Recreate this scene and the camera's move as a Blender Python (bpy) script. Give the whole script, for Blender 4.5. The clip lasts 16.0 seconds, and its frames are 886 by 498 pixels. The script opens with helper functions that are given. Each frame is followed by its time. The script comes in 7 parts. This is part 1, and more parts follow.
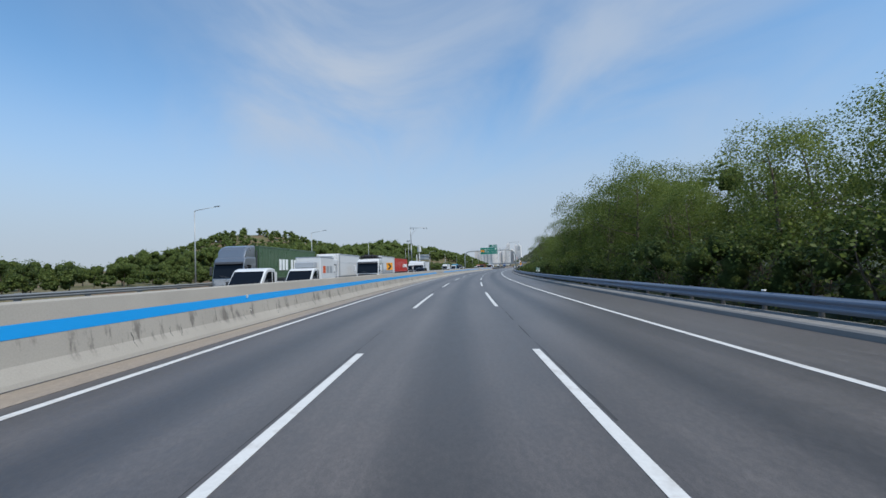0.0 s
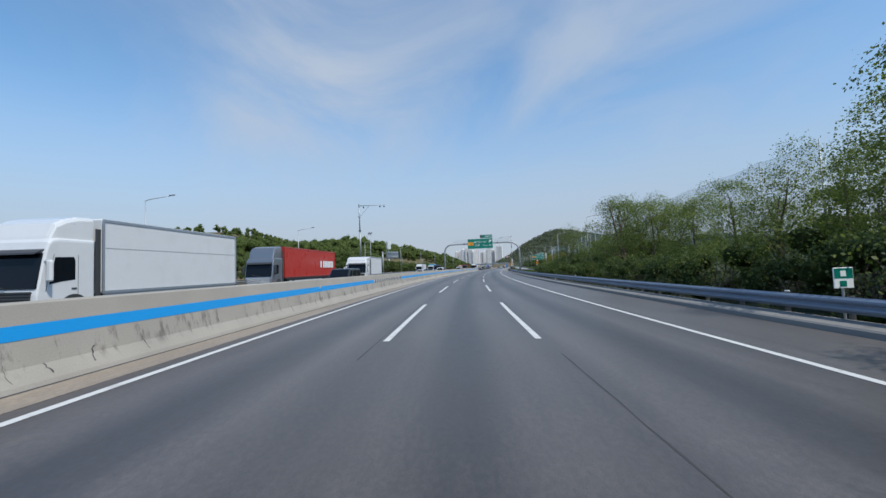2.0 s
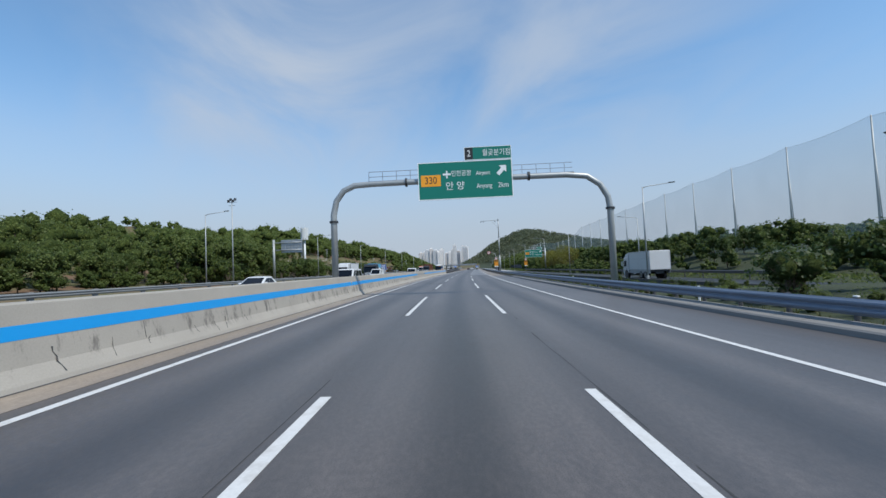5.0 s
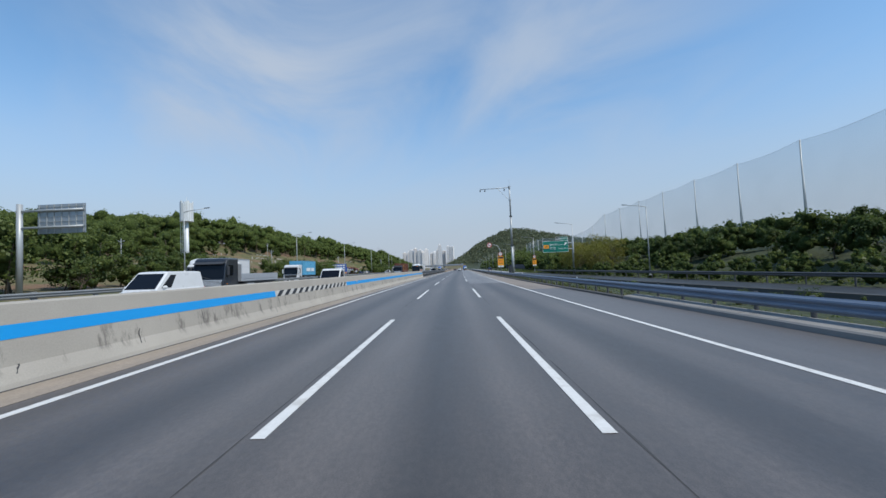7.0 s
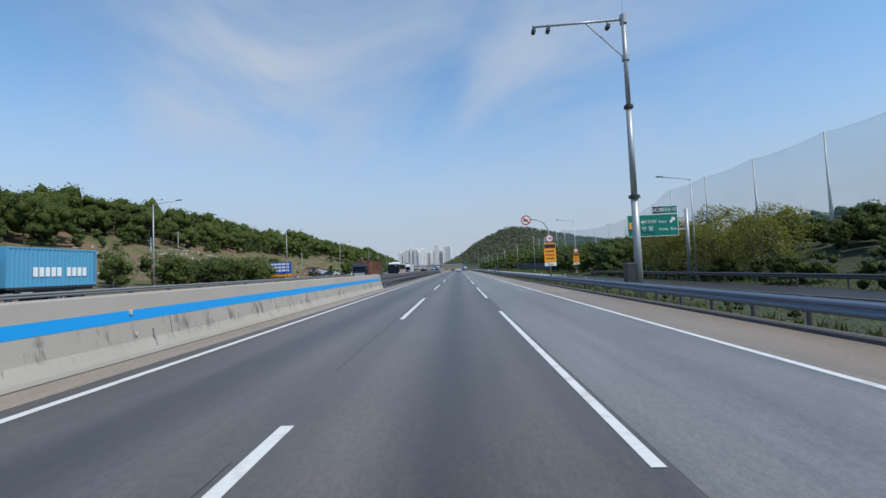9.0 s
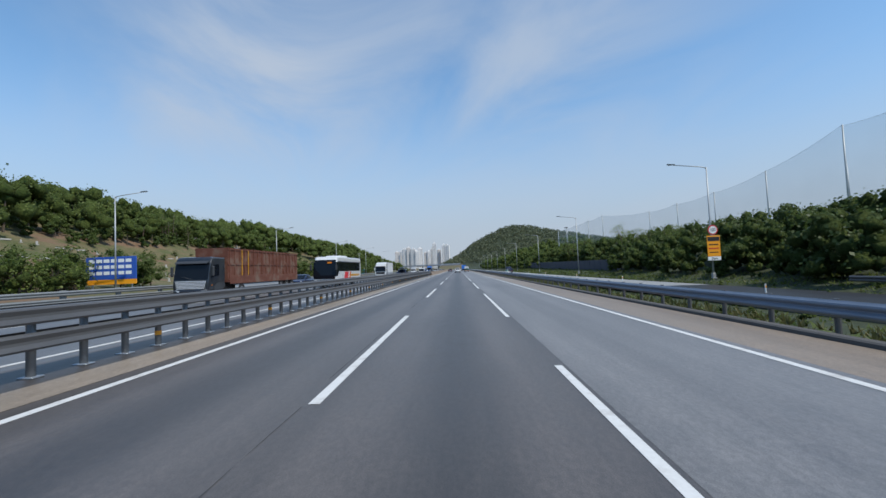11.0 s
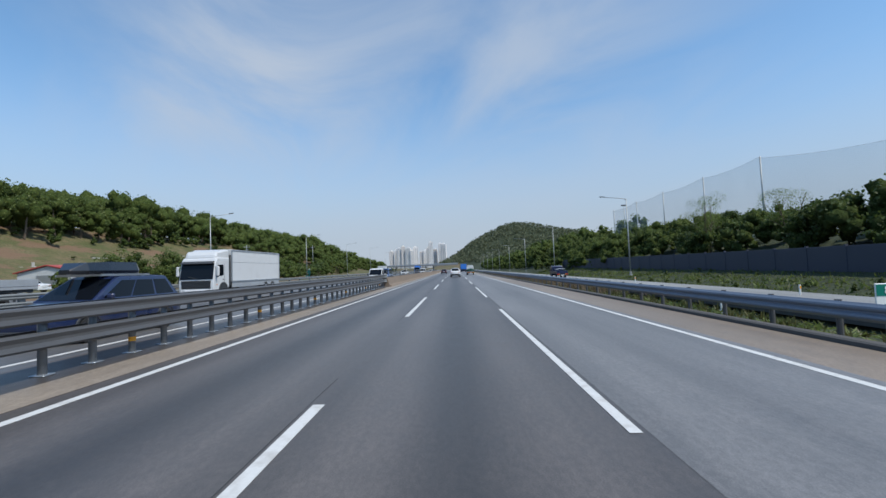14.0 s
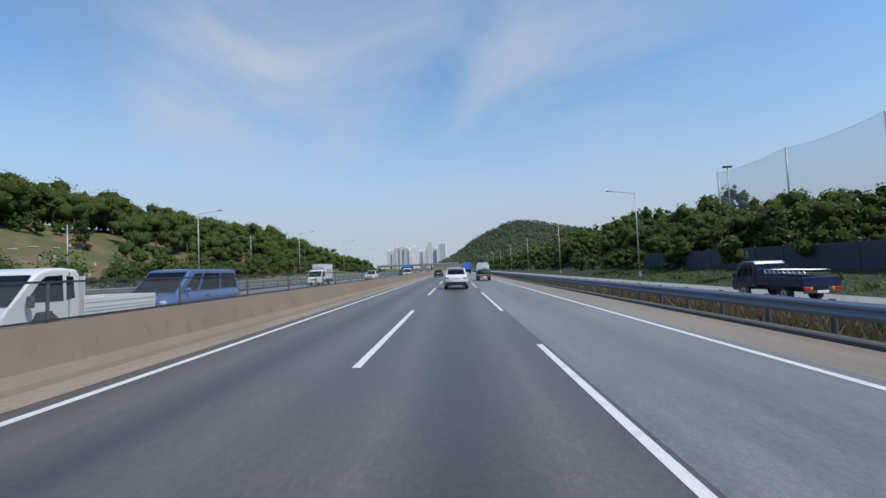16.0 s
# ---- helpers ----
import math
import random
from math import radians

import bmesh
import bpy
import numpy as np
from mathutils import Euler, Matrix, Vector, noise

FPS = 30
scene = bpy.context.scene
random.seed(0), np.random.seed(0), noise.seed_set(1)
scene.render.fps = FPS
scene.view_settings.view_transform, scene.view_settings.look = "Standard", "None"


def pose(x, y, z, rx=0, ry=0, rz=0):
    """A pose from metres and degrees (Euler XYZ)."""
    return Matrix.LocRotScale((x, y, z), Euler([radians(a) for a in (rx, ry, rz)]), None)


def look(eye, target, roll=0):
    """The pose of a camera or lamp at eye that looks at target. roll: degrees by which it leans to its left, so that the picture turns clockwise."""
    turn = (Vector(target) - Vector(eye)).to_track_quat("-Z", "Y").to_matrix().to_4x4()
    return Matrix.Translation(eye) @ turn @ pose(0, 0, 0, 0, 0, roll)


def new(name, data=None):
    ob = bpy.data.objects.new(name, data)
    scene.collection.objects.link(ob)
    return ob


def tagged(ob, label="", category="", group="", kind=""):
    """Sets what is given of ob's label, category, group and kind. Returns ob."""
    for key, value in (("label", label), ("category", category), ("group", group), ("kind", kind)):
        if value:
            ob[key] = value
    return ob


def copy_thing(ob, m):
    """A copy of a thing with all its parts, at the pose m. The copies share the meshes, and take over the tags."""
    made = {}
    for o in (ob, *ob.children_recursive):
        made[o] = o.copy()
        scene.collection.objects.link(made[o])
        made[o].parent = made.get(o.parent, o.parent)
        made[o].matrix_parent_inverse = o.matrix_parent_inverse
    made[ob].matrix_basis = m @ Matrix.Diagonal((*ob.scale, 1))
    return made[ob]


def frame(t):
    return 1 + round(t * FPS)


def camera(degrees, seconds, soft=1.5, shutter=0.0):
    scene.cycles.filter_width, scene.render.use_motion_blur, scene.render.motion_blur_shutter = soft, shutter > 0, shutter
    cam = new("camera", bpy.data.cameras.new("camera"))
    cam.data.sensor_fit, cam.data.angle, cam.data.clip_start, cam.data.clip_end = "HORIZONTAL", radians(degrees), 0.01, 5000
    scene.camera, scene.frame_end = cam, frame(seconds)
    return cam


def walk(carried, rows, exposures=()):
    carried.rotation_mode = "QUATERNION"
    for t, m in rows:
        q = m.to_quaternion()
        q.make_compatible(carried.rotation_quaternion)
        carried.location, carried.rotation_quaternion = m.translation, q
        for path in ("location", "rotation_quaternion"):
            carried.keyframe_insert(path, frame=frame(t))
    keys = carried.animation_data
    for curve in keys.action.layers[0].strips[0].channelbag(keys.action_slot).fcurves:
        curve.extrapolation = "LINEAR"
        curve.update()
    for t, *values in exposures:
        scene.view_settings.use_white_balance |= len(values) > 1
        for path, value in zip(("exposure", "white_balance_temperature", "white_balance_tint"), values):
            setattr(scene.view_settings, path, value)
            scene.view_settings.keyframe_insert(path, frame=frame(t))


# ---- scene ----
cam = camera(91.8, 16.0)
PATH = [
    (0, pose(-0.196, 1.072, 1.677, 92.64, 2.42, 11.85)),
    (0.5, pose(-2.174, 12.550, 1.677, 92.64, 2.42, 11.20)),
    (1, pose(-4.129, 24.528, 1.677, 92.64, 2.42, 10.49)),
    (1.5, pose(-5.945, 36.452, 1.678, 92.64, 2.42, 9.88)),
    (2, pose(-7.712, 48.939, 1.680, 92.64, 2.42, 9.17)),
    (2.5, pose(-9.233, 61.749, 1.680, 92.64, 2.42, 8.44)),
    (3, pose(-10.493, 73.663, 1.680, 92.64, 2.42, 7.72)),
    (3.5, pose(-11.623, 85.874, 1.679, 92.64, 2.42, 7.11)),
    (4, pose(-12.715, 98.170, 1.681, 92.64, 2.42, 6.22)),
    (6.5, pose(-16.037, 161.447, 1.678, 92.64, 2.42, 2.79)),
    (7, pose(-16.394, 174.300, 1.677, 92.64, 2.42, 2.52)),
    (7.5, pose(-16.815, 186.461, 1.678, 92.64, 2.42, 2.29)),
    (8, pose(-16.933, 198.408, 1.677, 92.64, 2.42, 2.47)),
    (8.5, pose(-17.182, 211.188, 1.678, 92.64, 2.42, 2.19)),
    (9, pose(-17.401, 224.112, 1.679, 92.64, 2.42, 2.16)),
    (11.5, pose(-17.645, 285.118, 1.679, 92.64, 2.42, 1.78)),
    (12, pose(-17.689, 297.035, 1.680, 92.64, 2.42, 1.60)),
    (12.5, pose(-17.687, 308.819, 1.680, 92.64, 2.42, 1.61)),
    (13, pose(-17.702, 319.665, 1.680, 92.64, 2.42, 1.68)),
    (13.5, pose(-17.717, 331.273, 1.680, 92.64, 2.42, 1.65)),
    (14, pose(-17.721, 343.387, 1.680, 92.64, 2.42, 1.60)),
    (14.5, pose(-17.724, 355.500, 1.680, 92.64, 2.42, 1.56)),
    (15, pose(-17.728, 367.047, 1.681, 92.64, 2.42, 1.45)),
    (15.5, pose(-17.695, 379.207, 1.680, 92.64, 2.42, 1.62)),
    (16, pose(-17.723, 391.235, 1.680, 92.64, 2.42, 1.63)),
]
walk(cam, PATH, exposures=[(0.0, 0.53), (16.0, 0.53)])

# ---- world and sun ----
SUN_DIR = Vector((0.62, -0.42, 1.05)).normalized()
world = bpy.data.worlds.new("sky")
scene.world = world
world.use_nodes = True
wn, wl = world.node_tree.nodes, world.node_tree.links
wn.clear()


def wnode(kind, **kw):
    nd = wn.new(kind)
    for k, v in kw.items():
        if k == "op":
            nd.operation = v
        else:
            nd.inputs[int(k[1:])].default_value = v
    return nd


def wmath(op, a, b=None, c=None):
    nd = wn.new("ShaderNodeMath")
    nd.operation = op
    for i, v in enumerate((a, b, c)):
        if v is None:
            continue
        if isinstance(v, (int, float)):
            nd.inputs[i].default_value = v
        else:
            wl.new(v, nd.inputs[i])
    return nd.outputs[0]


sky = wn.new("ShaderNodeTexSky")
sky.sky_type, sky.sun_disc = "NISHITA", False
sky.sun_elevation = math.asin(SUN_DIR.z)
sky.sun_rotation = math.atan2(SUN_DIR.x, SUN_DIR.y)
sky.air_density, sky.dust_density, sky.ozone_density = 1.0, 0.5, 2.6
# thin high cloud, laid out on a flat layer overhead
tc = wn.new("ShaderNodeTexCoord")
sep = wn.new("ShaderNodeSeparateXYZ")
wl.new(tc.outputs["Generated"], sep.inputs[0])
up = wmath("MAXIMUM", sep.outputs[2], 0.02)
up = wmath("ADD", up, 0.12)
lx, ly = wmath("DIVIDE", sep.outputs[0], up), wmath("DIVIDE", sep.outputs[1], up)
comb = wn.new("ShaderNodeCombineXYZ")
wl.new(lx, comb.inputs[0]), wl.new(ly, comb.inputs[1])
turned = wn.new("ShaderNodeMapping")
turned.inputs["Rotation"].default_value = (0, 0, radians(-25))
wl.new(comb.outputs[0], turned.inputs[0])
mapn = wn.new("ShaderNodeMapping")
mapn.inputs["Scale"].default_value = (1.25, 0.55, 1)
mapn.inputs["Location"].default_value = (0.35, 0.2, 0)
wl.new(turned.outputs[0], mapn.inputs[0])
big = wn.new("ShaderNodeTexNoise")
big.inputs["Scale"].default_value, big.inputs["Detail"].default_value = 0.8, 8
big.inputs["Roughness"].default_value, big.inputs["Distortion"].default_value = 0.54, 0.9
wl.new(mapn.outputs[0], big.inputs["Vector"])
ramp = wn.new("ShaderNodeMapRange")
ramp.interpolation_type = "SMOOTHSTEP"
ramp.inputs[1].default_value, ramp.inputs[2].default_value = 0.29, 0.64
ramp.inputs[3].default_value, ramp.inputs[4].default_value = 0.0, 1.0
wl.new(big.outputs[0], ramp.inputs[0])
low = wn.new("ShaderNodeMapRange")
low.interpolation_type = "SMOOTHSTEP"
low.inputs[1].default_value, low.inputs[2].default_value = 0.03, 0.42
low.inputs[3].default_value, low.inputs[4].default_value = 0.93, 0.0
wl.new(sep.outputs[2], low.inputs[0])
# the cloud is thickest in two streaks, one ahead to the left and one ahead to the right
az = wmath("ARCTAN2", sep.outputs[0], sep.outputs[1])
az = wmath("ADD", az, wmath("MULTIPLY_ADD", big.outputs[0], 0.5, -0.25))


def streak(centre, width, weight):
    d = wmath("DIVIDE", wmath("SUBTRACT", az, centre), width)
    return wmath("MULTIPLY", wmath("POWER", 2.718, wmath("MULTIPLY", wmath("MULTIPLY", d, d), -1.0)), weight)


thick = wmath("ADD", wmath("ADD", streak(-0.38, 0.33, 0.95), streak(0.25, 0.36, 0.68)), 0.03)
lift = wn.new("ShaderNodeMapRange")
lift.interpolation_type = "SMOOTHSTEP"
lift.inputs[1].default_value, lift.inputs[2].default_value = 0.16, 0.36
lift.inputs[3].default_value, lift.inputs[4].default_value = 0.25, 1.0
wl.new(sep.outputs[2], lift.inputs[0])
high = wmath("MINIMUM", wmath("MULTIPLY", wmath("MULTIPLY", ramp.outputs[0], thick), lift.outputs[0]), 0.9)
haze = wn.new("ShaderNodeMix")
haze.data_type = "RGBA"
haze.inputs["B"].default_value = (2.22, 2.5, 3.02, 1)
wl.new(low.outputs[0], haze.inputs["Factor"])
tint = wn.new("ShaderNodeVectorMath")
tint.operation = "MULTIPLY"
tint.inputs[1].default_value = (0.71, 0.92, 0.97)
wl.new(sky.outputs[0], tint.inputs[0])
wl.new(tint.outputs[0], haze.inputs["A"])
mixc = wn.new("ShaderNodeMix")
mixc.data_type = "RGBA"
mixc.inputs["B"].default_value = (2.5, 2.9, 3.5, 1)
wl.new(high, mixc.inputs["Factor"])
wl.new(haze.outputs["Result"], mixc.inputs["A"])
bg = wn.new("ShaderNodeBackground")
bg.inputs["Strength"].default_value = 0.135
wl.new(mixc.outputs["Result"], bg.inputs[0])
wo = wn.new("ShaderNodeOutputWorld")
wl.new(bg.outputs[0], wo.inputs[0])

sun = new("sun", bpy.data.lights.new("sun", "SUN"))
sun.data.energy, sun.data.angle, sun.data.color = 2.6, radians(0.53), (1.0, 0.95, 0.87)
sun.matrix_world = look(SUN_DIR * 100, (0, 0, 0))

# ---- the road's line: s metres along it, u to its right, v above its surface ----
PHI0, S_END, CROSS = radians(10.4), 290.0, 0.0135
_ss = np.arange(-420.0, 3200.0, 0.25)
_ph = -PHI0 * np.where(_ss < S_END, 1 - _ss / S_END, 0.0) ** 2
_xx, _yy = np.cumsum(np.sin(_ph)) * 0.25, np.cumsum(np.cos(_ph)) * 0.25
_i0 = int(np.searchsorted(_ss, 0))
_xx, _yy = _xx - _xx[_i0], _yy - _yy[_i0]


def heading(s):
    return -PHI0 * (max(0.0, 1 - s / S_END)) ** 2


def surf(u):
    return -CROSS * max(-30.0, min(30.0, u))


def at(s, u, v=0.0):
    f = heading(s)
    return Vector((float(np.interp(s, _ss, _xx)) + u * math.cos(f), float(np.interp(s, _ss, _yy)) - u * math.sin(f), surf(u) + v))


def stand(s, u, v=0.0, turn=0.0):
    """The pose of a thing beside the road, facing along it."""
    p = at(s, u, v)
    return pose(p.x, p.y, p.z, 0, 0, -math.degrees(heading(s)) + turn)


def road_coords(x, y):
    """s and u of a place (arrays)."""
    s = y.copy()
    for _ in range(6):
        f = -PHI0 * np.where(s < S_END, 1 - s / S_END, 0.0) ** 2
        cx, cy = np.interp(s, _ss, _xx), np.interp(s, _ss, _yy)
        s = s + (x - cx) * np.sin(f) + (y - cy) * np.cos(f)
        s = np.clip(s, -400, 3100)
    f = -PHI0 * np.where(s < S_END, 1 - s / S_END, 0.0) ** 2
    cx, cy = np.interp(s, _ss, _xx), np.interp(s, _ss, _yy)
    return s, (x - cx) * np.cos(f) - (y - cy) * np.sin(f)


# ---- mesh building ----
class Mesh:
    """Vertices and faces gathered for one mesh."""

    def __init__(self):
        self.v, self.f, self.uv = [], [], None

    def add(self, verts, faces):
        k = len(self.v)
        self.v += [tuple(p) for p in verts]
        self.f += [tuple(i + k for i in f) for f in faces]
        return self

    def box(self, x0, x1, y0, y1, z0, z1, m=None, bev=0.0):
        if bev <= 0:
            vs = [(x, y, z) for z in (z0, z1) for y in (y0, y1) for x in (x0, x1)]
            fs = [(0, 2, 3, 1), (4, 5, 7, 6), (0, 1, 5, 4), (2, 6, 7, 3), (0, 4, 6, 2), (1, 3, 7, 5)]
        else:
            b = min(bev, (x1 - x0) * 0.45, (y1 - y0) * 0.45, (z1 - z0) * 0.45)
            vs, idx = [], {}
            for i in range(8):
                c = (i & 1, (i >> 1) & 1, (i >> 2) & 1)
                for ax in range(3):
                    p = [(x0, x1)[c[0]], (y0, y1)[c[1]], (z0, z1)[c[2]]]
                    for a2 in range(3):
                        if a2 != ax:
                            p[a2] += -b if c[a2] else b
                    idx[(i, ax)] = len(vs)
                    vs.append(tuple(p))
            fs = []
            for ax in range(3):
                a1, a2 = (ax + 1) % 3, (ax + 2) % 3
                for sgn in (0, 1):
                    q = []
                    for c1, c2 in ((0, 0), (1, 0), (1, 1), (0, 1)):
                        q.append(idx[((sgn << ax) | (c1 << a1) | (c2 << a2), ax)])
                    fs.append(tuple(q if sgn else q[::-1]))
            for ax in range(3):
                a1, a2 = (ax + 1) % 3, (ax + 2) % 3
                for c1 in (0, 1):
                    for c2 in (0, 1):
                        i = (c1 << a1) | (c2 << a2)
                        j = i | (1 << ax)
                        q = [idx[(i, a1)], idx[(j, a1)], idx[(j, a2)], idx[(i, a2)]]
                        fs.append(tuple(q if c1 == c2 else q[::-1]))
            for i in range(8):
                q = [idx[(i, a)] for a in range(3)]
                fs.append(tuple(q if bin(i).count("1") % 2 else q[::-1]))
        if m is not None:
            vs = [m @ Vector(p) for p in vs]
        return self.add(vs, fs)

    def tube(self, p0, p1, r0, r1=None, n=10, caps=True):
        r1 = r0 if r1 is None else r1
        p0, p1 = Vector(p0), Vector(p1)
        d = (p1 - p0).normalized()
        a = d.orthogonal().normalized()
        b = d.cross(a)
        vs = []
        for p, r in ((p0, r0), (p1, r1)):
            for i in range(n):
                w = 2 * math.pi * i / n
                vs.append(p + a * (r * math.cos(w)) + b * (r * math.sin(w)))
        fs = [(i, (i + 1) % n, n + (i + 1) % n, n + i) for i in range(n)]
        if caps:
            fs += [tuple(range(n - 1, -1, -1)), tuple(range(n, 2 * n))]
        return self.add(vs, fs)

    def pipe(self, pts, r, n=8):
        """A bent round bar through the points; r: one radius or one for each point."""
        pts = [Vector(p) for p in pts]
        rs = r if isinstance(r, (list, tuple)) else [r] * len(pts)
        ref = Vector((0.31, 0.87, 0.39)).normalized()
        vs, fs = [], []
        for i, p in enumerate(pts):
            d = (pts[min(i + 1, len(pts) - 1)] - pts[max(i - 1, 0)]).normalized()
            a = (ref - d * ref.dot(d)).normalized()
            b = d.cross(a)
            for k in range(n):
                w = 2 * math.pi * k / n
                vs.append(p + a * (rs[i] * math.cos(w)) + b * (rs[i] * math.sin(w)))
        for i in range(len(pts) - 1):
            for k in range(n):
                fs.append((i * n + k, i * n + (k + 1) % n, (i + 1) * n + (k + 1) % n, (i + 1) * n + k))
        fs += [tuple(range(n - 1, -1, -1)), tuple(range((len(pts) - 1) * n, len(pts) * n))]
        return self.add(vs, fs)

    def loft(self, rings, closed=True):
        """Rings of equally many points, skinned one to the next and closed at both ends."""
        n = len(rings[0])
        vs = [p for r in rings for p in r]
        fs = []
        for i in range(len(rings) - 1):
            for k in range(n if closed else n - 1):
                fs.append((i * n + k, i * n + (k + 1) % n, (i + 1) * n + (k + 1) % n, (i + 1) * n + k))
        if closed:
            fs += [tuple(range(n - 1, -1, -1)), tuple(range((len(rings) - 1) * n, len(rings) * n))]
        return self.add(vs, fs)

    def prism(self, outline, x0, x1):
        """An outline of (y, z) pulled from x0 to x1."""
        return self.loft([[(x0, y, z) for y, z in outline], [(x1, y, z) for y, z in outline]])

    def disc(self, c, r, axis, n=24, thick=0.03):
        c, a = Vector(c), Vector(axis).normalized()
        return self.tube(c - a * thick / 2, c + a * thick / 2, r, r, n)

    def data(self, name, material, smooth=False):
        me = bpy.data.meshes.new(name)
        me.from_pydata(self.v, [], self.f)
        if self.uv is not None:
            lay = me.uv_layers.new(name="UVMap")
            li = np.empty(len(me.loops), dtype=np.int32)
            me.loops.foreach_get("vertex_index", li)
            lay.data.foreach_set("uv", np.asarray(self.uv, dtype=np.float32)[li].ravel())
        if material:
            me.materials.append(material)
        bm = bmesh.new()
        bm.from_mesh(me)
        bmesh.ops.recalc_face_normals(bm, faces=bm.faces)
        bm.to_mesh(me)
        bm.free()
        if smooth:
            me.polygons.foreach_set("use_smooth", [True] * len(me.polygons))
        return me


def part(name, mesh, material, parent, label="", smooth=False):
    ob = new(name, mesh.data(name, material, smooth) if isinstance(mesh, Mesh) else mesh)
    ob.parent = parent
    return tagged(ob, label)


def thing(name, m, label, category, group="", kind=""):
    e = new(name)
    e.empty_display_size = 0.2
    e.matrix_world = m
    return tagged(e, label, category, group, kind)


def solid(name, mesh, material, label, category="", kind="", group="", smooth=False):
    return tagged(new(name, mesh.data(name, material, smooth)), label, category, group, kind)


def ribbon(s0, s1, profile, step=4.0, closed=True):
    """A profile of (u, v), or a function of s that gives one, pulled along the road; uv: metres along and round the profile."""
    m = Mesh()
    n = max(2, int(math.ceil((s1 - s0) / step)) + 1)
    rings, uv = [], []
    for i in range(n):
        s = s0 + (s1 - s0) * i / (n - 1)
        pr = profile(s) if callable(profile) else profile
        rings.append([at(s, u, v) for u, v in pr])
        d = 0.0
        for k, (u, v) in enumerate(pr):
            if k:
                d += math.hypot(u - pr[k - 1][0], v - pr[k - 1][1])
            uv.append((s, u if not closed else d))
    m.loft(rings, closed)
    m.uv = uv
    return m


# ---- materials ----
def nodes_of(name):
    m = bpy.data.materials.new(name)
    m.use_nodes = True
    nt = m.node_tree
    return m, nt.nodes, nt.links, nt.nodes["Principled BSDF"]


def math_node(ns, ls, op, a, b=None, c=None):
    nd = ns.new("ShaderNodeMath")
    nd.operation = op
    for i, v in enumerate((a, b, c)):
        if v is None:
            continue
        if isinstance(v, (int, float)):
            nd.inputs[i].default_value = v
        else:
            ls.new(v, nd.inputs[i])
    return nd.outputs[0]


def noise_node(ns, ls, vec, scale, detail=3, rough=0.55, stretch=None):
    if stretch:
        mp = ns.new("ShaderNodeMapping")
        mp.inputs["Scale"].default_value = stretch
        ls.new(vec, mp.inputs[0])
        vec = mp.outputs[0]
    nd = ns.new("ShaderNodeTexNoise")
    nd.inputs["Scale"].default_value, nd.inputs["Detail"].default_value = scale, detail
    nd.inputs["Roughness"].default_value = rough
    ls.new(vec, nd.inputs["Vector"])
    return nd.outputs[0]


def scale_colour(ns, ls, col, fac):
    nd = ns.new("ShaderNodeVectorMath")
    nd.operation = "SCALE"
    if isinstance(col, tuple):
        nd.inputs[0].default_value = col[:3]
    else:
        ls.new(col, nd.inputs[0])
    ls.new(fac, nd.inputs["Scale"])
    return nd.outputs[0]


def mix_colour(ns, ls, fac, a, b):
    nd = ns.new("ShaderNodeMix")
    nd.data_type = "RGBA"
    for key, v in (("A", a), ("B", b)):
        if isinstance(v, tuple):
            nd.inputs[key].default_value = (*v[:3], 1)
        else:
            ls.new(v, nd.inputs[key])
    if isinstance(fac, (int, float)):
        nd.inputs["Factor"].default_value = fac
    else:
        ls.new(fac, nd.inputs["Factor"])
    return nd.outputs["Result"]


def ramp_node(ns, ls, x, a, b, lo=0.0, hi=1.0):
    nd = ns.new("ShaderNodeMapRange")
    nd.interpolation_type = "SMOOTHSTEP"
    for i, v in zip((1, 2, 3, 4), (a, b, lo, hi)):
        nd.inputs[i].default_value = v
    ls.new(x, nd.inputs[0])
    return nd.outputs[0]


def bump_node(ns, ls, bs, height, strength, dist=0.01):
    nd = ns.new("ShaderNodeBump")
    nd.inputs["Strength"].default_value, nd.inputs["Distance"].default_value = strength, dist
    ls.new(height, nd.inputs["Height"])
    ls.new(nd.outputs[0], bs.inputs["Normal"])


def plain(name, col, rough=0.5, metal=0.0, var=0.12, scale=3.0, fine=40.0, bump=0.0, coat=0.0, spec=0.5, island=0.0, dirt=0.0):
    """Paint, plastic, steel, stone and the like: a colour with broad and fine unevenness."""
    m, ns, ls, bs = nodes_of(name)
    tcn = ns.new("ShaderNodeTexCoord")
    vec = tcn.outputs["Object"]
    a, b = noise_node(ns, ls, vec, scale, 4), noise_node(ns, ls, vec, fine, 2)
    f = math_node(ns, ls, "MULTIPLY_ADD", a, 2 * var, 1 - var)
    g = math_node(ns, ls, "MULTIPLY_ADD", b, var, 1 - var / 2)
    f = math_node(ns, ls, "MULTIPLY", f, g)
    if island:
        geo = ns.new("ShaderNodeNewGeometry")
        r = math_node(ns, ls, "MULTIPLY_ADD", geo.outputs["Random Per Island"], 2 * island, 1 - island)
        f = math_node(ns, ls, "MULTIPLY", f, r)
    c = scale_colour(ns, ls, col, f)
    if dirt:
        c = mix_colour(ns, ls, ramp_node(ns, ls, a, 0.45, 0.75, 0, dirt), c, (0.16, 0.13, 0.10))
    ls.new(c, bs.inputs["Base Color"])
    bs.inputs["Roughness"].default_value, bs.inputs["Metallic"].default_value = rough, metal
    bs.inputs["Specular IOR Level"].default_value, bs.inputs["Coat Weight"].default_value = spec, coat
    rr = math_node(ns, ls, "MULTIPLY_ADD", a, 0.2, rough - 0.1)
    ls.new(rr, bs.inputs["Roughness"])
    if bump:
        bump_node(ns, ls, bs, b, bump)
    return m


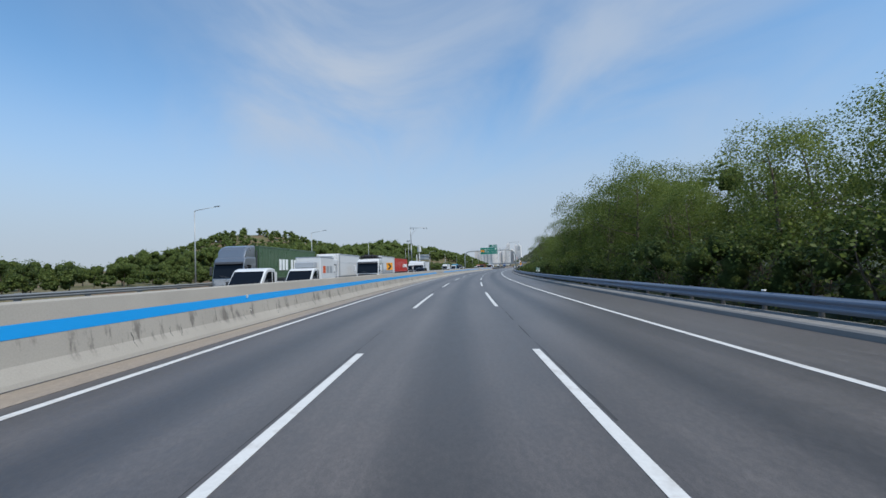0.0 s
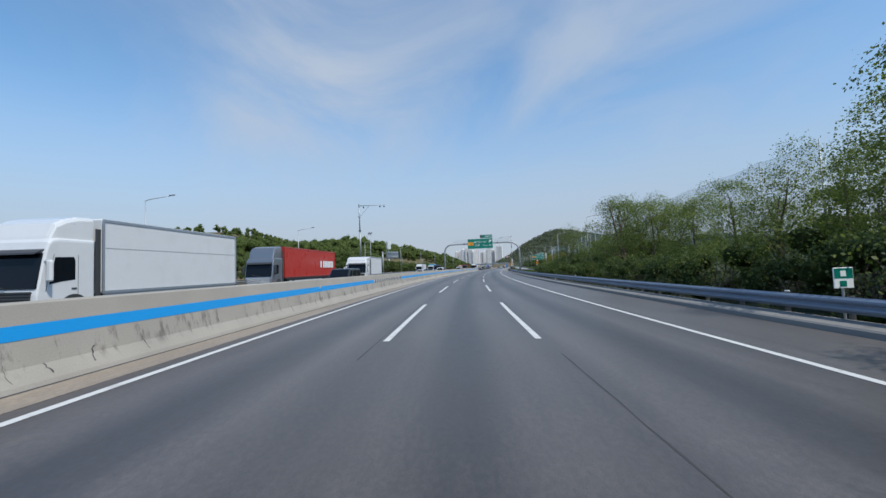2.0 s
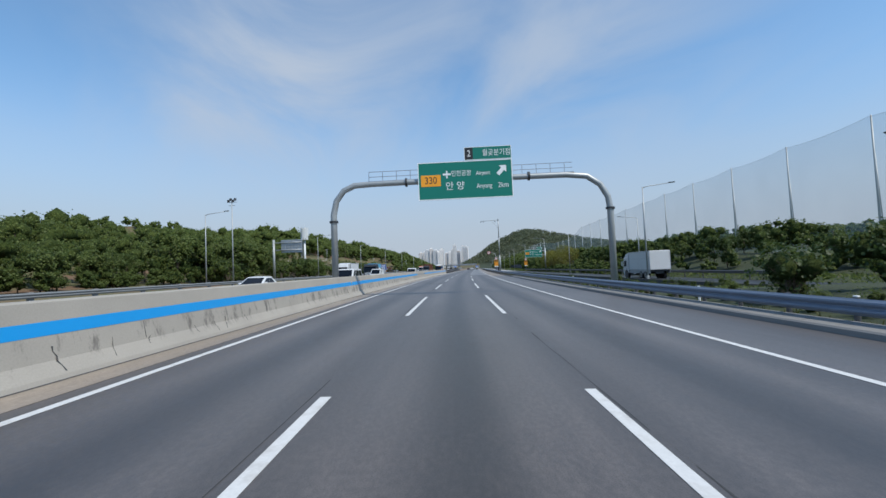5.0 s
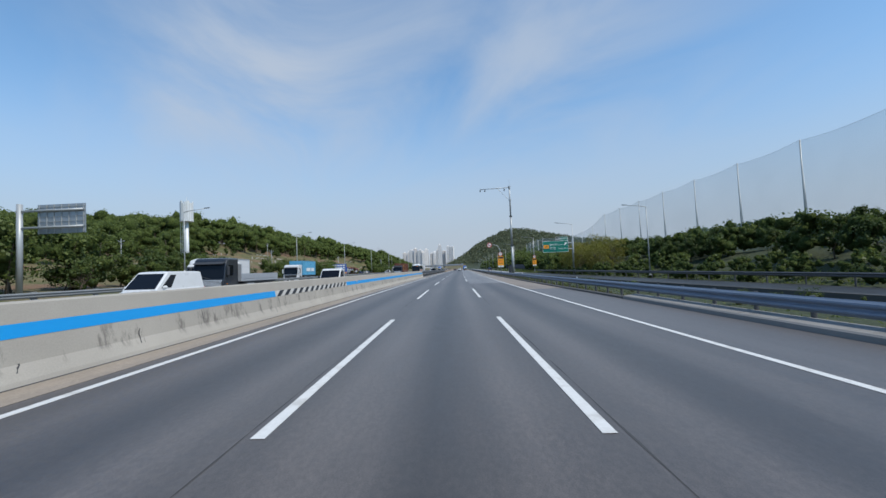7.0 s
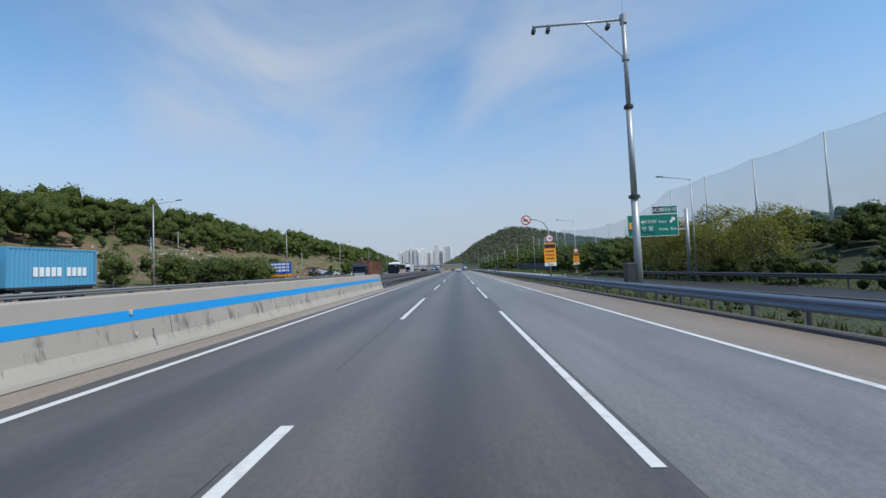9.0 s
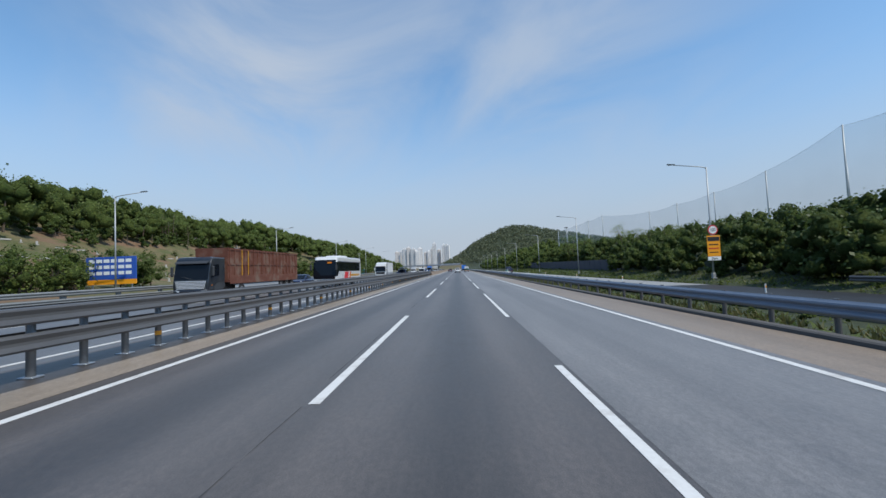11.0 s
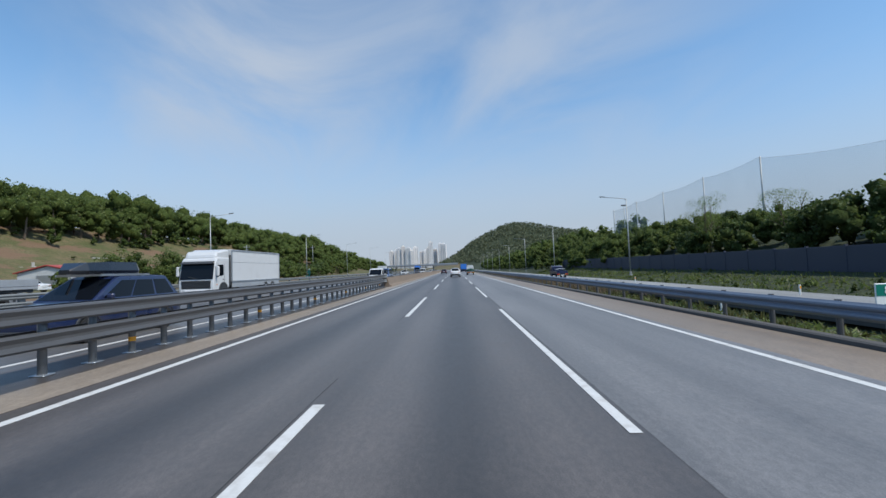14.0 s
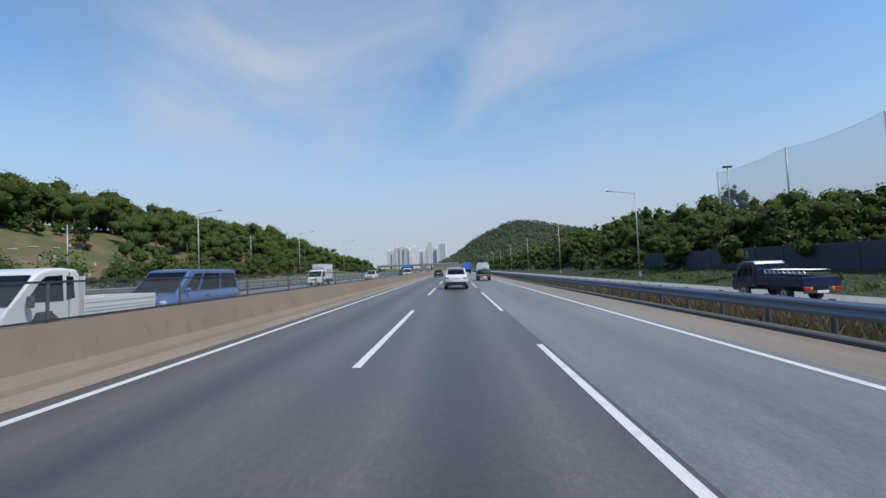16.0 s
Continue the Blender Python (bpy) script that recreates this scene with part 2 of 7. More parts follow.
def road_material(name, base, tracks, gloss=0.75):
    """Worn road surface: aggregate, broad patches, streaks along the way and the lanes' wheel tracks."""
    m, ns, ls, bs = nodes_of(name)
    uvn = ns.new("ShaderNodeUVMap")
    uvn.uv_map = "UVMap"
    vec = uvn.outputs[0]
    sp = ns.new("ShaderNodeSeparateXYZ")
    ls.new(vec, sp.inputs[0])
    u = sp.outputs[1]
    grit = noise_node(ns, ls, vec, 70, 2, 0.7)
    chip = noise_node(ns, ls, vec, 16, 3, 0.75, (0.6, 1, 1))
    streak = noise_node(ns, ls, vec, 1.0, 4, 0.6, (0.05, 2.2, 1))
    patch = noise_node(ns, ls, vec, 0.35, 4, 0.55, (0.25, 1, 1))
    f = math_node(ns, ls, "MULTIPLY_ADD", grit, 1.3, 0.35)
    f = math_node(ns, ls, "MULTIPLY", f, ramp_node(ns, ls, chip, 0.34, 0.68, 0.84, 1.14))
    f = math_node(ns, ls, "MULTIPLY", f, math_node(ns, ls, "MULTIPLY_ADD", streak, 0.6, 0.70))
    f = math_node(ns, ls, "MULTIPLY", f, math_node(ns, ls, "MULTIPLY_ADD", patch, 0.8, 0.60))
    mott = noise_node(ns, ls, vec, 3.4, 6, 0.75, (0.5, 1, 1))
    f = math_node(ns, ls, "MULTIPLY", f, ramp_node(ns, ls, mott, 0.36, 0.66, 0.90, 1.06))
    if tracks:
        w = math_node(ns, ls, "MULTIPLY", math_node(ns, ls, "ADD", u, 0.24), 2 * math.pi / 3.59)
        c1 = math_node(ns, ls, "COSINE", w)
        c2 = math_node(ns, ls, "COSINE", math_node(ns, ls, "MULTIPLY", w, 2.0))
        k = math_node(ns, ls, "MULTIPLY_ADD", c1, -0.10 * tracks, 1.0)
        k = math_node(ns, ls, "MULTIPLY_ADD", c2, -0.13 * tracks, k)
        wob = math_node(ns, ls, "MULTIPLY_ADD", patch, 0.9, 0.4)
        k = math_node(ns, ls, "MULTIPLY_ADD", math_node(ns, ls, "SUBTRACT", k, 1.0), wob, 1.0)
        f = math_node(ns, ls, "MULTIPLY", f, k)
    c = scale_colour(ns, ls, base, f)
    ls.new(c, bs.inputs["Base Color"])
    ls.new(math_node(ns, ls, "MULTIPLY_ADD", mott, 0.16, 0.37), bs.inputs["Roughness"])
    bs.inputs["Specular IOR Level"].default_value = gloss
    bump_node(ns, ls, bs, grit, 0.25, 0.004)
    return m


def leaf_material(name, a, b, trans=0.35):
    m, ns, ls, bs = nodes_of(name)
    geo = ns.new("ShaderNodeNewGeometry")
    oi = ns.new("ShaderNodeObjectInfo")
    r = math_node(ns, ls, "MULTIPLY_ADD", oi.outputs["Random"], 0.35, math_node(ns, ls, "MULTIPLY", geo.outputs["Random Per Island"], 0.65))
    tcn = ns.new("ShaderNodeTexCoord")
    big = noise_node(ns, ls, tcn.outputs["Object"], 0.5, 2)
    wide = noise_node(ns, ls, tcn.outputs["Object"], 0.11, 2)
    r = math_node(ns, ls, "ADD", r, math_node(ns, ls, "MULTIPLY_ADD", wide, 1.1, -0.55))
    r = math_node(ns, ls, "ADD", r, math_node(ns, ls, "MULTIPLY_ADD", big, 0.6, -0.3))
    c = mix_colour(ns, ls, r, a, b)
    ls.new(c, bs.inputs["Base Color"])
    bs.inputs["Roughness"].default_value = 0.55
    bs.inputs["Specular IOR Level"].default_value = 0.3
    tr = ns.new("ShaderNodeBsdfTranslucent")
    ls.new(scale_colour(ns, ls, c, math_node(ns, ls, "ADD", 0.0, 1.3)), tr.inputs[0])
    mx = ns.new("ShaderNodeMixShader")
    mx.inputs[0].default_value = trans
    ls.new(bs.outputs[0], mx.inputs[1]), ls.new(tr.outputs[0], mx.inputs[2])
    ls.new(mx.outputs[0], ns["Material Output"].inputs[0])
    return m


def concrete_material(name, base, stain):
    """Cast barrier concrete with bands of weathering and drip stains."""
    m, ns, ls, bs = nodes_of(name)
    uvn = ns.new("ShaderNodeUVMap")
    uvn.uv_map = "UVMap"
    vec = uvn.outputs[0]
    sp = ns.new("ShaderNodeSeparateXYZ")
    ls.new(vec, sp.inputs[0])
    fine = noise_node(ns, ls, vec, 30, 3, 0.6)
    broad = noise_node(ns, ls, vec, 0.5, 4, 0.6)
    drip = noise_node(ns, ls, vec, 1.0, 6, 0.72, (2.6, 0.8, 1))
    f = math_node(ns, ls, "MULTIPLY_ADD", fine, 0.3, 0.85)
    f = math_node(ns, ls, "MULTIPLY", f, math_node(ns, ls, "MULTIPLY_ADD", broad, 0.4, 0.8))
    c = scale_colour(ns, ls, base, f)
    foot = math_node(ns, ls, "MULTIPLY", ramp_node(ns, ls, sp.outputs[1], 0.15, 0.45), ramp_node(ns, ls, sp.outputs[1], 0.95, 0.6))
    d = math_node(ns, ls, "MULTIPLY", ramp_node(ns, ls, drip, 0.51, 0.63, 0, stain), foot)
    c = mix_colour(ns, ls, d, c, (0.10, 0.09, 0.08))
    ls.new(c, bs.inputs["Base Color"])
    bs.inputs["Roughness"].default_value = 0.85
    bump_node(ns, ls, bs, fine, 0.3, 0.006)
    return m


def ground_material(name, cols, scrub, scale=0.15):
    """Grassland, turning to dark scrub on the right of the road; that dark tone includes shade."""
    m, ns, ls, bs = nodes_of(name)
    tcn = ns.new("ShaderNodeTexCoord")
    vec = tcn.outputs["Object"]
    a = noise_node(ns, ls, vec, scale, 5, 0.6)
    b = noise_node(ns, ls, vec, scale * 14, 4, 0.65)
    c = mix_colour(ns, ls, ramp_node(ns, ls, a, 0.40, 0.62), cols[0], cols[1])
    c = mix_colour(ns, ls, ramp_node(ns, ls, b, 0.45, 0.7), c, cols[2])
    soil = noise_node(ns, ls, vec, scale * 0.62, 6, 0.7, (1, 0.6, 2.5))
    c = mix_colour(ns, ls, ramp_node(ns, ls, soil, 0.50, 0.60, 0, 0.85), c, cols[3])
    c = scale_colour(ns, ls, c, math_node(ns, ls, "MULTIPLY_ADD", noise_node(ns, ls, vec, scale * 50, 3, 0.7), 1.0, 0.5))
    sp = ns.new("ShaderNodeSeparateXYZ")
    ls.new(vec, sp.inputs[0])
    side = ramp_node(ns, ls, sp.outputs[0], -10.0, -6.0)
    # scrub green lowered to hold the shade lying on the right verge
    d = mix_colour(ns, ls, ramp_node(ns, ls, b, 0.42, 0.66), scrub[0], scrub[1])
    c = mix_colour(ns, ls, side, c, d)
    ls.new(c, bs.inputs["Base Color"])
    bs.inputs["Roughness"].default_value = 0.95
    bump_node(ns, ls, bs, b, 0.8, 0.15)
    return m


ASPHALT = road_material("asphalt", (0.079, 0.0690, 0.0625), 1.9)
ASPHALT_OPP = road_material("asphalt_opposite", (0.11, 0.11, 0.113), 0.6)
SHOULDER = road_material("shoulder_asphalt", (0.098, 0.088, 0.081), 0.0)
CONCRETE_ROAD = road_material("concrete_pavement", (0.150, 0.143, 0.138), 0.5)
# slip road asphalt made near black and matt for the shade over it
SLIP_SHADED = road_material("dark_slip_asphalt", (0.034, 0.034, 0.034), 0.0, 0.12)
SLIP_PALE = road_material("pale_slip_concrete", (0.29, 0.28, 0.26), 0.0)
TAN_ROAD = road_material("tan_shoulder", (0.225, 0.176, 0.130), 0.0, 0.4)
GUTTER = road_material("gutter_concrete", (0.27, 0.22, 0.17), 0.0)
BARRIER = concrete_material("barrier_concrete", (0.325, 0.302, 0.262), 0.75)
BARRIER_TAN = concrete_material("barrier_concrete_tan", (0.195, 0.150, 0.112), 0.35)
KERB = concrete_material("kerb_concrete", (0.075, 0.073, 0.070), 0.7)
KERB_PALE = concrete_material("kerb_concrete_pale", (0.21, 0.205, 0.195), 0.5)
LINE = plain("line_paint", (0.60, 0.60, 0.58), 0.6, var=0.2, scale=3, fine=25, bump=0.2, dirt=0.4)
BLUE_PAINT = plain("blue_paint", (0.004, 0.262, 0.62), 0.45, var=0.05, scale=0.6, fine=10)
BLACK_PAINT = plain("black_paint", (0.02, 0.02, 0.022), 0.5)
WHITE_PAINT = plain("white_paint", (0.75, 0.75, 0.74), 0.5, var=0.06)
GALV = plain("galvanised_steel", (0.42, 0.45, 0.48), 0.42, 0.75, var=0.18, scale=2.5, fine=30)
RAIL_BLUE = plain("blue_grey_rail", (0.165, 0.208, 0.275), 0.5, 0.15, var=0.2, scale=1.2, fine=20)
OPP_RAIL = plain("weathered_grey_rail", (0.19, 0.20, 0.20), 0.6, 0.15, var=0.2, scale=1.2, fine=20)
POST_GREY = plain("post_grey", (0.20, 0.205, 0.21), 0.55, 0.2, var=0.16, scale=1.2, fine=20)
RAIL_GREY = plain("grey_rail", (0.095, 0.095, 0.097), 0.5, 0.2, var=0.16, scale=1.2, fine=20)
POLE = plain("pole_grey", (0.36, 0.38, 0.38), 0.45, 0.3, var=0.1)
POLE_WHITE = plain("pole_pale", (0.62, 0.64, 0.63), 0.45, 0.1, var=0.1)
GREEN_SIGN = plain("sign_green", (0.0, 0.175, 0.125), 0.4, var=0.05, scale=1)
SIGN_WHITE = plain("sign_white", (0.80, 0.82, 0.80), 0.4, var=0.03)
SIGN_ORANGE = plain("sign_orange", (0.90, 0.36, 0.02), 0.4, var=0.04)
SIGN_RED = plain("sign_red", (0.55, 0.03, 0.04), 0.4, var=0.04)
SIGN_BLUE = plain("sign_blue", (0.03, 0.10, 0.42), 0.4, var=0.05)
DARK = plain("dark_steel", (0.045, 0.047, 0.05), 0.5, 0.2)
GRASS_GROUND = ground_material("rough_grass", ((0.082, 0.088, 0.028), (0.150, 0.118, 0.058), (0.056, 0.064, 0.022), (0.165, 0.098, 0.060)), ((0.021, 0.031, 0.011), (0.046, 0.058, 0.018)))

# ---- ground ----
def smooth(x, a, b):
    t = np.clip((x - a) / (b - a), 0, 1)
    return t * t * (3 - 2 * t)


def bump2(s, u, s0, u0, ws, wu):
    return np.exp(-((s - s0) / ws) ** 2 - ((u - u0) / wu) ** 2)


def ramp_u(s):
    """The middle of the slip road on the right."""
    return 17.0 + np.maximum(0.0, 330.0 - s) * 0.055


def ground_height(s, u):
    """Height of the land above the level of the road's middle."""
    s, u = np.asarray(s, float), np.asarray(u, float)
    h = -CROSS * np.clip(u, -30, 30) - 0.22
    # land on the left: bank, burial slope, wooded ridge
    left = smooth(-u, 36.5, 41) * 0.7
    crest = np.interp(s, (-20, 100, 135, 165, 200, 230, 265, 302, 335, 375, 405, 435, 465, 500, 570, 600, 640, 670, 900), (0.8, 0.9, 2.5, 6.5, 9, 9.5, 9.5, 13, 15.5, 16.5, 17, 16, 16.2, 16, 17, 17, 11.5, 4, 4))
    left = left + crest * smooth(-u, 44 + 15 * smooth(s, 330, 380) * (1 - smooth(s, 450, 500)), 104) * (1 - 0.6 * smooth(-u, 150, 260))
    left = left + 5.0 * bump2(s, u, 540, -62, 42, 18)
    left = left + 52.0 * bump2(s, u, 570, -395, 120, 110) + 30.0 * bump2(s, u, 800, -330, 200, 120)
    # land on the right: bank under the roadside trees, then rising ground and far hills
    right = (1 - smooth(s, 125, 165)) * smooth(u, 10.5, 17) * 1.2
    lowr = smooth(s, 135, 185) * smooth(u, 9.6, 11.5) * (1 - smooth(u, ramp_u(s) + 5.5, ramp_u(s) + 9))
    right = right - lowr * 0.55
    right = right + smooth(s, 150, 210) * smooth(u, 25 + (ramp_u(s) - 17.0), 40 + (ramp_u(s) - 17.0)) * 3.2
    right = right + 9.5 * bump2(s, u, 400, 150, 85, 45) + 6.0 * bump2(s, u, 520, 60, 120, 22)
    far = 81.0 * bump2(s, u, 1440, 131, 250, 104) + 48.0 * bump2(s, u, 1380, 260, 220, 120) + 16.0 * bump2(s, u, 1400, 30, 220, 55) + 34.0 * bump2(s, u, 1250, 430, 300, 170)
    far = far + 10.0 * bump2(s, u, 900, 180, 190, 75)
    h = h + left + right + far
    return h


gx = np.concatenate([-np.geomspace(1900, 130, 26), np.arange(-126, 90, 3.0), np.geomspace(92, 1900, 34)])
gy = np.concatenate([np.arange(-260, -20, 20.0), np.arange(-20, 560, 5.0), np.geomspace(565, 3100, 60)])
GX, GY = np.meshgrid(gx, gy)
GS, GU = road_coords(GX.ravel(), GY.ravel())
GZ = ground_height(GS, GU)
rough = np.array([noise.noise((x * 0.05, y * 0.05, 0.3)) for x, y in zip(GX.ravel(), GY.ravel())])
GZ = GZ + rough * 0.7 * smooth(np.abs(GU + 7), 36, 60)
nx, ny = len(gx), len(gy)
gm = Mesh()
gm.v = [tuple(p) for p in np.stack([GX.ravel(), GY.ravel(), GZ], 1)]
gm.f = [(j * nx + i, j * nx + i + 1, (j + 1) * nx + i + 1, (j + 1) * nx + i) for j in range(ny - 1) for i in range(nx - 1)]
ground = solid("ground", gm, GRASS_GROUND, "rough grassy ground rising to low hills beside the motorway", kind="structure", smooth=True)


def ground_at(s, u):
    return float(ground_height(s, u))


# ---- carriageways ----
END = 1250.0


def strip(name, s0, s1, u0, u1, v, material, label, cuts=2):
    """A flat surface along the road between two lines."""
    def prof(s):
        a, b = (u0(s) if callable(u0) else u0), (u1(s) if callable(u1) else u1)
        return [(a + (b - a) * k / cuts, v) for k in range(cuts + 1)]
    st = min(s1, 320.0)
    m = ribbon(s0, st, prof, 4.0, closed=False) if s0 < st else None
    if s1 > st:
        m2 = ribbon(max(s0, st), s1, prof, 25.0, closed=False)
        if m is None:
            m = m2
        else:
            uv = m.uv + m2.uv
            m.add(m2.v, m2.f)
            m.uv = uv
    return solid(name, m, material, label, kind="structure", smooth=True)


def shoulder_u(s):
    t = min(1.0, max(0.0, (s - 195) / 105))
    return 8.12 - 0.95 * t


def rail_u(s):
    t = min(1.0, max(0.0, (s - 195) / 105))
    return 8.75 - 0.75 * t


U_EDGE_L, U_DASH_L, U_DASH_R, U_EDGE_R = -5.62, -2.03, 1.52, 5.30
SPLIT = 221.0
road_l = strip("road", -80, END, -6.05, 1.68, 0.0, ASPHALT, "dark grey worn asphalt carriageway with wheel tracks", 6)
road_r = strip("road_outer_lane", -80, SPLIT, 1.68, 5.42, 0.0, ASPHALT, "dark grey worn asphalt outer lane", 3)
road_c = strip("road_concrete_lane", SPLIT, END, 1.61, 5.42, 0.002, CONCRETE_ROAD, "pale grey concrete outer lane", 3)
strip("shoulder", -80, 207, 5.42, shoulder_u, 0.0, SHOULDER, "grey-brown asphalt hard shoulder", 2)
strip("shoulder_tan", 207, END, 5.42, shoulder_u, 0.002, TAN_ROAD, "tan concrete hard shoulder", 2)
strip("gutter", -80, END, -7.0, -6.05, 0.004, GUTTER, "tan concrete gutter strip beside the median", 2)
strip("gutter_opposite", -80, END, -8.65, -7.0, 0.0, ASPHALT, "dark strip behind the median", 2)
road_o = strip("road_opposite", -80, END, -22.3, -8.65, 0.0, ASPHALT_OPP, "grey asphalt of the opposite carriageway", 6)
road_s = strip("road_side", -80, END, -37.0, -24.2, 0.0, ASPHALT_OPP, "grey asphalt side road beyond the opposite carriageway", 4)
ramp_l, ramp_r = (lambda s: float(ramp_u(s)) - 3.5), (lambda s: float(ramp_u(s)) + 3.5)
strip("slip_road_dark", 150, 312, ramp_l, ramp_r, -0.35, SLIP_SHADED, "asphalt slip road on lower ground, its surface coloured dark for shade", 3)
strip("slip_road", 312, END, ramp_l, ramp_r, -0.35, SLIP_PALE, "pale concrete slip road on lower ground", 3)


def line(name, s0, s1, u, w, parent, v=0.006, step=4.0, label=""):
    m = ribbon(s0, s1, [(u - w / 2, v - 0.004), (u - w / 2, v), (u + w / 2, v), (u + w / 2, v - 0.004)], step, closed=False)
    return part(name, m, LINE, parent, label)


def edge_r(s):
    t = min(1.0, max(0.0, (s - 200) / 110))
    return U_EDGE_R - 0.2 * t * t * (3 - 2 * t)


def bent_line(name, s0, s1, fu, w, parent, v=0.008, step=4.0):
    m = ribbon(s0, s1, lambda s: [(fu(s) - w / 2, v - 0.004), (fu(s) - w / 2, v), (fu(s) + w / 2, v), (fu(s) + w / 2, v - 0.004)], step, closed=False)
    return part(name, m, LINE, parent)


for fu, par in ((lambda s: U_EDGE_L, road_l), (edge_r, road_c)):
    bent_line("edge_line", -60, 320, fu, 0.155, par)
    bent_line("edge_line", 320, END, fu, 0.155, par, step=25.0)
for u in (-9.15, -19.9):
    line("edge_line", -60, 320, u, 0.15, road_o)
    line("edge_line", 320, END, u, 0.15, road_o, 0.006, 25)
for k in range(-2, 40):
    line("lane_dash", 20 * k - 0.35, 20 * k + 9.8, U_DASH_L, 0.15, road_l, step=2.5)
    if 20 * k + 10 < SPLIT:
        line("lane_dash", 20 * k - 0.4, 20 * k + 9.9, U_DASH_R, 0.15, road_l, step=2.5)
    else:
        line("lane_dash", 20 * k + 8.7, 20 * k + 21.5, U_DASH_R - 0.04, 0.13, road_l, step=2.5)
    if k < 30:
        for u in (-12.7, -16.3):
            line("lane_dash", 20 * k, 20 * k + 10.0, u, 0.14, road_o, step=5)
# tarred joints beside the lane lines
SEAM = plain("tar_seam", (0.05, 0.048, 0.048), 0.7)
rs = random.Random(4)
for u0, s0, s1 in ((U_DASH_L - 0.16, -20, 390), (U_DASH_R + 0.15, -20, SPLIT)):
    s = s0
    while s < s1:
        ln = rs.uniform(4, 14)
        du = rs.uniform(-0.04, 0.04)
        m = ribbon(s, s + ln, lambda q, a=u0 + du: [(a - 0.005 + 0.02 * noise.noise((q * 0.9, a, 0)), 0.003), (a + 0.008 + 0.025 * noise.noise((q * 1.3, 5, a)), 0.003)], 0.8, closed=False)
        part("tar_seam", m, SEAM, road_l)
        s += ln + rs.uniform(0.5, 9)

tar = Mesh()
tar.loft([[at(q, a + 0.05 * noise.noise((q * 3, a, 1.0)), 0.0035) for a in (-4.05, -3.5, -2.9, -2.15)] for q in (172.1, 172.3, 172.5, 172.65)], closed=False)
part("tar_patch", tar, SEAM, road_l)

# ---- median barrier ----
WALL_END = 264.0
BARRIER_WHITE = plain("aged_white_paint", (0.46, 0.45, 0.42), 0.6, var=0.12, scale=2, fine=20, dirt=0.3)
face_u = lambda v: -7.02 - 0.18 * (v - 0.35) / 0.98
barrier = thing("median_barrier", Matrix(), "pale cast concrete median barrier with a blue painted band", "road barrier", kind="structure")
prof = [(-6.84, 0.0), (-6.87, 0.09), (-7.02, 0.33), (-7.19, 1.30), (-7.22, 1.33), (-7.50, 1.33), (-7.53, 1.30), (-7.68, 0.35), (-7.95, 0.0)]
part("barrier_wall", ribbon(-80, WALL_END, prof, 4.0), BARRIER, barrier)


def band(s0, s1, v0, v1, material, name, out=0.005, slant=0.0):
    m = Mesh()
    n = max(1, int((s1 - s0) / 4))
    rings = []
    for i in range(n + 1):
        s = s0 + (s1 - s0) * i / n
        rings.append([at(s, face_u(v0) + out, v0), at(s + slant, face_u(v1) + out, v1), at(s + slant, face_u(v1) - 0.01, v1), at(s, face_u(v0) - 0.01, v0)])
    m.loft(rings)
    return part(name, m, material, barrier)


marks = ((81.6, 93.6), (192.4, 203.8))
edges = [-80, 81.6, 93.6, 192.4, 203.8, WALL_END - 0.4]
for a, b in ((-80, 81.6), (93.6, 192.4), (203.8, WALL_END - 0.4)):
    band(a, b, 0.750, 0.978, BLUE_PAINT, "blue_band")
for a, b in marks:
    band(a, b, 0.750, 0.978, BARRIER_WHITE, "white_panel", 0.003)
    k = 0
    while a + 0.1 + k * 0.8 < b - 0.5:
        band(a + 0.1 + k * 0.8, a + 0.5 + k * 0.8, 0.750, 0.978, BLACK_PAINT, "black_stripe", 0.007, 0.45)
        k += 1
# joints in the cast wall and the open crease at its foot
part("foot_joint", ribbon(-80, WALL_END, [(-6.832, 0.003), (-6.832, 0.018), (-6.81, 0.010), (-6.805, 0.006)], 4.0), SEAM, barrier)
for k in range(-3, 44):
    s = 6.0 * k + 1.3
    if s < WALL_END:
        band(s, s + 0.014, 0.36, 0.73, SEAM, "wall_joint", 0.002)
# cracks and scuffs on the sloping foot of the wall
rc = random.Random(17)
for k in range(150):
    s = rc.uniform(-5, WALL_END - 4)
    lean, h0, h1, w = rc.uniform(-0.12, 0.12), rc.uniform(0.12, 0.24), rc.uniform(0.30, 0.62), rc.uniform(0.01, 0.045)
    rings = []
    for i in range(6):
        v = h0 + (h1 - h0) * i / 5
        uu = (-6.87 - 0.15 * (v - 0.09) / 0.24 if v < 0.33 else face_u(v)) + 0.004
        sw = s + lean * i / 5 + rc.uniform(-0.03, 0.03)
        rings.append([at(sw, uu, v), at(sw + w * rc.uniform(0.3, 1.0), uu, v)])
    part("crack", Mesh().loft(rings, closed=False), SEAM, barrier)
# reflectors on the wall
for k in range(0, 10):
    s = 15.2 + 27.36 * k
    m = Mesh()
    p = at(s, face_u(0.93) + 0.03, 0.94)
    m.box(p.x - 0.04, p.x + 0.04, p.y - 0.02, p.y + 0.02, p.z - 0.05, p.z + 0.05, bev=0.01)
    part("reflector", m, BARRIER_WHITE, barrier)
    p = at(s + 0.05, face_u(0.47) + 0.03, 0.47)
    m = Mesh().box(p.x - 0.03, p.x + 0.03, p.y - 0.02, p.y + 0.02, p.z - 0.035, p.z + 0.035, bev=0.01)
    part("reflector", m, BARRIER_WHITE, barrier)

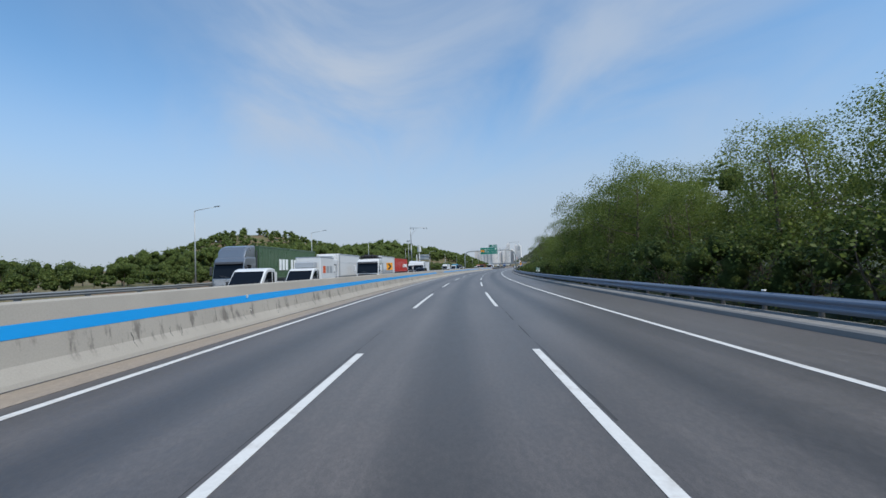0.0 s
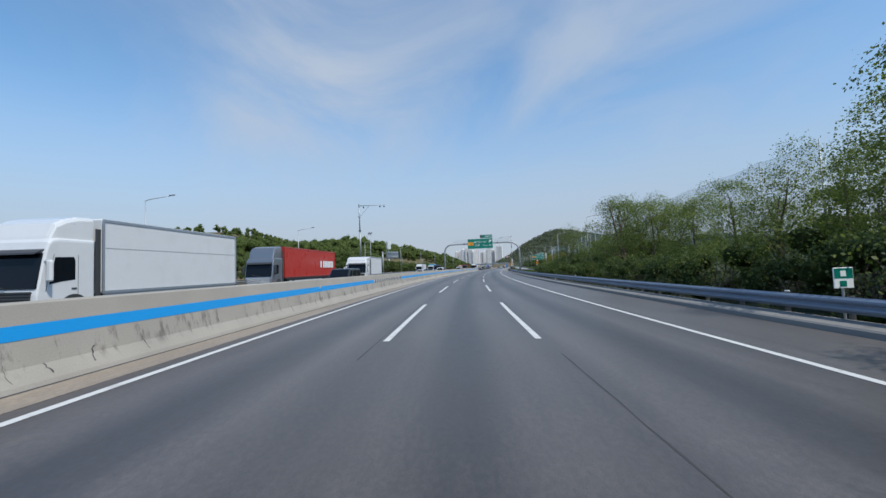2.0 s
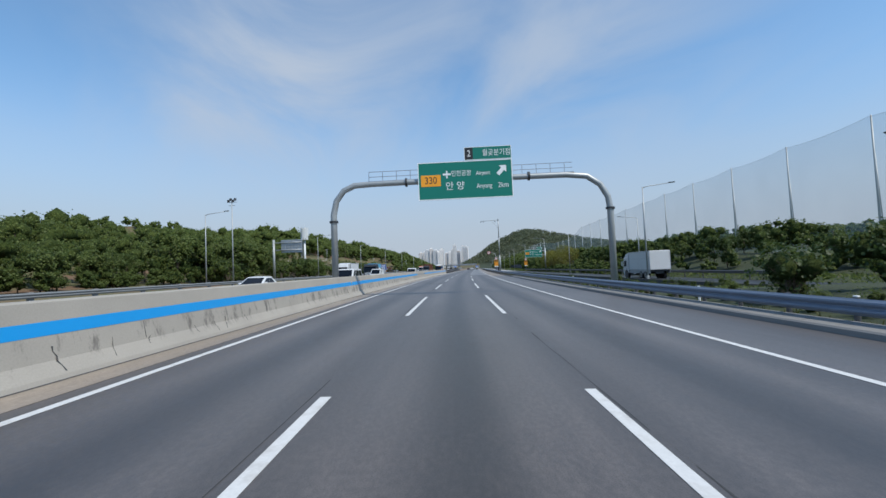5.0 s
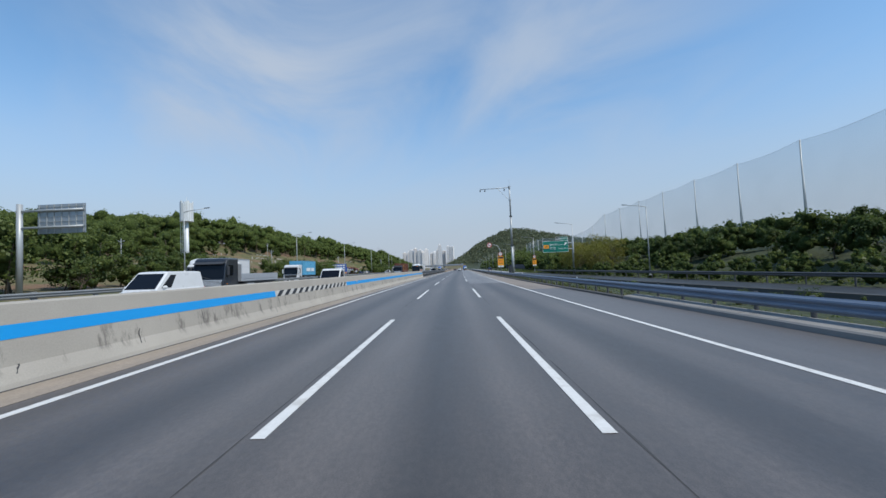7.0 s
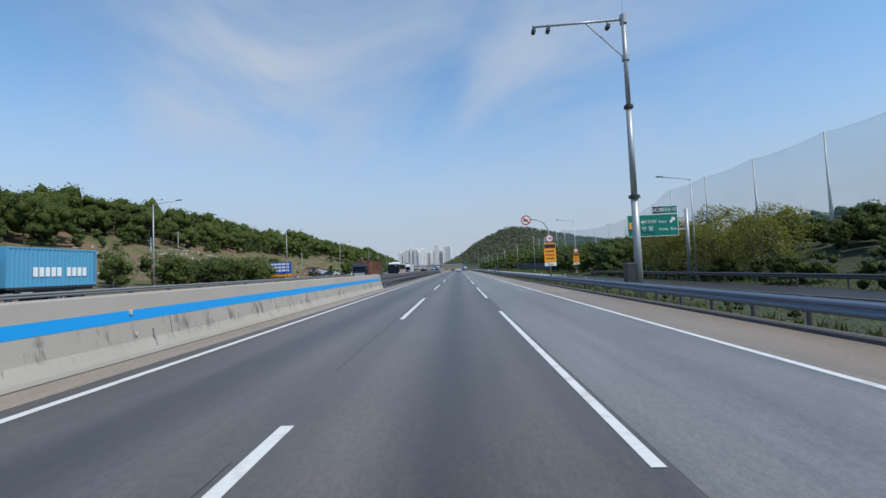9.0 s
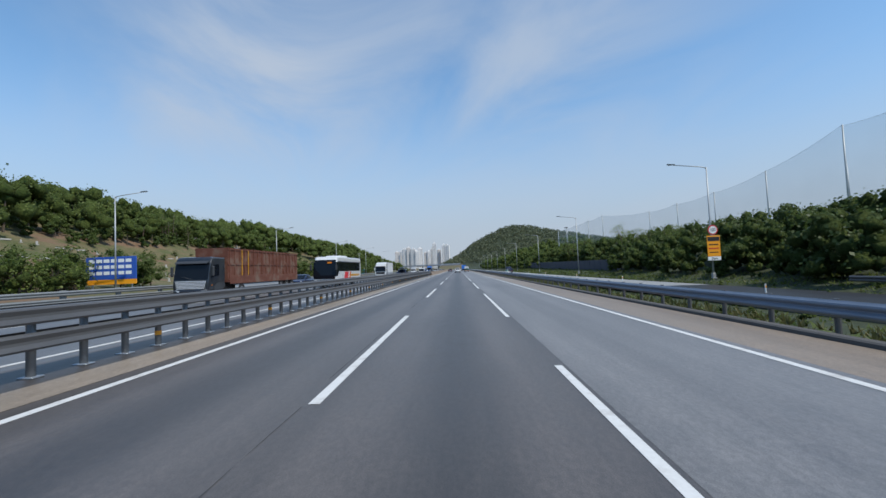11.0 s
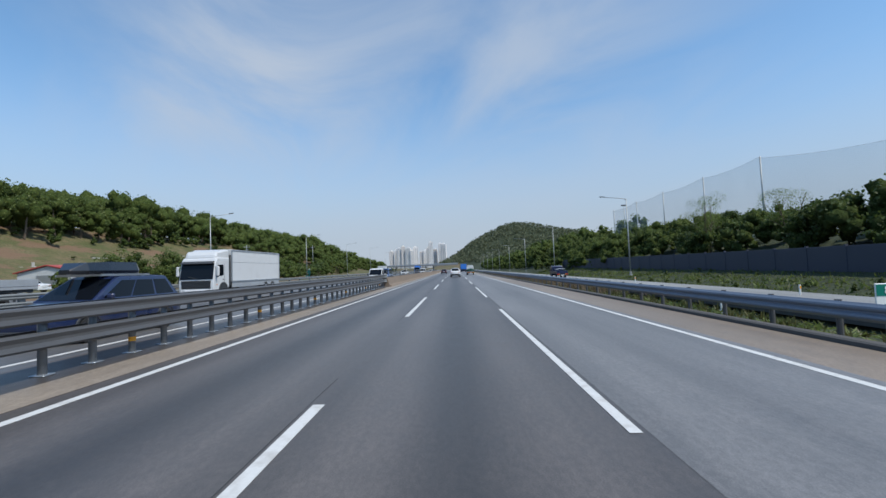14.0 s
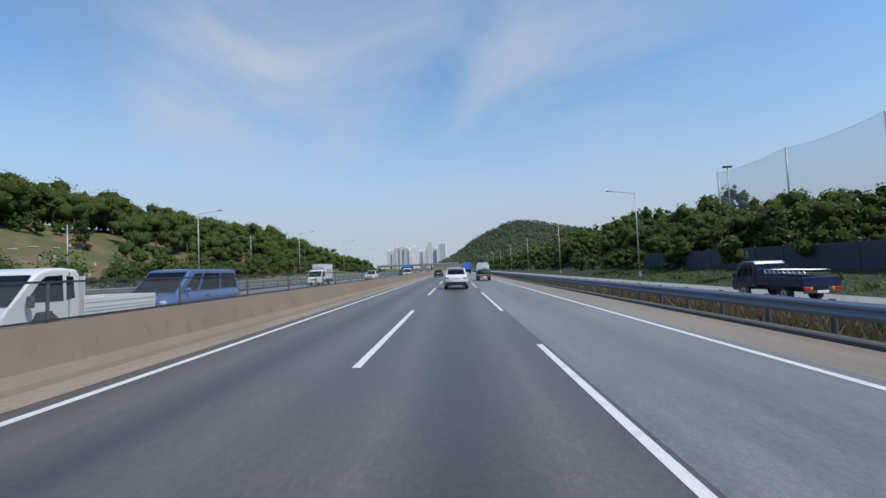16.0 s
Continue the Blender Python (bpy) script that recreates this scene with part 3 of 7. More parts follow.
# ---- double beam rail on the median ----
def wave(u, v0, v1, side, t=0.012, d=0.075):
    """The closed section of a corrugated beam; side: +1 bulges to the right."""
    h = v1 - v0
    pts = [(0, 0.0), (0.25, 0.06), (0.85, 0.16), (1.0, 0.26), (0.85, 0.36), (0.2, 0.46), (0.2, 0.54), (0.85, 0.64), (1.0, 0.74), (0.85, 0.84), (0.25, 0.94), (0, 1.0)]
    front = [(u + side * d * a, v0 + h * b) for a, b in pts]
    return front + [(x - side * t, z) for x, z in reversed(front)]


def flat_beam(u, v0, v1, side, d=0.09, t=0.015):
    h = v1 - v0
    pts = [(0.0, 0.0), (0.75, 0.05), (1.0, 0.16), (0.62, 0.42), (0.62, 0.58), (1.0, 0.84), (0.75, 0.95), (0.0, 1.0)]
    front = [(u + side * d * a, v0 + h * b) for a, b in pts]
    return front + [(x - side * t, z) for x, z in reversed(front)]


RAIL_END = 388.2
median_rail = thing("median_rail", Matrix(), "dark grey steel double-beam guard rail on the median", "guard rail", kind="structure")
for side, u in ((1, -7.36), (-1, -7.72)):
    for v0, v1 in ((0.49, 0.79), (0.93, 1.23)):
        part("beam", ribbon(WALL_END - 1.5, RAIL_END, flat_beam(u, v0, v1, side), 4.0), RAIL_GREY, median_rail)
post_m = Mesh().tube((0, 0, 0), (0, 0, 1.2), 0.07, n=12)
post_d = post_m.data("post", POST_GREY, True)
plate_d = Mesh().box(-0.14, 0.14, -0.12, 0.12, 0.0, 0.03, bev=0.01).data("base_plate", GALV)
block_d = Mesh().box(-0.18, 0.18, -0.06, 0.06, 0.0, 0.10).data("spacer", RAIL_GREY)
band_d = Mesh().tube((0, 0, 0.26), (0, 0, 0.36), 0.074, n=12).data("amber_band", SIGN_ORANGE)
for k in range(118):
    s = WALL_END + 0.6 + 1.05 * k
    po = part("post", post_d, None, median_rail)
    po.matrix_world = stand(s, -7.54, 0.0)
    part("base_plate", plate_d, None, po)
    for v in (0.58, 1.03):
        part("spacer", block_d, None, po).location = (0, 0, v)
    if k % 6 == 1:
        part("amber_band", band_d, None, po)
# battered end plates of the beams
for side, u in ((1, -7.36), (-1, -7.72)):
    for v0, v1 in ((0.45, 0.83), (0.89, 1.27)):
        part("end_plate", ribbon(RAIL_END - 1.5, RAIL_END + 0.02, flat_beam(u + side * 0.012, v0, v1, side, 0.115), 0.5), OPP_RAIL, median_rail, "dull battered steel end plate")
# tan wall with a mesh fence past the rail
tan_wall = thing("median_wall", Matrix(), "tan concrete median wall topped by a low mesh fence", "road barrier", kind="structure")
profb = [(-6.76, 0.0), (-6.80, 0.10), (-7.02, 0.24), (-7.22, 0.93), (-7.50, 0.93), (-7.72, 0.30), (-8.1, 0.0)]
part("barrier_wall", ribbon(RAIL_END, 640, profb, 8.0), BARRIER_TAN, tan_wall)
NET_M, _ns, _ls, _bs = nodes_of("fence_mesh")
_bs.inputs["Base Color"].default_value = (0.16, 0.17, 0.17, 1)
_tr = _ns.new("ShaderNodeBsdfTransparent")
_mx = _ns.new("ShaderNodeMixShader")
_mx.inputs[0].default_value = 0.28
_ls.new(_tr.outputs[0], _mx.inputs[1]), _ls.new(_bs.outputs[0], _mx.inputs[2])
_ls.new(_mx.outputs[0], _ns["Material Output"].inputs[0])
fpost = Mesh().box(-0.022, 0.022, -0.022, 0.022, 0, 0.72, bev=0.006).data("fence_post", RAIL_GREY)
for k in range(34):
    s = RAIL_END + 0.5 + 3.6 * k
    po = part("fence_post", fpost, None, tan_wall)
    po.matrix_world = stand(s, -7.36, 0.93)
    m = Mesh()
    a, b = at(s + 0.04, -7.36, 1.0), at(s + 3.56, -7.36, 1.62)
    m.add([(a.x, a.y, a.z), (b.x, b.y, a.z), (b.x, b.y, b.z), (a.x, a.y, b.z)], [(0, 1, 2, 3)])
    part("mesh_panel", m, NET_M, po).matrix_parent_inverse = po.matrix_world.inverted()
for v in (0.97, 1.64):
    part("fence_rail", ribbon(RAIL_END, 510, [(-7.385, v - 0.02), (-7.335, v - 0.02), (-7.335, v + 0.02), (-7.385, v + 0.02)], 8), DARK, tan_wall)

# ---- guard rails at the sides ----
side_rail = thing("guard_rail", Matrix(), "blue-grey corrugated steel guard rail along the hard shoulder", "guard rail", kind="structure")
part("beam", ribbon(-60, 470, lambda s: wave(rail_u(s), 0.36, 0.74, -1), 4.0), RAIL_BLUE, side_rail, smooth=False)
part("beam", ribbon(470, 900, lambda s: wave(rail_u(s), 0.36, 0.74, -1), 20.0), RAIL_BLUE, side_rail)
rpost = Mesh().tube((0, 0, -0.3), (0, 0, 0.76), 0.065, n=10).data("post", RAIL_GREY)
rcap = Mesh().box(-0.03, 0.05, -0.06, 0.06, 0.76, 0.80, bev=0.01).data("cap", SIGN_WHITE)
for k in range(246):
    s = -20 + 2.0 * k
    po = part("post", rpost, None, side_rail)
    po.matrix_world = stand(s, rail_u(s) + 0.09)
    if k % 12 == 5:
        part("cap", rcap, None, po)
def kerb_section(s):
    k = shoulder_u(s)
    if s <= 196.0:
        return [(k - 0.03, -0.05), (k, 0.12), (k + 0.05, 0.16), (k + 0.62, 0.23), (k + 0.66, -0.1)]
    h = 0.11
    return [(k, -0.05), (k + 0.03, h - 0.03), (k + 0.08, h), (k + 0.30, h), (k + 0.34, -0.1)]


kerb = part("kerb", ribbon(-80, 196, kerb_section, 4.0), KERB_PALE, None)
tagged(kerb, "pale weathered concrete kerb below the guard rail", "kerb", kind="structure")
kerb = part("kerb", ribbon(196.01, 900, kerb_section, 4.0), KERB, None)
tagged(kerb, "dark weathered concrete kerb below the guard rail", "kerb", kind="structure")

opp_rail = thing("guard_rail", Matrix(), "grey steel two-beam guard rail beside the opposite carriageway", "guard rail", kind="structure")
for v0, v1 in ((0.30, 0.58), (0.72, 1.02)):
    part("beam", ribbon(-60, 640, wave(-22.55, v0, v1, 1), 6.0), OPP_RAIL, opp_rail)
opost = Mesh().box(-0.16, 0.0, -0.16, 0.16, -0.2, 1.05, bev=0.02).data("post", OPP_RAIL)
for k in range(140):
    part("post", opost, None, opp_rail).matrix_world = stand(-10 + 4.0 * k, -22.6)
ramp_rail = thing("guard_rail", Matrix(), "dark grey steel guard rail beside the slip road", "guard rail", kind="structure")
part("beam", ribbon(165, 300, lambda s: wave(float(ramp_u(s)) + 4.0, 0.25, 0.60, -1), 5.0), RAIL_GREY, ramp_rail)
for k in range(34):
    s = 166 + 4.0 * k
    part("post", rpost, None, ramp_rail).matrix_world = stand(s, float(ramp_u(s)) + 4.15, -0.3)
ramp_edge = part("kerb", ribbon(150, 600, lambda s: [(float(ramp_u(s)) - 3.9, -0.6), (float(ramp_u(s)) - 3.9, -0.2), (float(ramp_u(s)) - 3.6, -0.2), (float(ramp_u(s)) - 3.55, -0.45)], 5.0), KERB, None)
tagged(ramp_edge, "low dark concrete kerb of the slip road", "kerb", kind="structure")

# ---- street lamps ----
def lamp_post(arm, height=11.0):
    """A tapered pole with a slightly rising arm to its left (negative x) and a flat lantern."""
    e = thing("street_lamp", Matrix(), "tall grey steel street lamp with one arm and a flat lantern", "street lamp", "street lamps along the motorway")
    part("pole", Mesh().tube((0, 0, 0), (0, 0, height), 0.105, 0.055, 12), POLE, e, smooth=True)
    part("base_plate", Mesh().box(-0.2, 0.2, -0.2, 0.2, 0, 0.05, bev=0.01).box(-0.14, 0.14, -0.14, 0.14, 0.05, 0.5, bev=0.02), POLE, e)
    pts = [(0, 0, height - 0.15), (-0.25, 0, height - 0.02), (-0.8, 0, height + 0.08), (-arm, 0, height + 0.34)]
    part("arm", Mesh().pipe(pts, [0.05, 0.05, 0.045, 0.04]), POLE, e, smooth=True)
    m = Mesh().loft([[(-arm + 0.15 - 0.75 * a, w * b, height + 0.36 + 0.05 * a + 0.07 * c) for b, c in ((-1, 0), (1, 0), (1, 0.6), (0.5, 1), (-0.5, 1), (-1, 0.6))] for a, w in ((0, 0.08), (0.3, 0.15), (0.8, 0.16), (1, 0.09))])
    lan = part("lantern", m, DARK, e)
    part("lens", Mesh().box(-arm - 0.5, -arm - 0.05, -0.11, 0.11, height + 0.335, height + 0.365), SIGN_WHITE, lan)
    return e


lampR = lamp_post(3.2)
first = True
for s, u in ((191.2, 27.2), (234.5, 26.4), (274.2, 26.6), (317.2, 24.9), (359.5, 23.6), (406.5, 24.8), (449.5, 24.0), (492, 24), (535, 24), (578, 24), (621, 24), (664, 24), (707, 24), (750, 24)):
    m = stand(s, u, -0.35 - surf(u))
    if s < 250:
        m = m @ Matrix.Scale(0.78 if s < 200 else 0.85, 4)
    if first:
        lampR.matrix_basis, first = m, False
    else:
        copy_thing(lampR, m).matrix_basis = m
for s in (16, 59.3, 98.6, 140.5, 188, 236.2, 279, 322, 366, 412, 456.5, 499, 542, 585, 628, 671, 714):
    m = stand(s, -39.2, ground_at(s, -39.2) - surf(-39.2) - 0.05, 180)
    copy_thing(lampR, m).matrix_basis = m
m = stand(132.9, 21.3, -0.65 - surf(21.3), 180)
copy_thing(lampR, m).matrix_basis = m
m = stand(175.5, 21.9, -0.65 - surf(21.9), 180)
copy_thing(lampR, m).matrix_basis = m
m = stand(155.3, 34.4, -1.4 - surf(34.4))
copy_thing(lampR, m).matrix_basis = m

# ---- signs and poles ----
def words(text, size, material, name="lettering"):
    """Flat lettering as a mesh, standing upright in the xz plane, centred."""
    cu = bpy.data.curves.new(name, "FONT")
    cu.body, cu.size, cu.align_x, cu.align_y, cu.extrude = text, size, "CENTER", "CENTER", 0.004
    ob = bpy.data.objects.new(name, cu)
    scene.collection.objects.link(ob)
    bpy.context.view_layer.update()
    me = bpy.data.meshes.new_from_object(ob.evaluated_get(bpy.context.evaluated_depsgraph_get()))
    bpy.data.objects.remove(ob)
    me.transform(Matrix.Rotation(radians(90), 4, "X"))
    me.materials.clear()
    me.materials.append(material)
    me.name = name
    return me


def lettering(text, size, x, z, y, parent, material=None, squeeze=1.0):
    ob = part("lettering", words(text, size, material or SIGN_WHITE), None, parent)
    ob.location, ob.scale = (x, y, z), (squeeze, 1, 1)
    return ob


def bars(x0, x1, z, h, y, parent, n=4, material=None):
    """Writing too small to read: short bars in a row."""
    w = (x1 - x0) / n
    for i in range(n):
        part("lettering", Mesh().box(x0 + i * w, x0 + (i + 0.8) * w, y - 0.004, y + 0.004, z - h / 2, z + h / 2), material or SIGN_WHITE, parent)


def sign_board(x0, x1, z0, z1, y, parent, material, name="panel", border=0.05):
    p = part(name, Mesh().box(x0, x1, y, y + 0.06, z0, z1, bev=0.01), material, parent)
    m = Mesh()
    for a, b, c, d in ((x0, x1, z0, z0 + border), (x0, x1, z1 - border, z1), (x0, x0 + border, z0 + border, z1 - border), (x1 - border, x1, z0 + border, z1 - border)):
        m.box(a, b, y - 0.006, y, c, d)
    part("border", m, SIGN_WHITE, p)
    r = Mesh()
    for k in range(3):
        z = z0 + (z1 - z0) * (0.2 + 0.3 * k)
        r.box(x0 + 0.1, x1 - 0.1, y + 0.06, y + 0.12, z - 0.04, z + 0.04)
    part("stiffener", r, GALV, p)
    return p


def direction_panel(e, x0, x1, z0, z1, y, exits):
    """A green direction board with its lettering and the exit plate above it."""
    w, h = x1 - x0, z1 - z0
    p = sign_board(x0, x1, z0, z1, y, e, GREEN_SIGN)
    f = y - 0.008
    part("route_shield", Mesh().box(x0 + 0.03 * w, x0 + 0.24 * w, f - 0.004, f + 0.006, z0 + 0.36 * h, z0 + 0.66 * h, bev=0.01), SIGN_ORANGE, p)
    lettering("330", 0.26 * h, x0 + 0.135 * w, z0 + 0.51 * h, f - 0.006, p, BLACK_PAINT, 0.85)
    plane = Mesh().box(x0 + 0.30 * w, x0 + 0.315 * w, f, f + 0.006, z0 + 0.56 * h, z0 + 0.76 * h).box(x0 + 0.265 * w, x0 + 0.35 * w, f, f + 0.006, z0 + 0.64 * h, z0 + 0.69 * h)
    part("aeroplane_symbol", plane, SIGN_WHITE, p)
    lettering("인천공항", 0.17 * h, x0 + 0.46 * w, z0 + 0.67 * h, f, p, None, 0.85)
    lettering("Airport", 0.15 * h, x0 + 0.69 * w, z0 + 0.66 * h, f, p, None, 0.8)
    lettering("안 양", 0.24 * h, x0 + 0.39 * w, z0 + 0.34 * h, f, p)
    lettering("Anyang", 0.17 * h, x0 + 0.70 * w, z0 + 0.32 * h, f, p, None, 0.8)
    lettering("2km", 0.19 * h, x0 + 0.90 * w, z0 + 0.32 * h, f, p, None, 0.85)
    a = Mesh()
    cx, cz, k = x0 + 0.89 * w, z0 + 0.72 * h, 0.13 * h
    rot = [(math.cos(-0.75), math.sin(-0.75))]
    pts = [(0, 1.3), (-1.0, 0.25), (-0.38, 0.25), (-0.38, -1.2), (0.38, -1.2), (0.38, 0.25), (1.0, 0.25)]
    c_, s_ = rot[0]
    ring = [(cx + k * (px * c_ - pz * s_), cz + k * (px * s_ + pz * c_)) for px, pz in pts]
    a.loft([[(px, f, pz) for px, pz in ring], [(px, f + 0.006, pz) for px, pz in ring]])
    part("arrow", a, SIGN_WHITE, p)
    q0, qh = x0 + 0.50 * w, 0.36 * h
    q = sign_board(q0, x1 - 0.01, z1 + 0.03, z1 + qh, y, e, GREEN_SIGN, "exit_plate", 0.03)
    for i, mark in enumerate(exits):
        c0 = q0 + 0.04 + 0.19 * (x1 - q0) * i
        part("exit_patch", Mesh().box(c0, c0 + 0.17 * (x1 - q0), f - 0.004, f + 0.004, z1 + 0.08, z1 + qh - 0.05), BLACK_PAINT, q)
        lettering(mark, 0.24 * h, c0 + 0.085 * (x1 - q0), z1 + 0.03 + qh * 0.47, f - 0.008, q, None, 0.75)
    lettering("월곶분기점", 0.19 * h, q0 + 0.68 * (x1 - q0), z1 + 0.03 + qh * 0.47, f, q, None, 0.85)


gantry = thing("sign_gantry", stand(151.2, 0.0), "grey steel arch gantry carrying a green direction sign", "sign gantry")
m = Mesh()
ptsL = [(-7.9, 0, 1.3), (-7.9, 0, 5.4), (-7.7, 0, 6.3), (-7.2, 0, 6.95), (-6.5, 0, 7.25), (-5.4, 0, 7.3), (0, 0, 7.33), (7.0, 0, 7.3), (8.3, 0, 7.15), (9.1, 0, 6.6), (9.55, 0, 5.8), (9.65, 0, 5.0), (9.65, 0, -0.3)]
part("arch", m.pipe(ptsL, [0.2] * 2 + [0.19] * 9 + [0.2] * 2, 12), POLE, gantry, smooth=True)
for a, b in (((-7.9, 0, 4.9), (-7.9, 0, 5.02)), ((9.65, 0, 5.0), (9.65, 0, 5.12)), ((-3.2, 0, 7.3), (-3.08, 0, 7.3)), ((4.6, 0, 7.33), (4.72, 0, 7.33))):
    part("flange", Mesh().tube(a, b, 0.28, n=14), DARK, gantry)
part("foot", Mesh().loft([[(-7.9 + a * w, b * 0.35, z) for a, b in ((-1, -1), (1, -1), (1, 1), (-1, 1))] for z, w in ((0.0, 1.05), (0.6, 0.85), (1.35, 0.55))]), BARRIER, gantry)
wk = Mesh()
for x in np.arange(-5.6, 7.6, 0.9):
    wk.box(x - 0.02, x + 0.02, 0.25, 0.29, 7.45, 8.15)
for z in (7.46, 7.8, 8.13):
    wk.box(-5.6, 7.5, 0.25, 0.29, z, z + 0.035)
wk.box(-5.6, 7.5, -0.15, 0.30, 7.42, 7.46)
part("walkway_rail", wk, GALV, gantry)
direction_panel(gantry, -2.35, 3.6, 6.02, 8.42, -0.35, ("2",))
for x in (-1.2, 2.3):
    part("bracket", Mesh().box(x, x + 0.15, -0.3, 0.1, 6.3, 8.2), GALV, gantry)

sign2 = thing("direction_sign", stand(276.7, 27.2, ground_at(276.7, 27.2) - surf(27.2)), "green direction sign on a stout grey cantilever post", "road sign")
part("post", Mesh().tube((0, 0, 0), (0, 0, 8.4), 0.21, 0.2, 14), POLE, sign2, smooth=True)
part("arm", Mesh().tube((0, 0, 7.4), (-6.6, 0, 7.4), 0.1).tube((0, 0, 6.0), (-6.6, 0, 6.0), 0.1), POLE, sign2, smooth=True)
direction_panel(sign2, -7.0, -1.1, 5.3, 7.9, -0.2, ("2A", "2B"))

back = thing("direction_sign", stand(214.6, -41.0, ground_at(214.6, -41) - surf(-41)), "back of a cantilever road sign on a grey steel post", "road sign")
part("post", Mesh().tube((0, 0, 0), (0, 0, 8.6), 0.26, 0.24, 14), POLE, back, smooth=True)
part("arm", Mesh().tube((0, 0, 7.9), (6.2, 0, 7.9), 0.11).tube((0, 0, 6.3), (6.2, 0, 6.3), 0.11), POLE, back, smooth=True)
bp = part("panel", Mesh().box(1.6, 6.3, 0.18, 0.24, 5.7, 8.5, bev=0.01), GALV, back)
for k in range(7):
    x = 1.8 + 0.72 * k
    part("stiffener", Mesh().box(x - 0.03, x + 0.03, 0.10, 0.18, 5.75, 8.45), POLE, bp)
for k in range(6):
    z = 5.9 + 0.47 * k
    part("stiffener", Mesh().box(1.65, 6.25, 0.12, 0.18, z - 0.025, z + 0.025), POLE, bp)


def camera_mast(m, side, label):
    e = thing("camera_mast", m, label, "traffic mast")
    for z0, z1, r in ((-0.3, 5.3, 0.20), (5.3, 10.3, 0.165), (10.3, 15.5, 0.125)):
        part("mast_section", Mesh().tube((0, 0, z0), (0, 0, z1), r, r * 0.94, 14), POLE, e, smooth=True)
    for z, r in ((5.3, 0.30), (10.3, 0.25)):
        part("flange", Mesh().tube((0, 0, z - 0.08), (0, 0, z), r, r, 16).tube((0, 0, z), (0, 0, z + 0.08), r * 0.95, r * 0.95, 16), DARK, e)
    x = side
    part("arm", Mesh().tube((0, 0, 15.25), (5.0 * x, 0, 15.1), 0.07, 0.05), POLE, e, smooth=True)
    part("brace", Mesh().tube((0, 0, 13.0), (2.1 * x, 0, 15.15), 0.035), POLE, e)
    part("collar", Mesh().tube((0, 0, 12.9), (0, 0, 13.2), 0.2, 0.2, 12).tube((0, 0, 15.0), (0, 0, 15.5), 0.19, 0.19, 12), POLE, e)
    for k in (5.0, 4.2, 0.9):
        part("camera_head", Mesh().box(k * x - 0.1, k * x + 0.1, -0.25, 0.15, 14.72, 14.95, bev=0.03).tube((k * x, 0, 14.9), (k * x, 0, 15.2), 0.03), DARK, e)
    part("lightning_rod", Mesh().tube((0, 0, 15.5), (0, 0, 16.6), 0.015, 0.006, 6), POLE, e)
    part("cabinet", Mesh().box(-0.75 * abs(x), -0.24, -0.25, 0.25, 0.4, 1.7, bev=0.03), DARK, e)
    return e


camera_mast(stand(248.7, 9.75), -1, "tall flanged grey traffic camera mast behind the guard rail")
camera_mast(stand(131.5, -22.3, -0.8), 1, "tall flanged grey traffic camera mast beside the opposite carriageway")

mast = thing("floodlight_mast", stand(197.4, -40.3, ground_at(197, -40) - surf(-40)), "slender grey mast with a cluster of lamps on top", "mast")
part("pole", Mesh().tube((0, 0, 0), (0, 0, 14.6), 0.13, 0.08, 12), POLE, mast, smooth=True)
for k in range(4):
    part("head", Mesh().box(-0.75 + 0.4 * k, -0.45 + 0.4 * k, -0.2, 0.2, 14.3 + 0.25 * (k % 2), 14.7 + 0.25 * (k % 2), bev=0.04), DARK, mast)
part("crossbar", Mesh().box(-0.9, 0.9, -0.05, 0.05, 14.2, 14.3).box(-0.6, 0.6, -0.05, 0.05, 13.6, 13.68), POLE, mast)

tower = thing("antenna_tower", stand(252.4, -49.4, ground_at(252, -49) - surf(-49)), "pale steel antenna tower with a ring of white panels", "antenna tower")
part("pole", Mesh().tube((0, 0, 0), (0, 0, 11.4), 0.36, 0.30, 16), POLE_WHITE, tower, smooth=True)
lad = Mesh()
for x in (-0.75, -1.15):
    lad.tube((x, -0.1, 0), (x, -0.1, 11.4), 0.035, n=6)
for k in range(36):
    lad.tube((-0.75, -0.1, 0.3 + 0.3 * k), (-1.15, -0.1, 0.3 + 0.3 * k), 0.018, n=5)
for k in range(7):
    lad.tube((-0.3, 0, 0.8 + 1.6 * k), (-1.1, -0.1, 0.8 + 1.6 * k), 0.03, n=5)
part("ladder", lad, GALV, tower)
part("platform", Mesh().tube((0, 0, 11.3), (0, 0, 11.45), 1.15, 1.15, 24), POLE_WHITE, tower)
for k in range(16):
    a = 2 * math.pi * k / 16
    mm = pose(1.0 * math.cos(a), 1.0 * math.sin(a), 11.5, 0, 0, math.degrees(a))
    part("antenna_panel", Mesh().box(-0.10, 0.10, -0.19, 0.19, -0.2 * (k % 2), 3.2 + 0.2 * (k % 3), mm, 0.05), POLE_WHITE, tower)
part("core", Mesh().tube((0, 0, 11.4), (0, 0, 15.0), 0.5, 0.5, 16).tube((0, 0, 15.2), (0, 0, 16.0), 0.03, n=5), POLE_WHITE, tower)


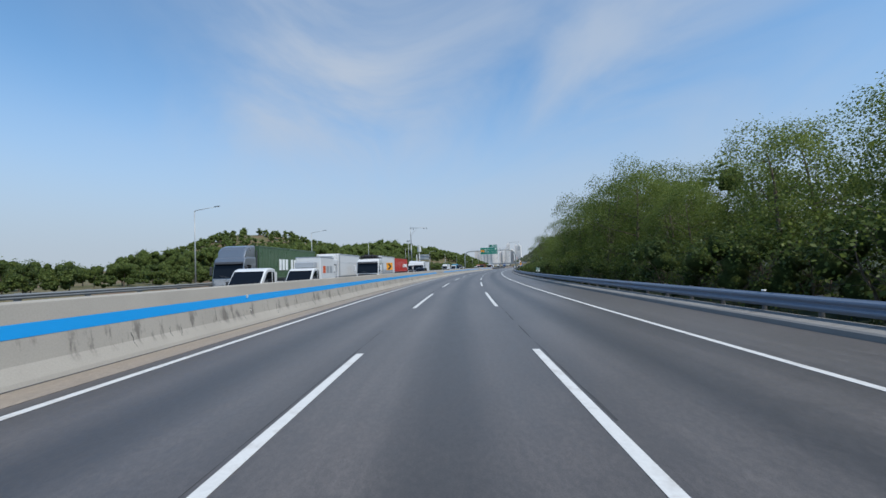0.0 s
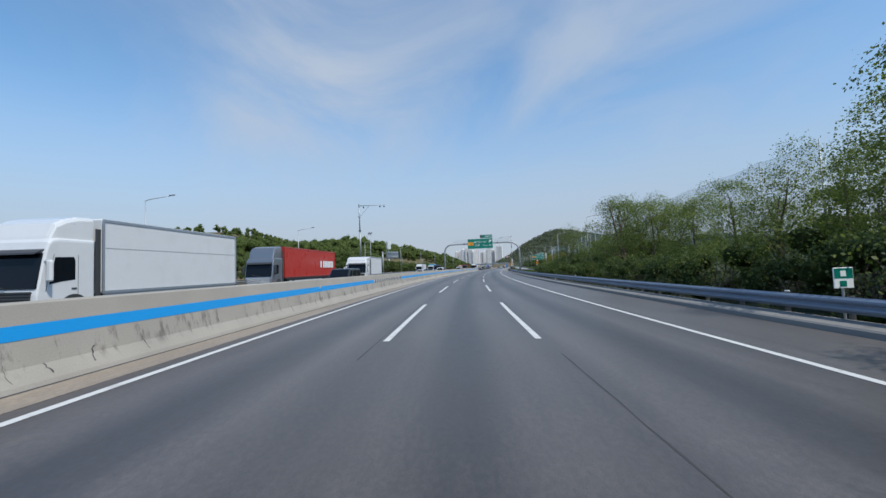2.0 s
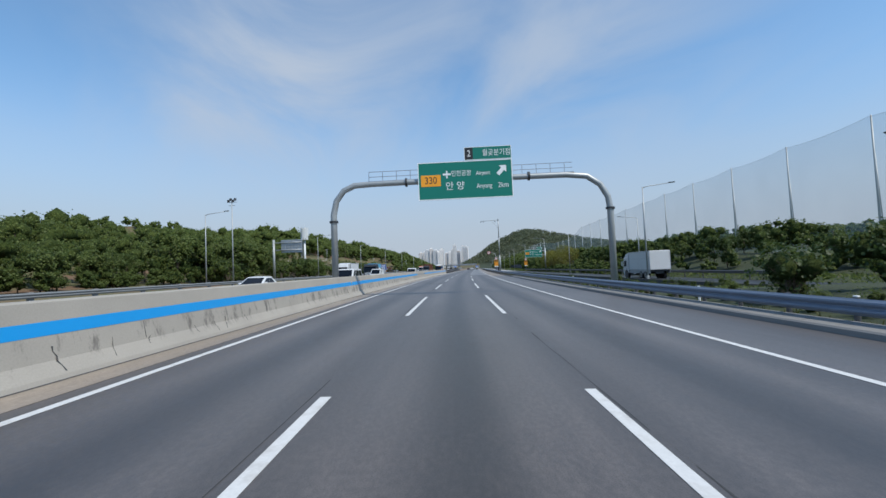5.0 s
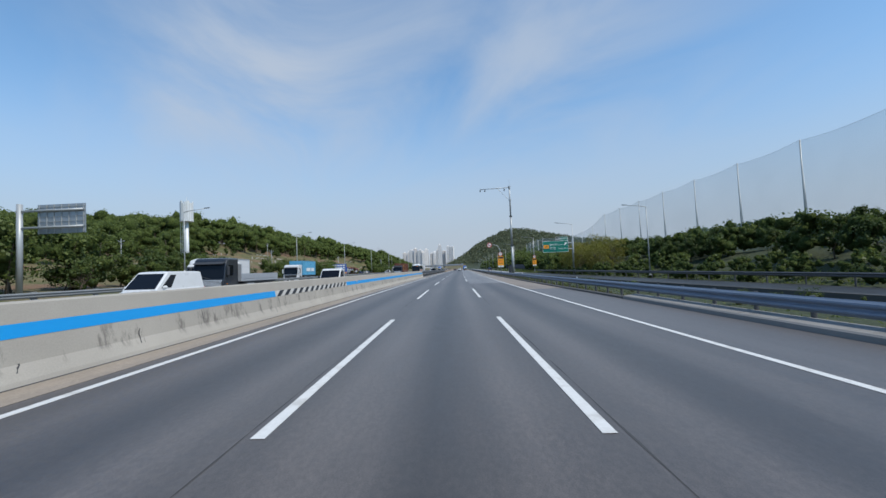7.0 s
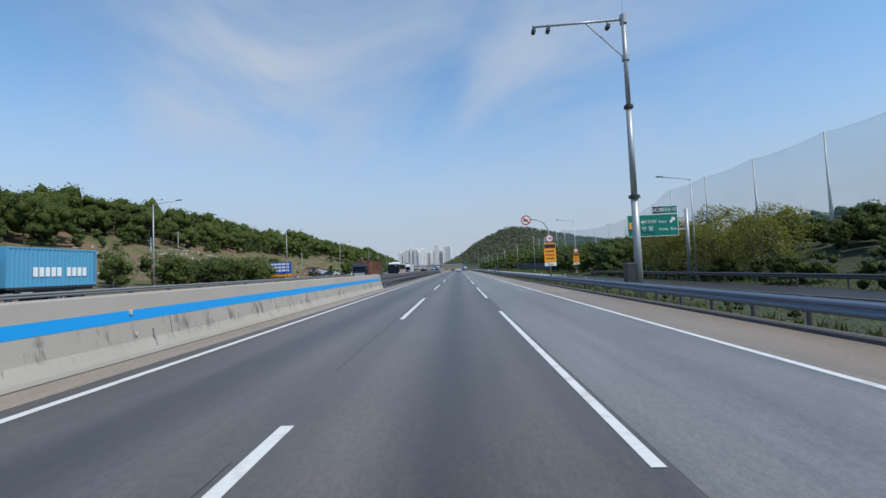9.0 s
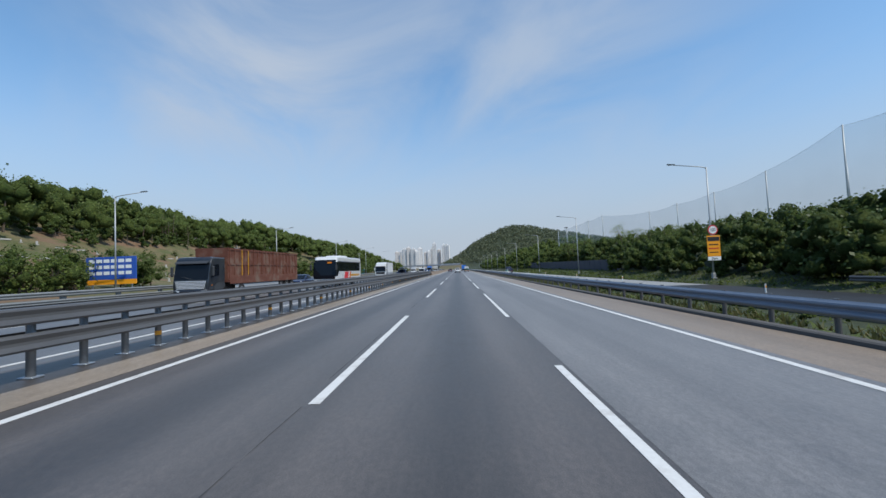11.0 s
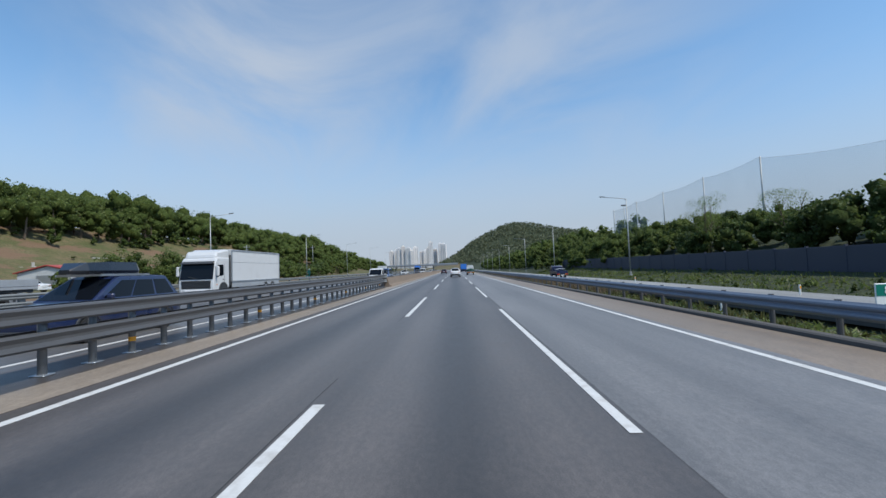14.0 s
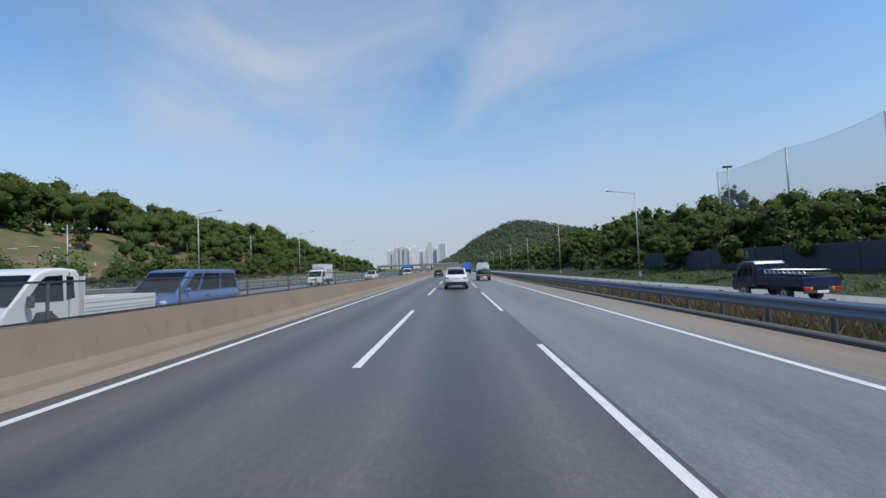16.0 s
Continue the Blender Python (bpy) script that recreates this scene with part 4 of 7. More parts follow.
def speed_plates(e, z, r):
    """A round limit sign over an orange notice and a white strip."""
    d = part("limit_sign", Mesh().disc((0, -0.14, z), r, (0, 1, 0), 28, 0.02), SIGN_RED, e, "round white speed limit sign with a red rim")
    part("limit_face", Mesh().disc((0, -0.155, z), r * 0.78, (0, 1, 0), 28, 0.016), SIGN_WHITE, d)
    lettering("100", r * 0.95, 0, z, -0.17, d, BLACK_PAINT, 0.8)
    o = part("notice", Mesh().box(-0.62, 0.62, -0.15, -0.12, z - r - 2.1, z - r - 0.08, bev=0.01), SIGN_ORANGE, e, "orange notice board")
    part("border", Mesh().box(-0.57, 0.57, -0.154, -0.148, z - r - 0.62, z - r - 0.2, bev=0.002), BLACK_PAINT, o)
    for i, (w, h) in enumerate(((0.45, 0.13), (0.5, 0.13), (0.42, 0.1))):
        bars(-w, w, z - r - 0.95 - 0.38 * i, h, -0.156, o, 4, BLACK_PAINT if i != 1 else SIGN_RED)
    w = part("distance_plate", Mesh().box(-0.62, 0.62, -0.15, -0.12, z - r - 2.5, z - r - 2.13, bev=0.01), SIGN_WHITE, e)
    lettering("2km", 0.34, 0, z - r - 2.31, -0.156, w, BLACK_PAINT)
    part("bracket", Mesh().box(-0.05, 0.05, -0.12, 0.0, z - r - 2.4, z + r * 0.6), GALV, e)


sp1 = thing("speed_sign", stand(271.0, 9.75), "speed limit and orange notice signs on a curved grey pole", "road sign")
part("pole", Mesh().pipe([(0, 0, -0.3), (0, 0, 4.8), (-0.1, 0, 5.6), (-0.5, 0, 6.3), (-1.1, 0, 6.6), (-2.2, 0, 6.68)], [0.09, 0.09, 0.075, 0.065, 0.06, 0.05], 10), POLE, sp1, smooth=True)
speed_plates(sp1, 4.55, 0.42)
ban = part("ban_sign", Mesh().disc((-2.35, -0.08, 6.6), 0.52, (0, 1, 0), 28, 0.02), SIGN_RED, sp1, "round no-entry-for-lorries sign")
part("ban_face", Mesh().disc((-2.35, -0.095, 6.6), 0.40, (0, 1, 0), 28, 0.016), SIGN_WHITE, ban)
part("ban_symbol", Mesh().box(-2.58, -2.3, -0.112, -0.104, 6.48, 6.74).box(-2.3, -2.14, -0.112, -0.104, 6.48, 6.64), BLACK_PAINT, ban)
part("ban_stroke", Mesh().box(-0.40, 0.40, -0.118, -0.112, -0.05, 0.05, pose(-2.35, 0, 6.6, 0, 45, 0)), SIGN_RED, ban)
sp2 = thing("speed_sign", stand(317.0, 24.9, max(ground_at(317, 24.9) - surf(24.9), 0) + 0.0), "speed limit and orange notice signs on a lamp pole", "road sign")
speed_plates(sp2, 4.7, 0.48)

chev = thing("chevron_sign", stand(42.6, -7.36, 1.33), "orange bend marker with a black chevron on the median wall", "road sign")
part("post", Mesh().tube((0, 0, 0), (0, 0, 0.5), 0.03), POLE, chev)
cp = part("panel", Mesh().box(-0.3, 0.3, -0.03, 0.0, 0.35, 1.05, bev=0.01), SIGN_ORANGE, chev)
ring = [(-0.2, 0.98), (-0.02, 0.98), (0.2, 0.7), (-0.02, 0.42), (-0.2, 0.42), (0.02, 0.7)]
part("chevron", Mesh().loft([[(x, -0.036, z) for x, z in ring], [(x, -0.03, z) for x, z in ring]]), BLACK_PAINT, cp)

def distance_marker(s, u, v, writing=()):
    km = thing("distance_marker", stand(s, u, v), "small green and white distance marker behind the guard rail", "road sign", "distance markers")
    part("post", Mesh().tube((0, 0, -0.2), (0, 0, 0.95), 0.03), POLE, km)
    kp = part("panel", Mesh().box(-0.24, 0.24, -0.05, -0.02, 0.9, 1.42, bev=0.01), SIGN_WHITE, km)
    part("panel_head", Mesh().box(-0.22, 0.22, -0.056, -0.05, 1.15, 1.40), GREEN_SIGN, kp)
    if writing:
        lettering(writing[0], 0.24, 0, 1.27, -0.062, kp)
        lettering(writing[1], 0.24, 0, 1.02, -0.056, kp, GREEN_SIGN)
    else:
        bars(-0.08, 0.08, 1.27, 0.14, -0.06, kp, 1)
        bars(-0.10, 0.10, 1.02, 0.14, -0.056, kp, 1, GREEN_SIGN)


distance_marker(60.75, 9.3, 0.0)
distance_marker(353.9, 9.0, -0.33, ("8", ".6"))

# white delineator posts
for i, (s, u) in enumerate(((56, 9.2), (97, 9.2), (141, 9.2), (181, 9.3), (301, 18.5), (325, 19), (345, 19.2), (369, 19), (391, 19), (340, 12.2), (365, 12.2), (395, 12.2))):
    if i == 0:
        dl = thing("delineator", stand(s, u, ground_at(s, u) - surf(u)), "short white plastic marker post", "marker post", "marker posts")
        part("post", Mesh().tube((0, 0, -0.1), (0, 0, 0.95), 0.05, 0.045, 8), SIGN_WHITE, dl)
        part("reflector", Mesh().box(-0.035, 0.035, -0.056, -0.04, 0.72, 0.86), SIGN_ORANGE, dl)
    else:
        copy_thing(dl, stand(s, u, ground_at(s, u) - surf(u)))

# ---- the tall net beyond the slip road ----
NET, _ns, _ls, _bs = nodes_of("net")
_bs.inputs["Base Color"].default_value = (0.62, 0.70, 0.70, 1)
_bs.inputs["Roughness"].default_value = 0.9
_tr = _ns.new("ShaderNodeBsdfTransparent")
_mx = _ns.new("ShaderNodeMixShader")
_tc = _ns.new("ShaderNodeTexCoord")
_f = noise_node(_ns, _ls, _tc.outputs["Object"], 0.12, 3)
_f = math_node(_ns, _ls, "MULTIPLY_ADD", _f, 0.16, 0.16)
_ls.new(_f, _mx.inputs[0])
_ls.new(_tr.outputs[0], _mx.inputs[1]), _ls.new(_bs.outputs[0], _mx.inputs[2])
_ls.new(_mx.outputs[0], _ns["Material Output"].inputs[0])
netfence = thing("net_fence", Matrix(), "very tall pale net hung between white steel poles", "net fence")
npos = [(121.0 + 15.3 * k, 54.4, 19.4 if k < 15 else 16.4 if k < 16 else 15.4) for k in range(19)] + [(s_, 45.2, 16.2) for s_ in (408.0, 422.5, 437.5, 451.0, 466.0)]
for i, (s, u, top) in enumerate(npos):
    p = at(s, u)
    g = ground_at(s, u)
    part("net_pole", Mesh().tube((p.x, p.y, g - 0.2), (p.x, p.y, top), 0.16, 0.10, 10).tube((p.x + 0.45, p.y, g), (p.x + 0.1, p.y, top - 5), 0.08, 0.06, 8), POLE, netfence, smooth=True)
    if i + 1 < len(npos):
        s2, u2, top2 = npos[i + 1]
        m, rows_, cols_ = Mesh(), 5, 8
        vs, cab = [], []
        for r in range(rows_ + 1):
            for c in range(cols_ + 1):
                f = c / cols_
                q = at(s + (s2 - s) * f, u + (u2 - u) * f)
                z0 = ground_at(s + (s2 - s) * f, u + (u2 - u) * f) - 0.2
                zt = top + (top2 - top) * f - 0.2 - 4 * 0.45 * f * (1 - f)
                vs.append((q.x - 0.35 + 0.2 * math.sin(f * 3.14) * math.sin(r), q.y, z0 + (zt - z0) * r / rows_))
                if r == rows_:
                    cab.append((q.x - 0.35, q.y, zt))
        m.add(vs, [(r * (cols_ + 1) + c, r * (cols_ + 1) + c + 1, (r + 1) * (cols_ + 1) + c + 1, (r + 1) * (cols_ + 1) + c) for r in range(rows_) for c in range(cols_)])
        part("net_panel", m, NET, netfence, smooth=True).visible_shadow = False
        part("top_cable", Mesh().pipe(cab, 0.018, 5), POLE_WHITE, netfence)
flood = thing("floodlight_mast", stand(471.0, 50.0, ground_at(471, 50) - surf(50)), "slim grey floodlight mast beside the tall net", "mast")
part("pole", Mesh().tube((0, 0, 0), (0, 0, 11.2), 0.12, 0.07, 10), POLE, flood, smooth=True)
part("head", Mesh().box(-0.8, 0.8, -0.25, 0.25, 11.1, 11.45, bev=0.08), DARK, flood)
# sound wall below the trees
wallm = plain("sound_wall", (0.05, 0.058, 0.085), 0.7, var=0.12, scale=0.4)
swall = thing("sound_wall", Matrix(), "blue-grey panelled sound wall beyond the slip road", "wall", kind="structure")
for k in range(34):
    s = 352 + 3.6 * k
    a = at(s + 1.8, 29.0)
    z = ground_at(s, 29.0)
    part("panel", Mesh().box(-0.06, 0.06, -1.74, 1.74, 0.0, 2.1, pose(a.x, a.y, z - 0.1), 0.02), wallm, swall)
    a = at(s, 29.0)
    part("post", Mesh().box(-0.1, 0.1, -0.08, 0.08, 0, 2.2, pose(a.x, a.y, z - 0.1)), wallm, swall)

# ---- the slope on the left: small stones, shed, poles ----
rv = random.Random(21)
STONE = plain("pale_stone", (0.40, 0.385, 0.35), 0.8, var=0.2)
stone = thing("gravestone", Matrix(), "small pale upright stone on the grassy slope", "gravestone", "stones on the slope")
part("slab", Mesh().box(-0.3, 0.3, -0.1, 0.1, 0.2, 1.1, bev=0.04), STONE, stone)
part("plinth", Mesh().box(-0.5, 0.5, -0.25, 0.25, 0.0, 0.2, bev=0.02), STONE, stone)
kerbs = thing("grave_kerb", Matrix(), "low pale stone edging around a grave", "grave edging", "stones on the slope")
part("edging", Mesh().box(-1.4, 1.4, -0.15, 0.15, 0, 0.35, bev=0.03), STONE, kerbs)
part("mound", Mesh().loft([[(1.0 * r * math.cos(a), 1.1 + 0.9 * r * math.sin(a), z) for a in np.linspace(0, 5.7, 12)] for r, z in ((1.0, 0.0), (0.9, 0.35), (0.6, 0.6), (0.15, 0.7))]), GRASS_GROUND, kerbs)
k = 0
for row in (-59.5, -64.5, -69, -73.5, -78):
    s0 = 252 + rv.uniform(0, 6)
    while s0 < 476:
        s0 += rv.uniform(2.2, 4.6) if rv.random() < 0.8 else rv.uniform(9, 22)
        u = row + rv.uniform(-0.6, 0.6)
        p = at(s0, u)
        m = pose(p.x, p.y, ground_at(s0, u) - 0.03, 0, 0, 78 + rv.uniform(-12, 12)) @ Matrix.Scale(rv.uniform(0.4, 0.8), 4)
        src = stone if k % 5 < 2 else kerbs
        if k in (0, 4):
            src.matrix_world = m
        else:
            copy_thing(src, m).matrix_basis = m
        k += 1
for s, u, h in ((393, -62, 9.5), (300, -55, 7.5), (446, -50, 8.5), (330, -70, 7), (500, -52, 9), (250, -60, 7)):
    if s == 393:
        ut = thing("utility_pole", stand(s, u, ground_at(s, u) - surf(u)), "pale concrete utility pole with a short crossarm", "utility pole", "utility poles")
        part("pole", Mesh().tube((0, 0, 0), (0, 0, 9.5), 0.11, 0.07, 10), POLE, ut, smooth=True)
        part("crossarm", Mesh().box(-0.8, 0.8, -0.05, 0.05, 8.8, 8.9).box(-0.5, 0.5, -0.05, 0.05, 8.1, 8.18), GALV, ut)
        for k in (-0.7, 0.0, 0.7):
            part("insulator", Mesh().tube((k, 0, 8.9), (k, 0, 9.1), 0.05, 0.03, 8), SIGN_WHITE, ut)
    else:
        m = stand(s, u, ground_at(s, u) - surf(u)) @ Matrix.Scale(h / 9.5, 4)
        copy_thing(ut, m).matrix_basis = m
shed = thing("shed", stand(411, -61, ground_at(411, -61) - surf(-61), 98), "low grey metal shed with a red pitched roof", "shed")
part("wall", Mesh().box(-5, 5, -4, 4, 0, 2.6), plain("shed_wall", (0.50, 0.52, 0.53), 0.6, var=0.08), shed)
part("roof", Mesh().prism([(-4.4, 2.55), (0, 3.6), (4.4, 2.55), (4.4, 2.68), (0, 3.75), (-4.4, 2.68)], -5.3, 5.3), plain("shed_roof", (0.36, 0.06, 0.05), 0.6), shed)
part("door", Mesh().box(-5.04, -4.98, -1.5, 1.5, 0, 2.2), GALV, shed)
part("gable", Mesh().prism([(-4.0, 2.55), (0, 3.5), (4.0, 2.55)], -5.0, -4.9), bpy.data.materials["shed_wall"], shed)
pyl = thing("sign_pylon", stand(394, -58.5, ground_at(394, -58.5) - surf(-58.5)), "blue and white upright advertising pylon", "sign")
part("panel", Mesh().box(-0.6, 0.6, -0.15, 0.15, 0, 3.8, bev=0.03), SIGN_BLUE, pyl)
for k in range(3):
    bars(-0.4, 0.4, 3.2 - 0.8 * k, 0.35, -0.158, pyl, 2)
board = thing("billboard", stand(326.0, -34.0 - 9, ground_at(326, -43) - surf(-43)), "blue notice board with rows of white lettering", "sign")
part("panel", Mesh().box(-3.2, 3.2, -0.06, 0.06, 1.2, 4.0, bev=0.02), SIGN_BLUE, board)
for k in range(3):
    bars(-2.8, 2.8, 3.5 - 0.75 * k, 0.42, -0.066, board, 6)
part("leg", Mesh().box(-2.6, -2.45, 0.06, 0.2, 0, 3.8).box(2.45, 2.6, 0.06, 0.2, 0, 3.8), GALV, board)
part("orange_strip", Mesh().box(-3.2, 3.2, -0.05, 0.05, 0.6, 1.18), SIGN_ORANGE, board)
toilet = thing("portable_toilet", stand(470, -43.5, ground_at(470, -43.5) - surf(-43.5)), "turquoise plastic portable toilet on the verge", "portable toilet")
part("cabin", Mesh().box(-0.6, 0.6, -0.6, 0.6, 0, 2.2, bev=0.05), plain("turquoise_plastic", (0.02, 0.34, 0.38), 0.4), toilet)
part("roof", Mesh().loft([[(x * r, y * r, z) for x, y in ((-0.62, -0.62), (0.62, -0.62), (0.62, 0.62), (-0.62, 0.62))] for r, z in ((1, 2.2), (0.8, 2.4))]), SIGN_WHITE, toilet)
part("door", Mesh().box(-0.4, 0.4, -0.63, -0.6, 0.1, 2.0, bev=0.01), plain("turquoise_door", (0.05, 0.42, 0.45), 0.4), toilet)

# ---- far town ----
APT = plain("apartment_wall", (0.74, 0.72, 0.70), 0.8, var=0.05, scale=0.05, fine=1)
APT_DARK = plain("apartment_recess", (0.34, 0.36, 0.39), 0.6, var=0.1)
APT_TAN = plain("apartment_tan", (0.58, 0.50, 0.44), 0.8, var=0.05)
ra = random.Random(5)
for i in range(15):
    x = -222 + 12.2 * i + ra.uniform(-3, 3)
    y = 1690 + ra.uniform(-40, 70)
    h = (62, 66, 70, 60, 72, 66, 58, 68, 56, 60, 66, 82, 64, 80, 74)[i] * 0.98
    w, d = ra.uniform(11, 16), 12
    g = float(ground_height(y - 3.0, x + 14))
    b = thing("apartment_tower", pose(x, y, g - 0.5, 0, 0, ra.uniform(-12, 12)), "tall pale apartment tower far down the road", "apartment tower", "far apartment towers")
    part("wall", Mesh().box(-w / 2, w / 2, -d / 2, d / 2, 0, h), APT if i % 4 else APT_TAN, b)
    for k in range(3):
        cx = -w / 2 + w * (k + 0.5) / 3
        part("window_bay", Mesh().box(cx - w * 0.09, cx + w * 0.09, -d / 2 - 0.12, -d / 2, 3, h - 2), APT_DARK, b)
    fl = Mesh()
    for k in range(int(h / 3) - 1):
        fl.box(-w / 2 - 0.02, w / 2 + 0.02, -d / 2 - 0.22, -d / 2, 3 + 3 * k, 4.1 + 3 * k)
    tagged(part("floor_band", fl, APT, b), kind="stuff")
    part("roof", Mesh().box(-w / 5, w / 5, -d / 4, d / 4, h, h + 4.5).box(-w / 2, w / 2, -d / 2, d / 2, h, h + 0.8), APT, b)
# road bridge in the distance
bridge = thing("road_bridge", Matrix(), "grey concrete road bridge across the motorway far ahead", "bridge")
part("deck", Mesh().box(-72, 24, -5, 5, 6.0, 7.6, pose(at(900, 0).x - 20, at(900, 0).y, 0)), plain("bridge_concrete", (0.20, 0.21, 0.22), 0.8), bridge)
for x in (-70, -45, -22, 13):
    part("pier", Mesh().tube((at(900, 0).x - 6 + x, at(900, 0).y, -0.5), (at(900, 0).x - 6 + x, at(900, 0).y, 6.0), 0.9, n=12), bpy.data.materials["bridge_concrete"], bridge)
part("parapet", Mesh().box(-72, 24, -5.1, -4.9, 7.6, 8.7, pose(at(900, 0).x - 20, at(900, 0).y, 0)), GALV, bridge)

# ---- vegetation ----
BARK = plain("bark", (0.11, 0.085, 0.06), 0.9, var=0.25, scale=6, fine=40, bump=0.4)
LEAF_NEAR = leaf_material("leaf_fresh", (0.062, 0.100, 0.020), (0.185, 0.225, 0.052), 0.5)
# dark leaves; on the right bank and under trees their tone paints shade
LEAF_DARK_SHADED = leaf_material("leaf_dark", (0.032, 0.056, 0.015), (0.092, 0.128, 0.032), 0.32)
LEAF_YELLOW = leaf_material("leaf_yellow", (0.095, 0.112, 0.020), (0.225, 0.205, 0.040), 0.45)
LEAF_WOOD = leaf_material("leaf_wood", (0.055, 0.086, 0.022), (0.150, 0.186, 0.048), 0.4)
# paler, greyer and flatter than the near leaves: distance haze in the colour
LEAF_HILL_HAZE = leaf_material("leaf_hill", (0.094, 0.112, 0.062), (0.132, 0.146, 0.080), 0.3)
LEAF_RED = leaf_material("leaf_red", (0.055, 0.012, 0.012), (0.11, 0.03, 0.025), 0.25)
BLADE = leaf_material("grass_blade", (0.052, 0.076, 0.020), (0.135, 0.125, 0.050), 0.3)


# dark flecks in this green stand for shade between leaves inside crowns
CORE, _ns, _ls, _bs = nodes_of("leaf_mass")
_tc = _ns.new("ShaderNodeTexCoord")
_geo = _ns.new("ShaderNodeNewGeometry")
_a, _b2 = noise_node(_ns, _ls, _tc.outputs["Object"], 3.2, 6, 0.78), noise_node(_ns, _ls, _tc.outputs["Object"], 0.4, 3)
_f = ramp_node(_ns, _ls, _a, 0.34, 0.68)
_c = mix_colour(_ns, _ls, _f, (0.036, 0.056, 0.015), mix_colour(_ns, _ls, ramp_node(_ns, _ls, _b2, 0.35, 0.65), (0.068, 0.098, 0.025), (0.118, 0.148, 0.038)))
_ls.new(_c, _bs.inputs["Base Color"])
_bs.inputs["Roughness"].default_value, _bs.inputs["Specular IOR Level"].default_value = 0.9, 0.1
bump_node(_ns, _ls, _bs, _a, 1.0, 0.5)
_ib = bmesh.new()
bmesh.ops.create_icosphere(_ib, subdivisions=1, radius=1.0)
ICO_V = np.array([v.co[:] for v in _ib.verts])
ICO_F = np.array([[v.index for v in f.verts] for f in _ib.faces])
bmesh.ops.subdivide_edges(_ib, edges=_ib.edges[:], cuts=1, use_grid_fill=True)
ICO2_V = np.array([v.co.normalized()[:] for v in _ib.verts])
_ib.verts.index_update()
ICO2_F = np.array([[v.index for v in f.verts] for f in _ib.faces])
_ib.free()


def leaf_mesh(name, centres, size, rng, material, flat=0.35, normals=None, tilt=0.6, cores=None, round_cores=False):
    """Folded pointed leaves, one island each, at the given centres, facing out of the crown; cores: inner lobes
    (centre, radius) with the crown's inner shade in their dark colour.
    """
    c = np.asarray(centres)
    n = len(c)
    if normals is None:
        nrm = rng.normal(size=(n, 3))
    else:
        nrm = np.asarray(normals) + rng.normal(size=(n, 3)) * tilt
    nrm /= np.linalg.norm(nrm, axis=1)[:, None]
    a = rng.normal(size=(n, 3))
    a -= (a * nrm).sum(1)[:, None] * nrm
    a /= np.linalg.norm(a, axis=1)[:, None]
    b = np.cross(nrm, a)
    k = (size * rng.uniform(0.6, 1.35, n))[:, None]
    v = np.stack([c - a * k * 0.5, c + b * k * flat + nrm * k * 0.08, c + a * k * 0.5, c - b * k * flat + nrm * k * 0.08], 1).reshape(-1, 3)
    idx, starts = np.arange(4 * n), np.arange(0, 4 * n, 4)
    mats = np.zeros(n, np.int32)
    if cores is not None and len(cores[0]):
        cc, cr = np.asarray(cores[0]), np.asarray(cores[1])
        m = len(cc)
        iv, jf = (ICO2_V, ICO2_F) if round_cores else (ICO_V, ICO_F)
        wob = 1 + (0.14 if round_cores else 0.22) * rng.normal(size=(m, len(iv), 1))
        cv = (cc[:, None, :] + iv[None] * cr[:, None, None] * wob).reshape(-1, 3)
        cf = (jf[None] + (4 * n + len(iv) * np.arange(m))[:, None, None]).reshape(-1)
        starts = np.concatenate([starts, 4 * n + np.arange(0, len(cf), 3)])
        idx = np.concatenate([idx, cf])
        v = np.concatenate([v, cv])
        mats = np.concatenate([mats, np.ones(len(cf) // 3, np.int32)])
    me = bpy.data.meshes.new(name)
    me.vertices.add(len(v))
    me.vertices.foreach_set("co", v.astype(np.float32).ravel())
    me.loops.add(len(idx))
    me.loops.foreach_set("vertex_index", idx.astype(np.int32))
    me.polygons.add(len(starts))
    me.polygons.foreach_set("loop_start", starts.astype(np.int32))
    me.materials.append(material)
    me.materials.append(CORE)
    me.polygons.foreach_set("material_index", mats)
    me.polygons.foreach_set("use_smooth", np.ones(len(starts), bool))
    me.update(calc_edges=True)
    return me


def lobes_leaves(rng, lob, r, per, squash=0.85):
    """Leaf places and outward directions on a heap of lobes, none inside a neighbouring lobe."""
    w = r ** 2
    i = rng.choice(len(lob), per * 6, p=w / w.sum())
    d = rng.normal(size=(per * 6, 3))
    d /= np.linalg.norm(d, axis=1)[:, None]
    d[:, 2] = np.where(d[:, 2] < -0.25, -d[:, 2], d[:, 2])
    c = lob[i] + d * (r[i] * rng.uniform(0.88, 1.18, per * 6))[:, None] * np.array([1, 1, squash])
    dist = np.linalg.norm(c[:, None, :] - lob[None], axis=2) / r[None]
    ok = np.flatnonzero(dist.min(1) > 0.80)[:per]
    return c[ok], d[ok]


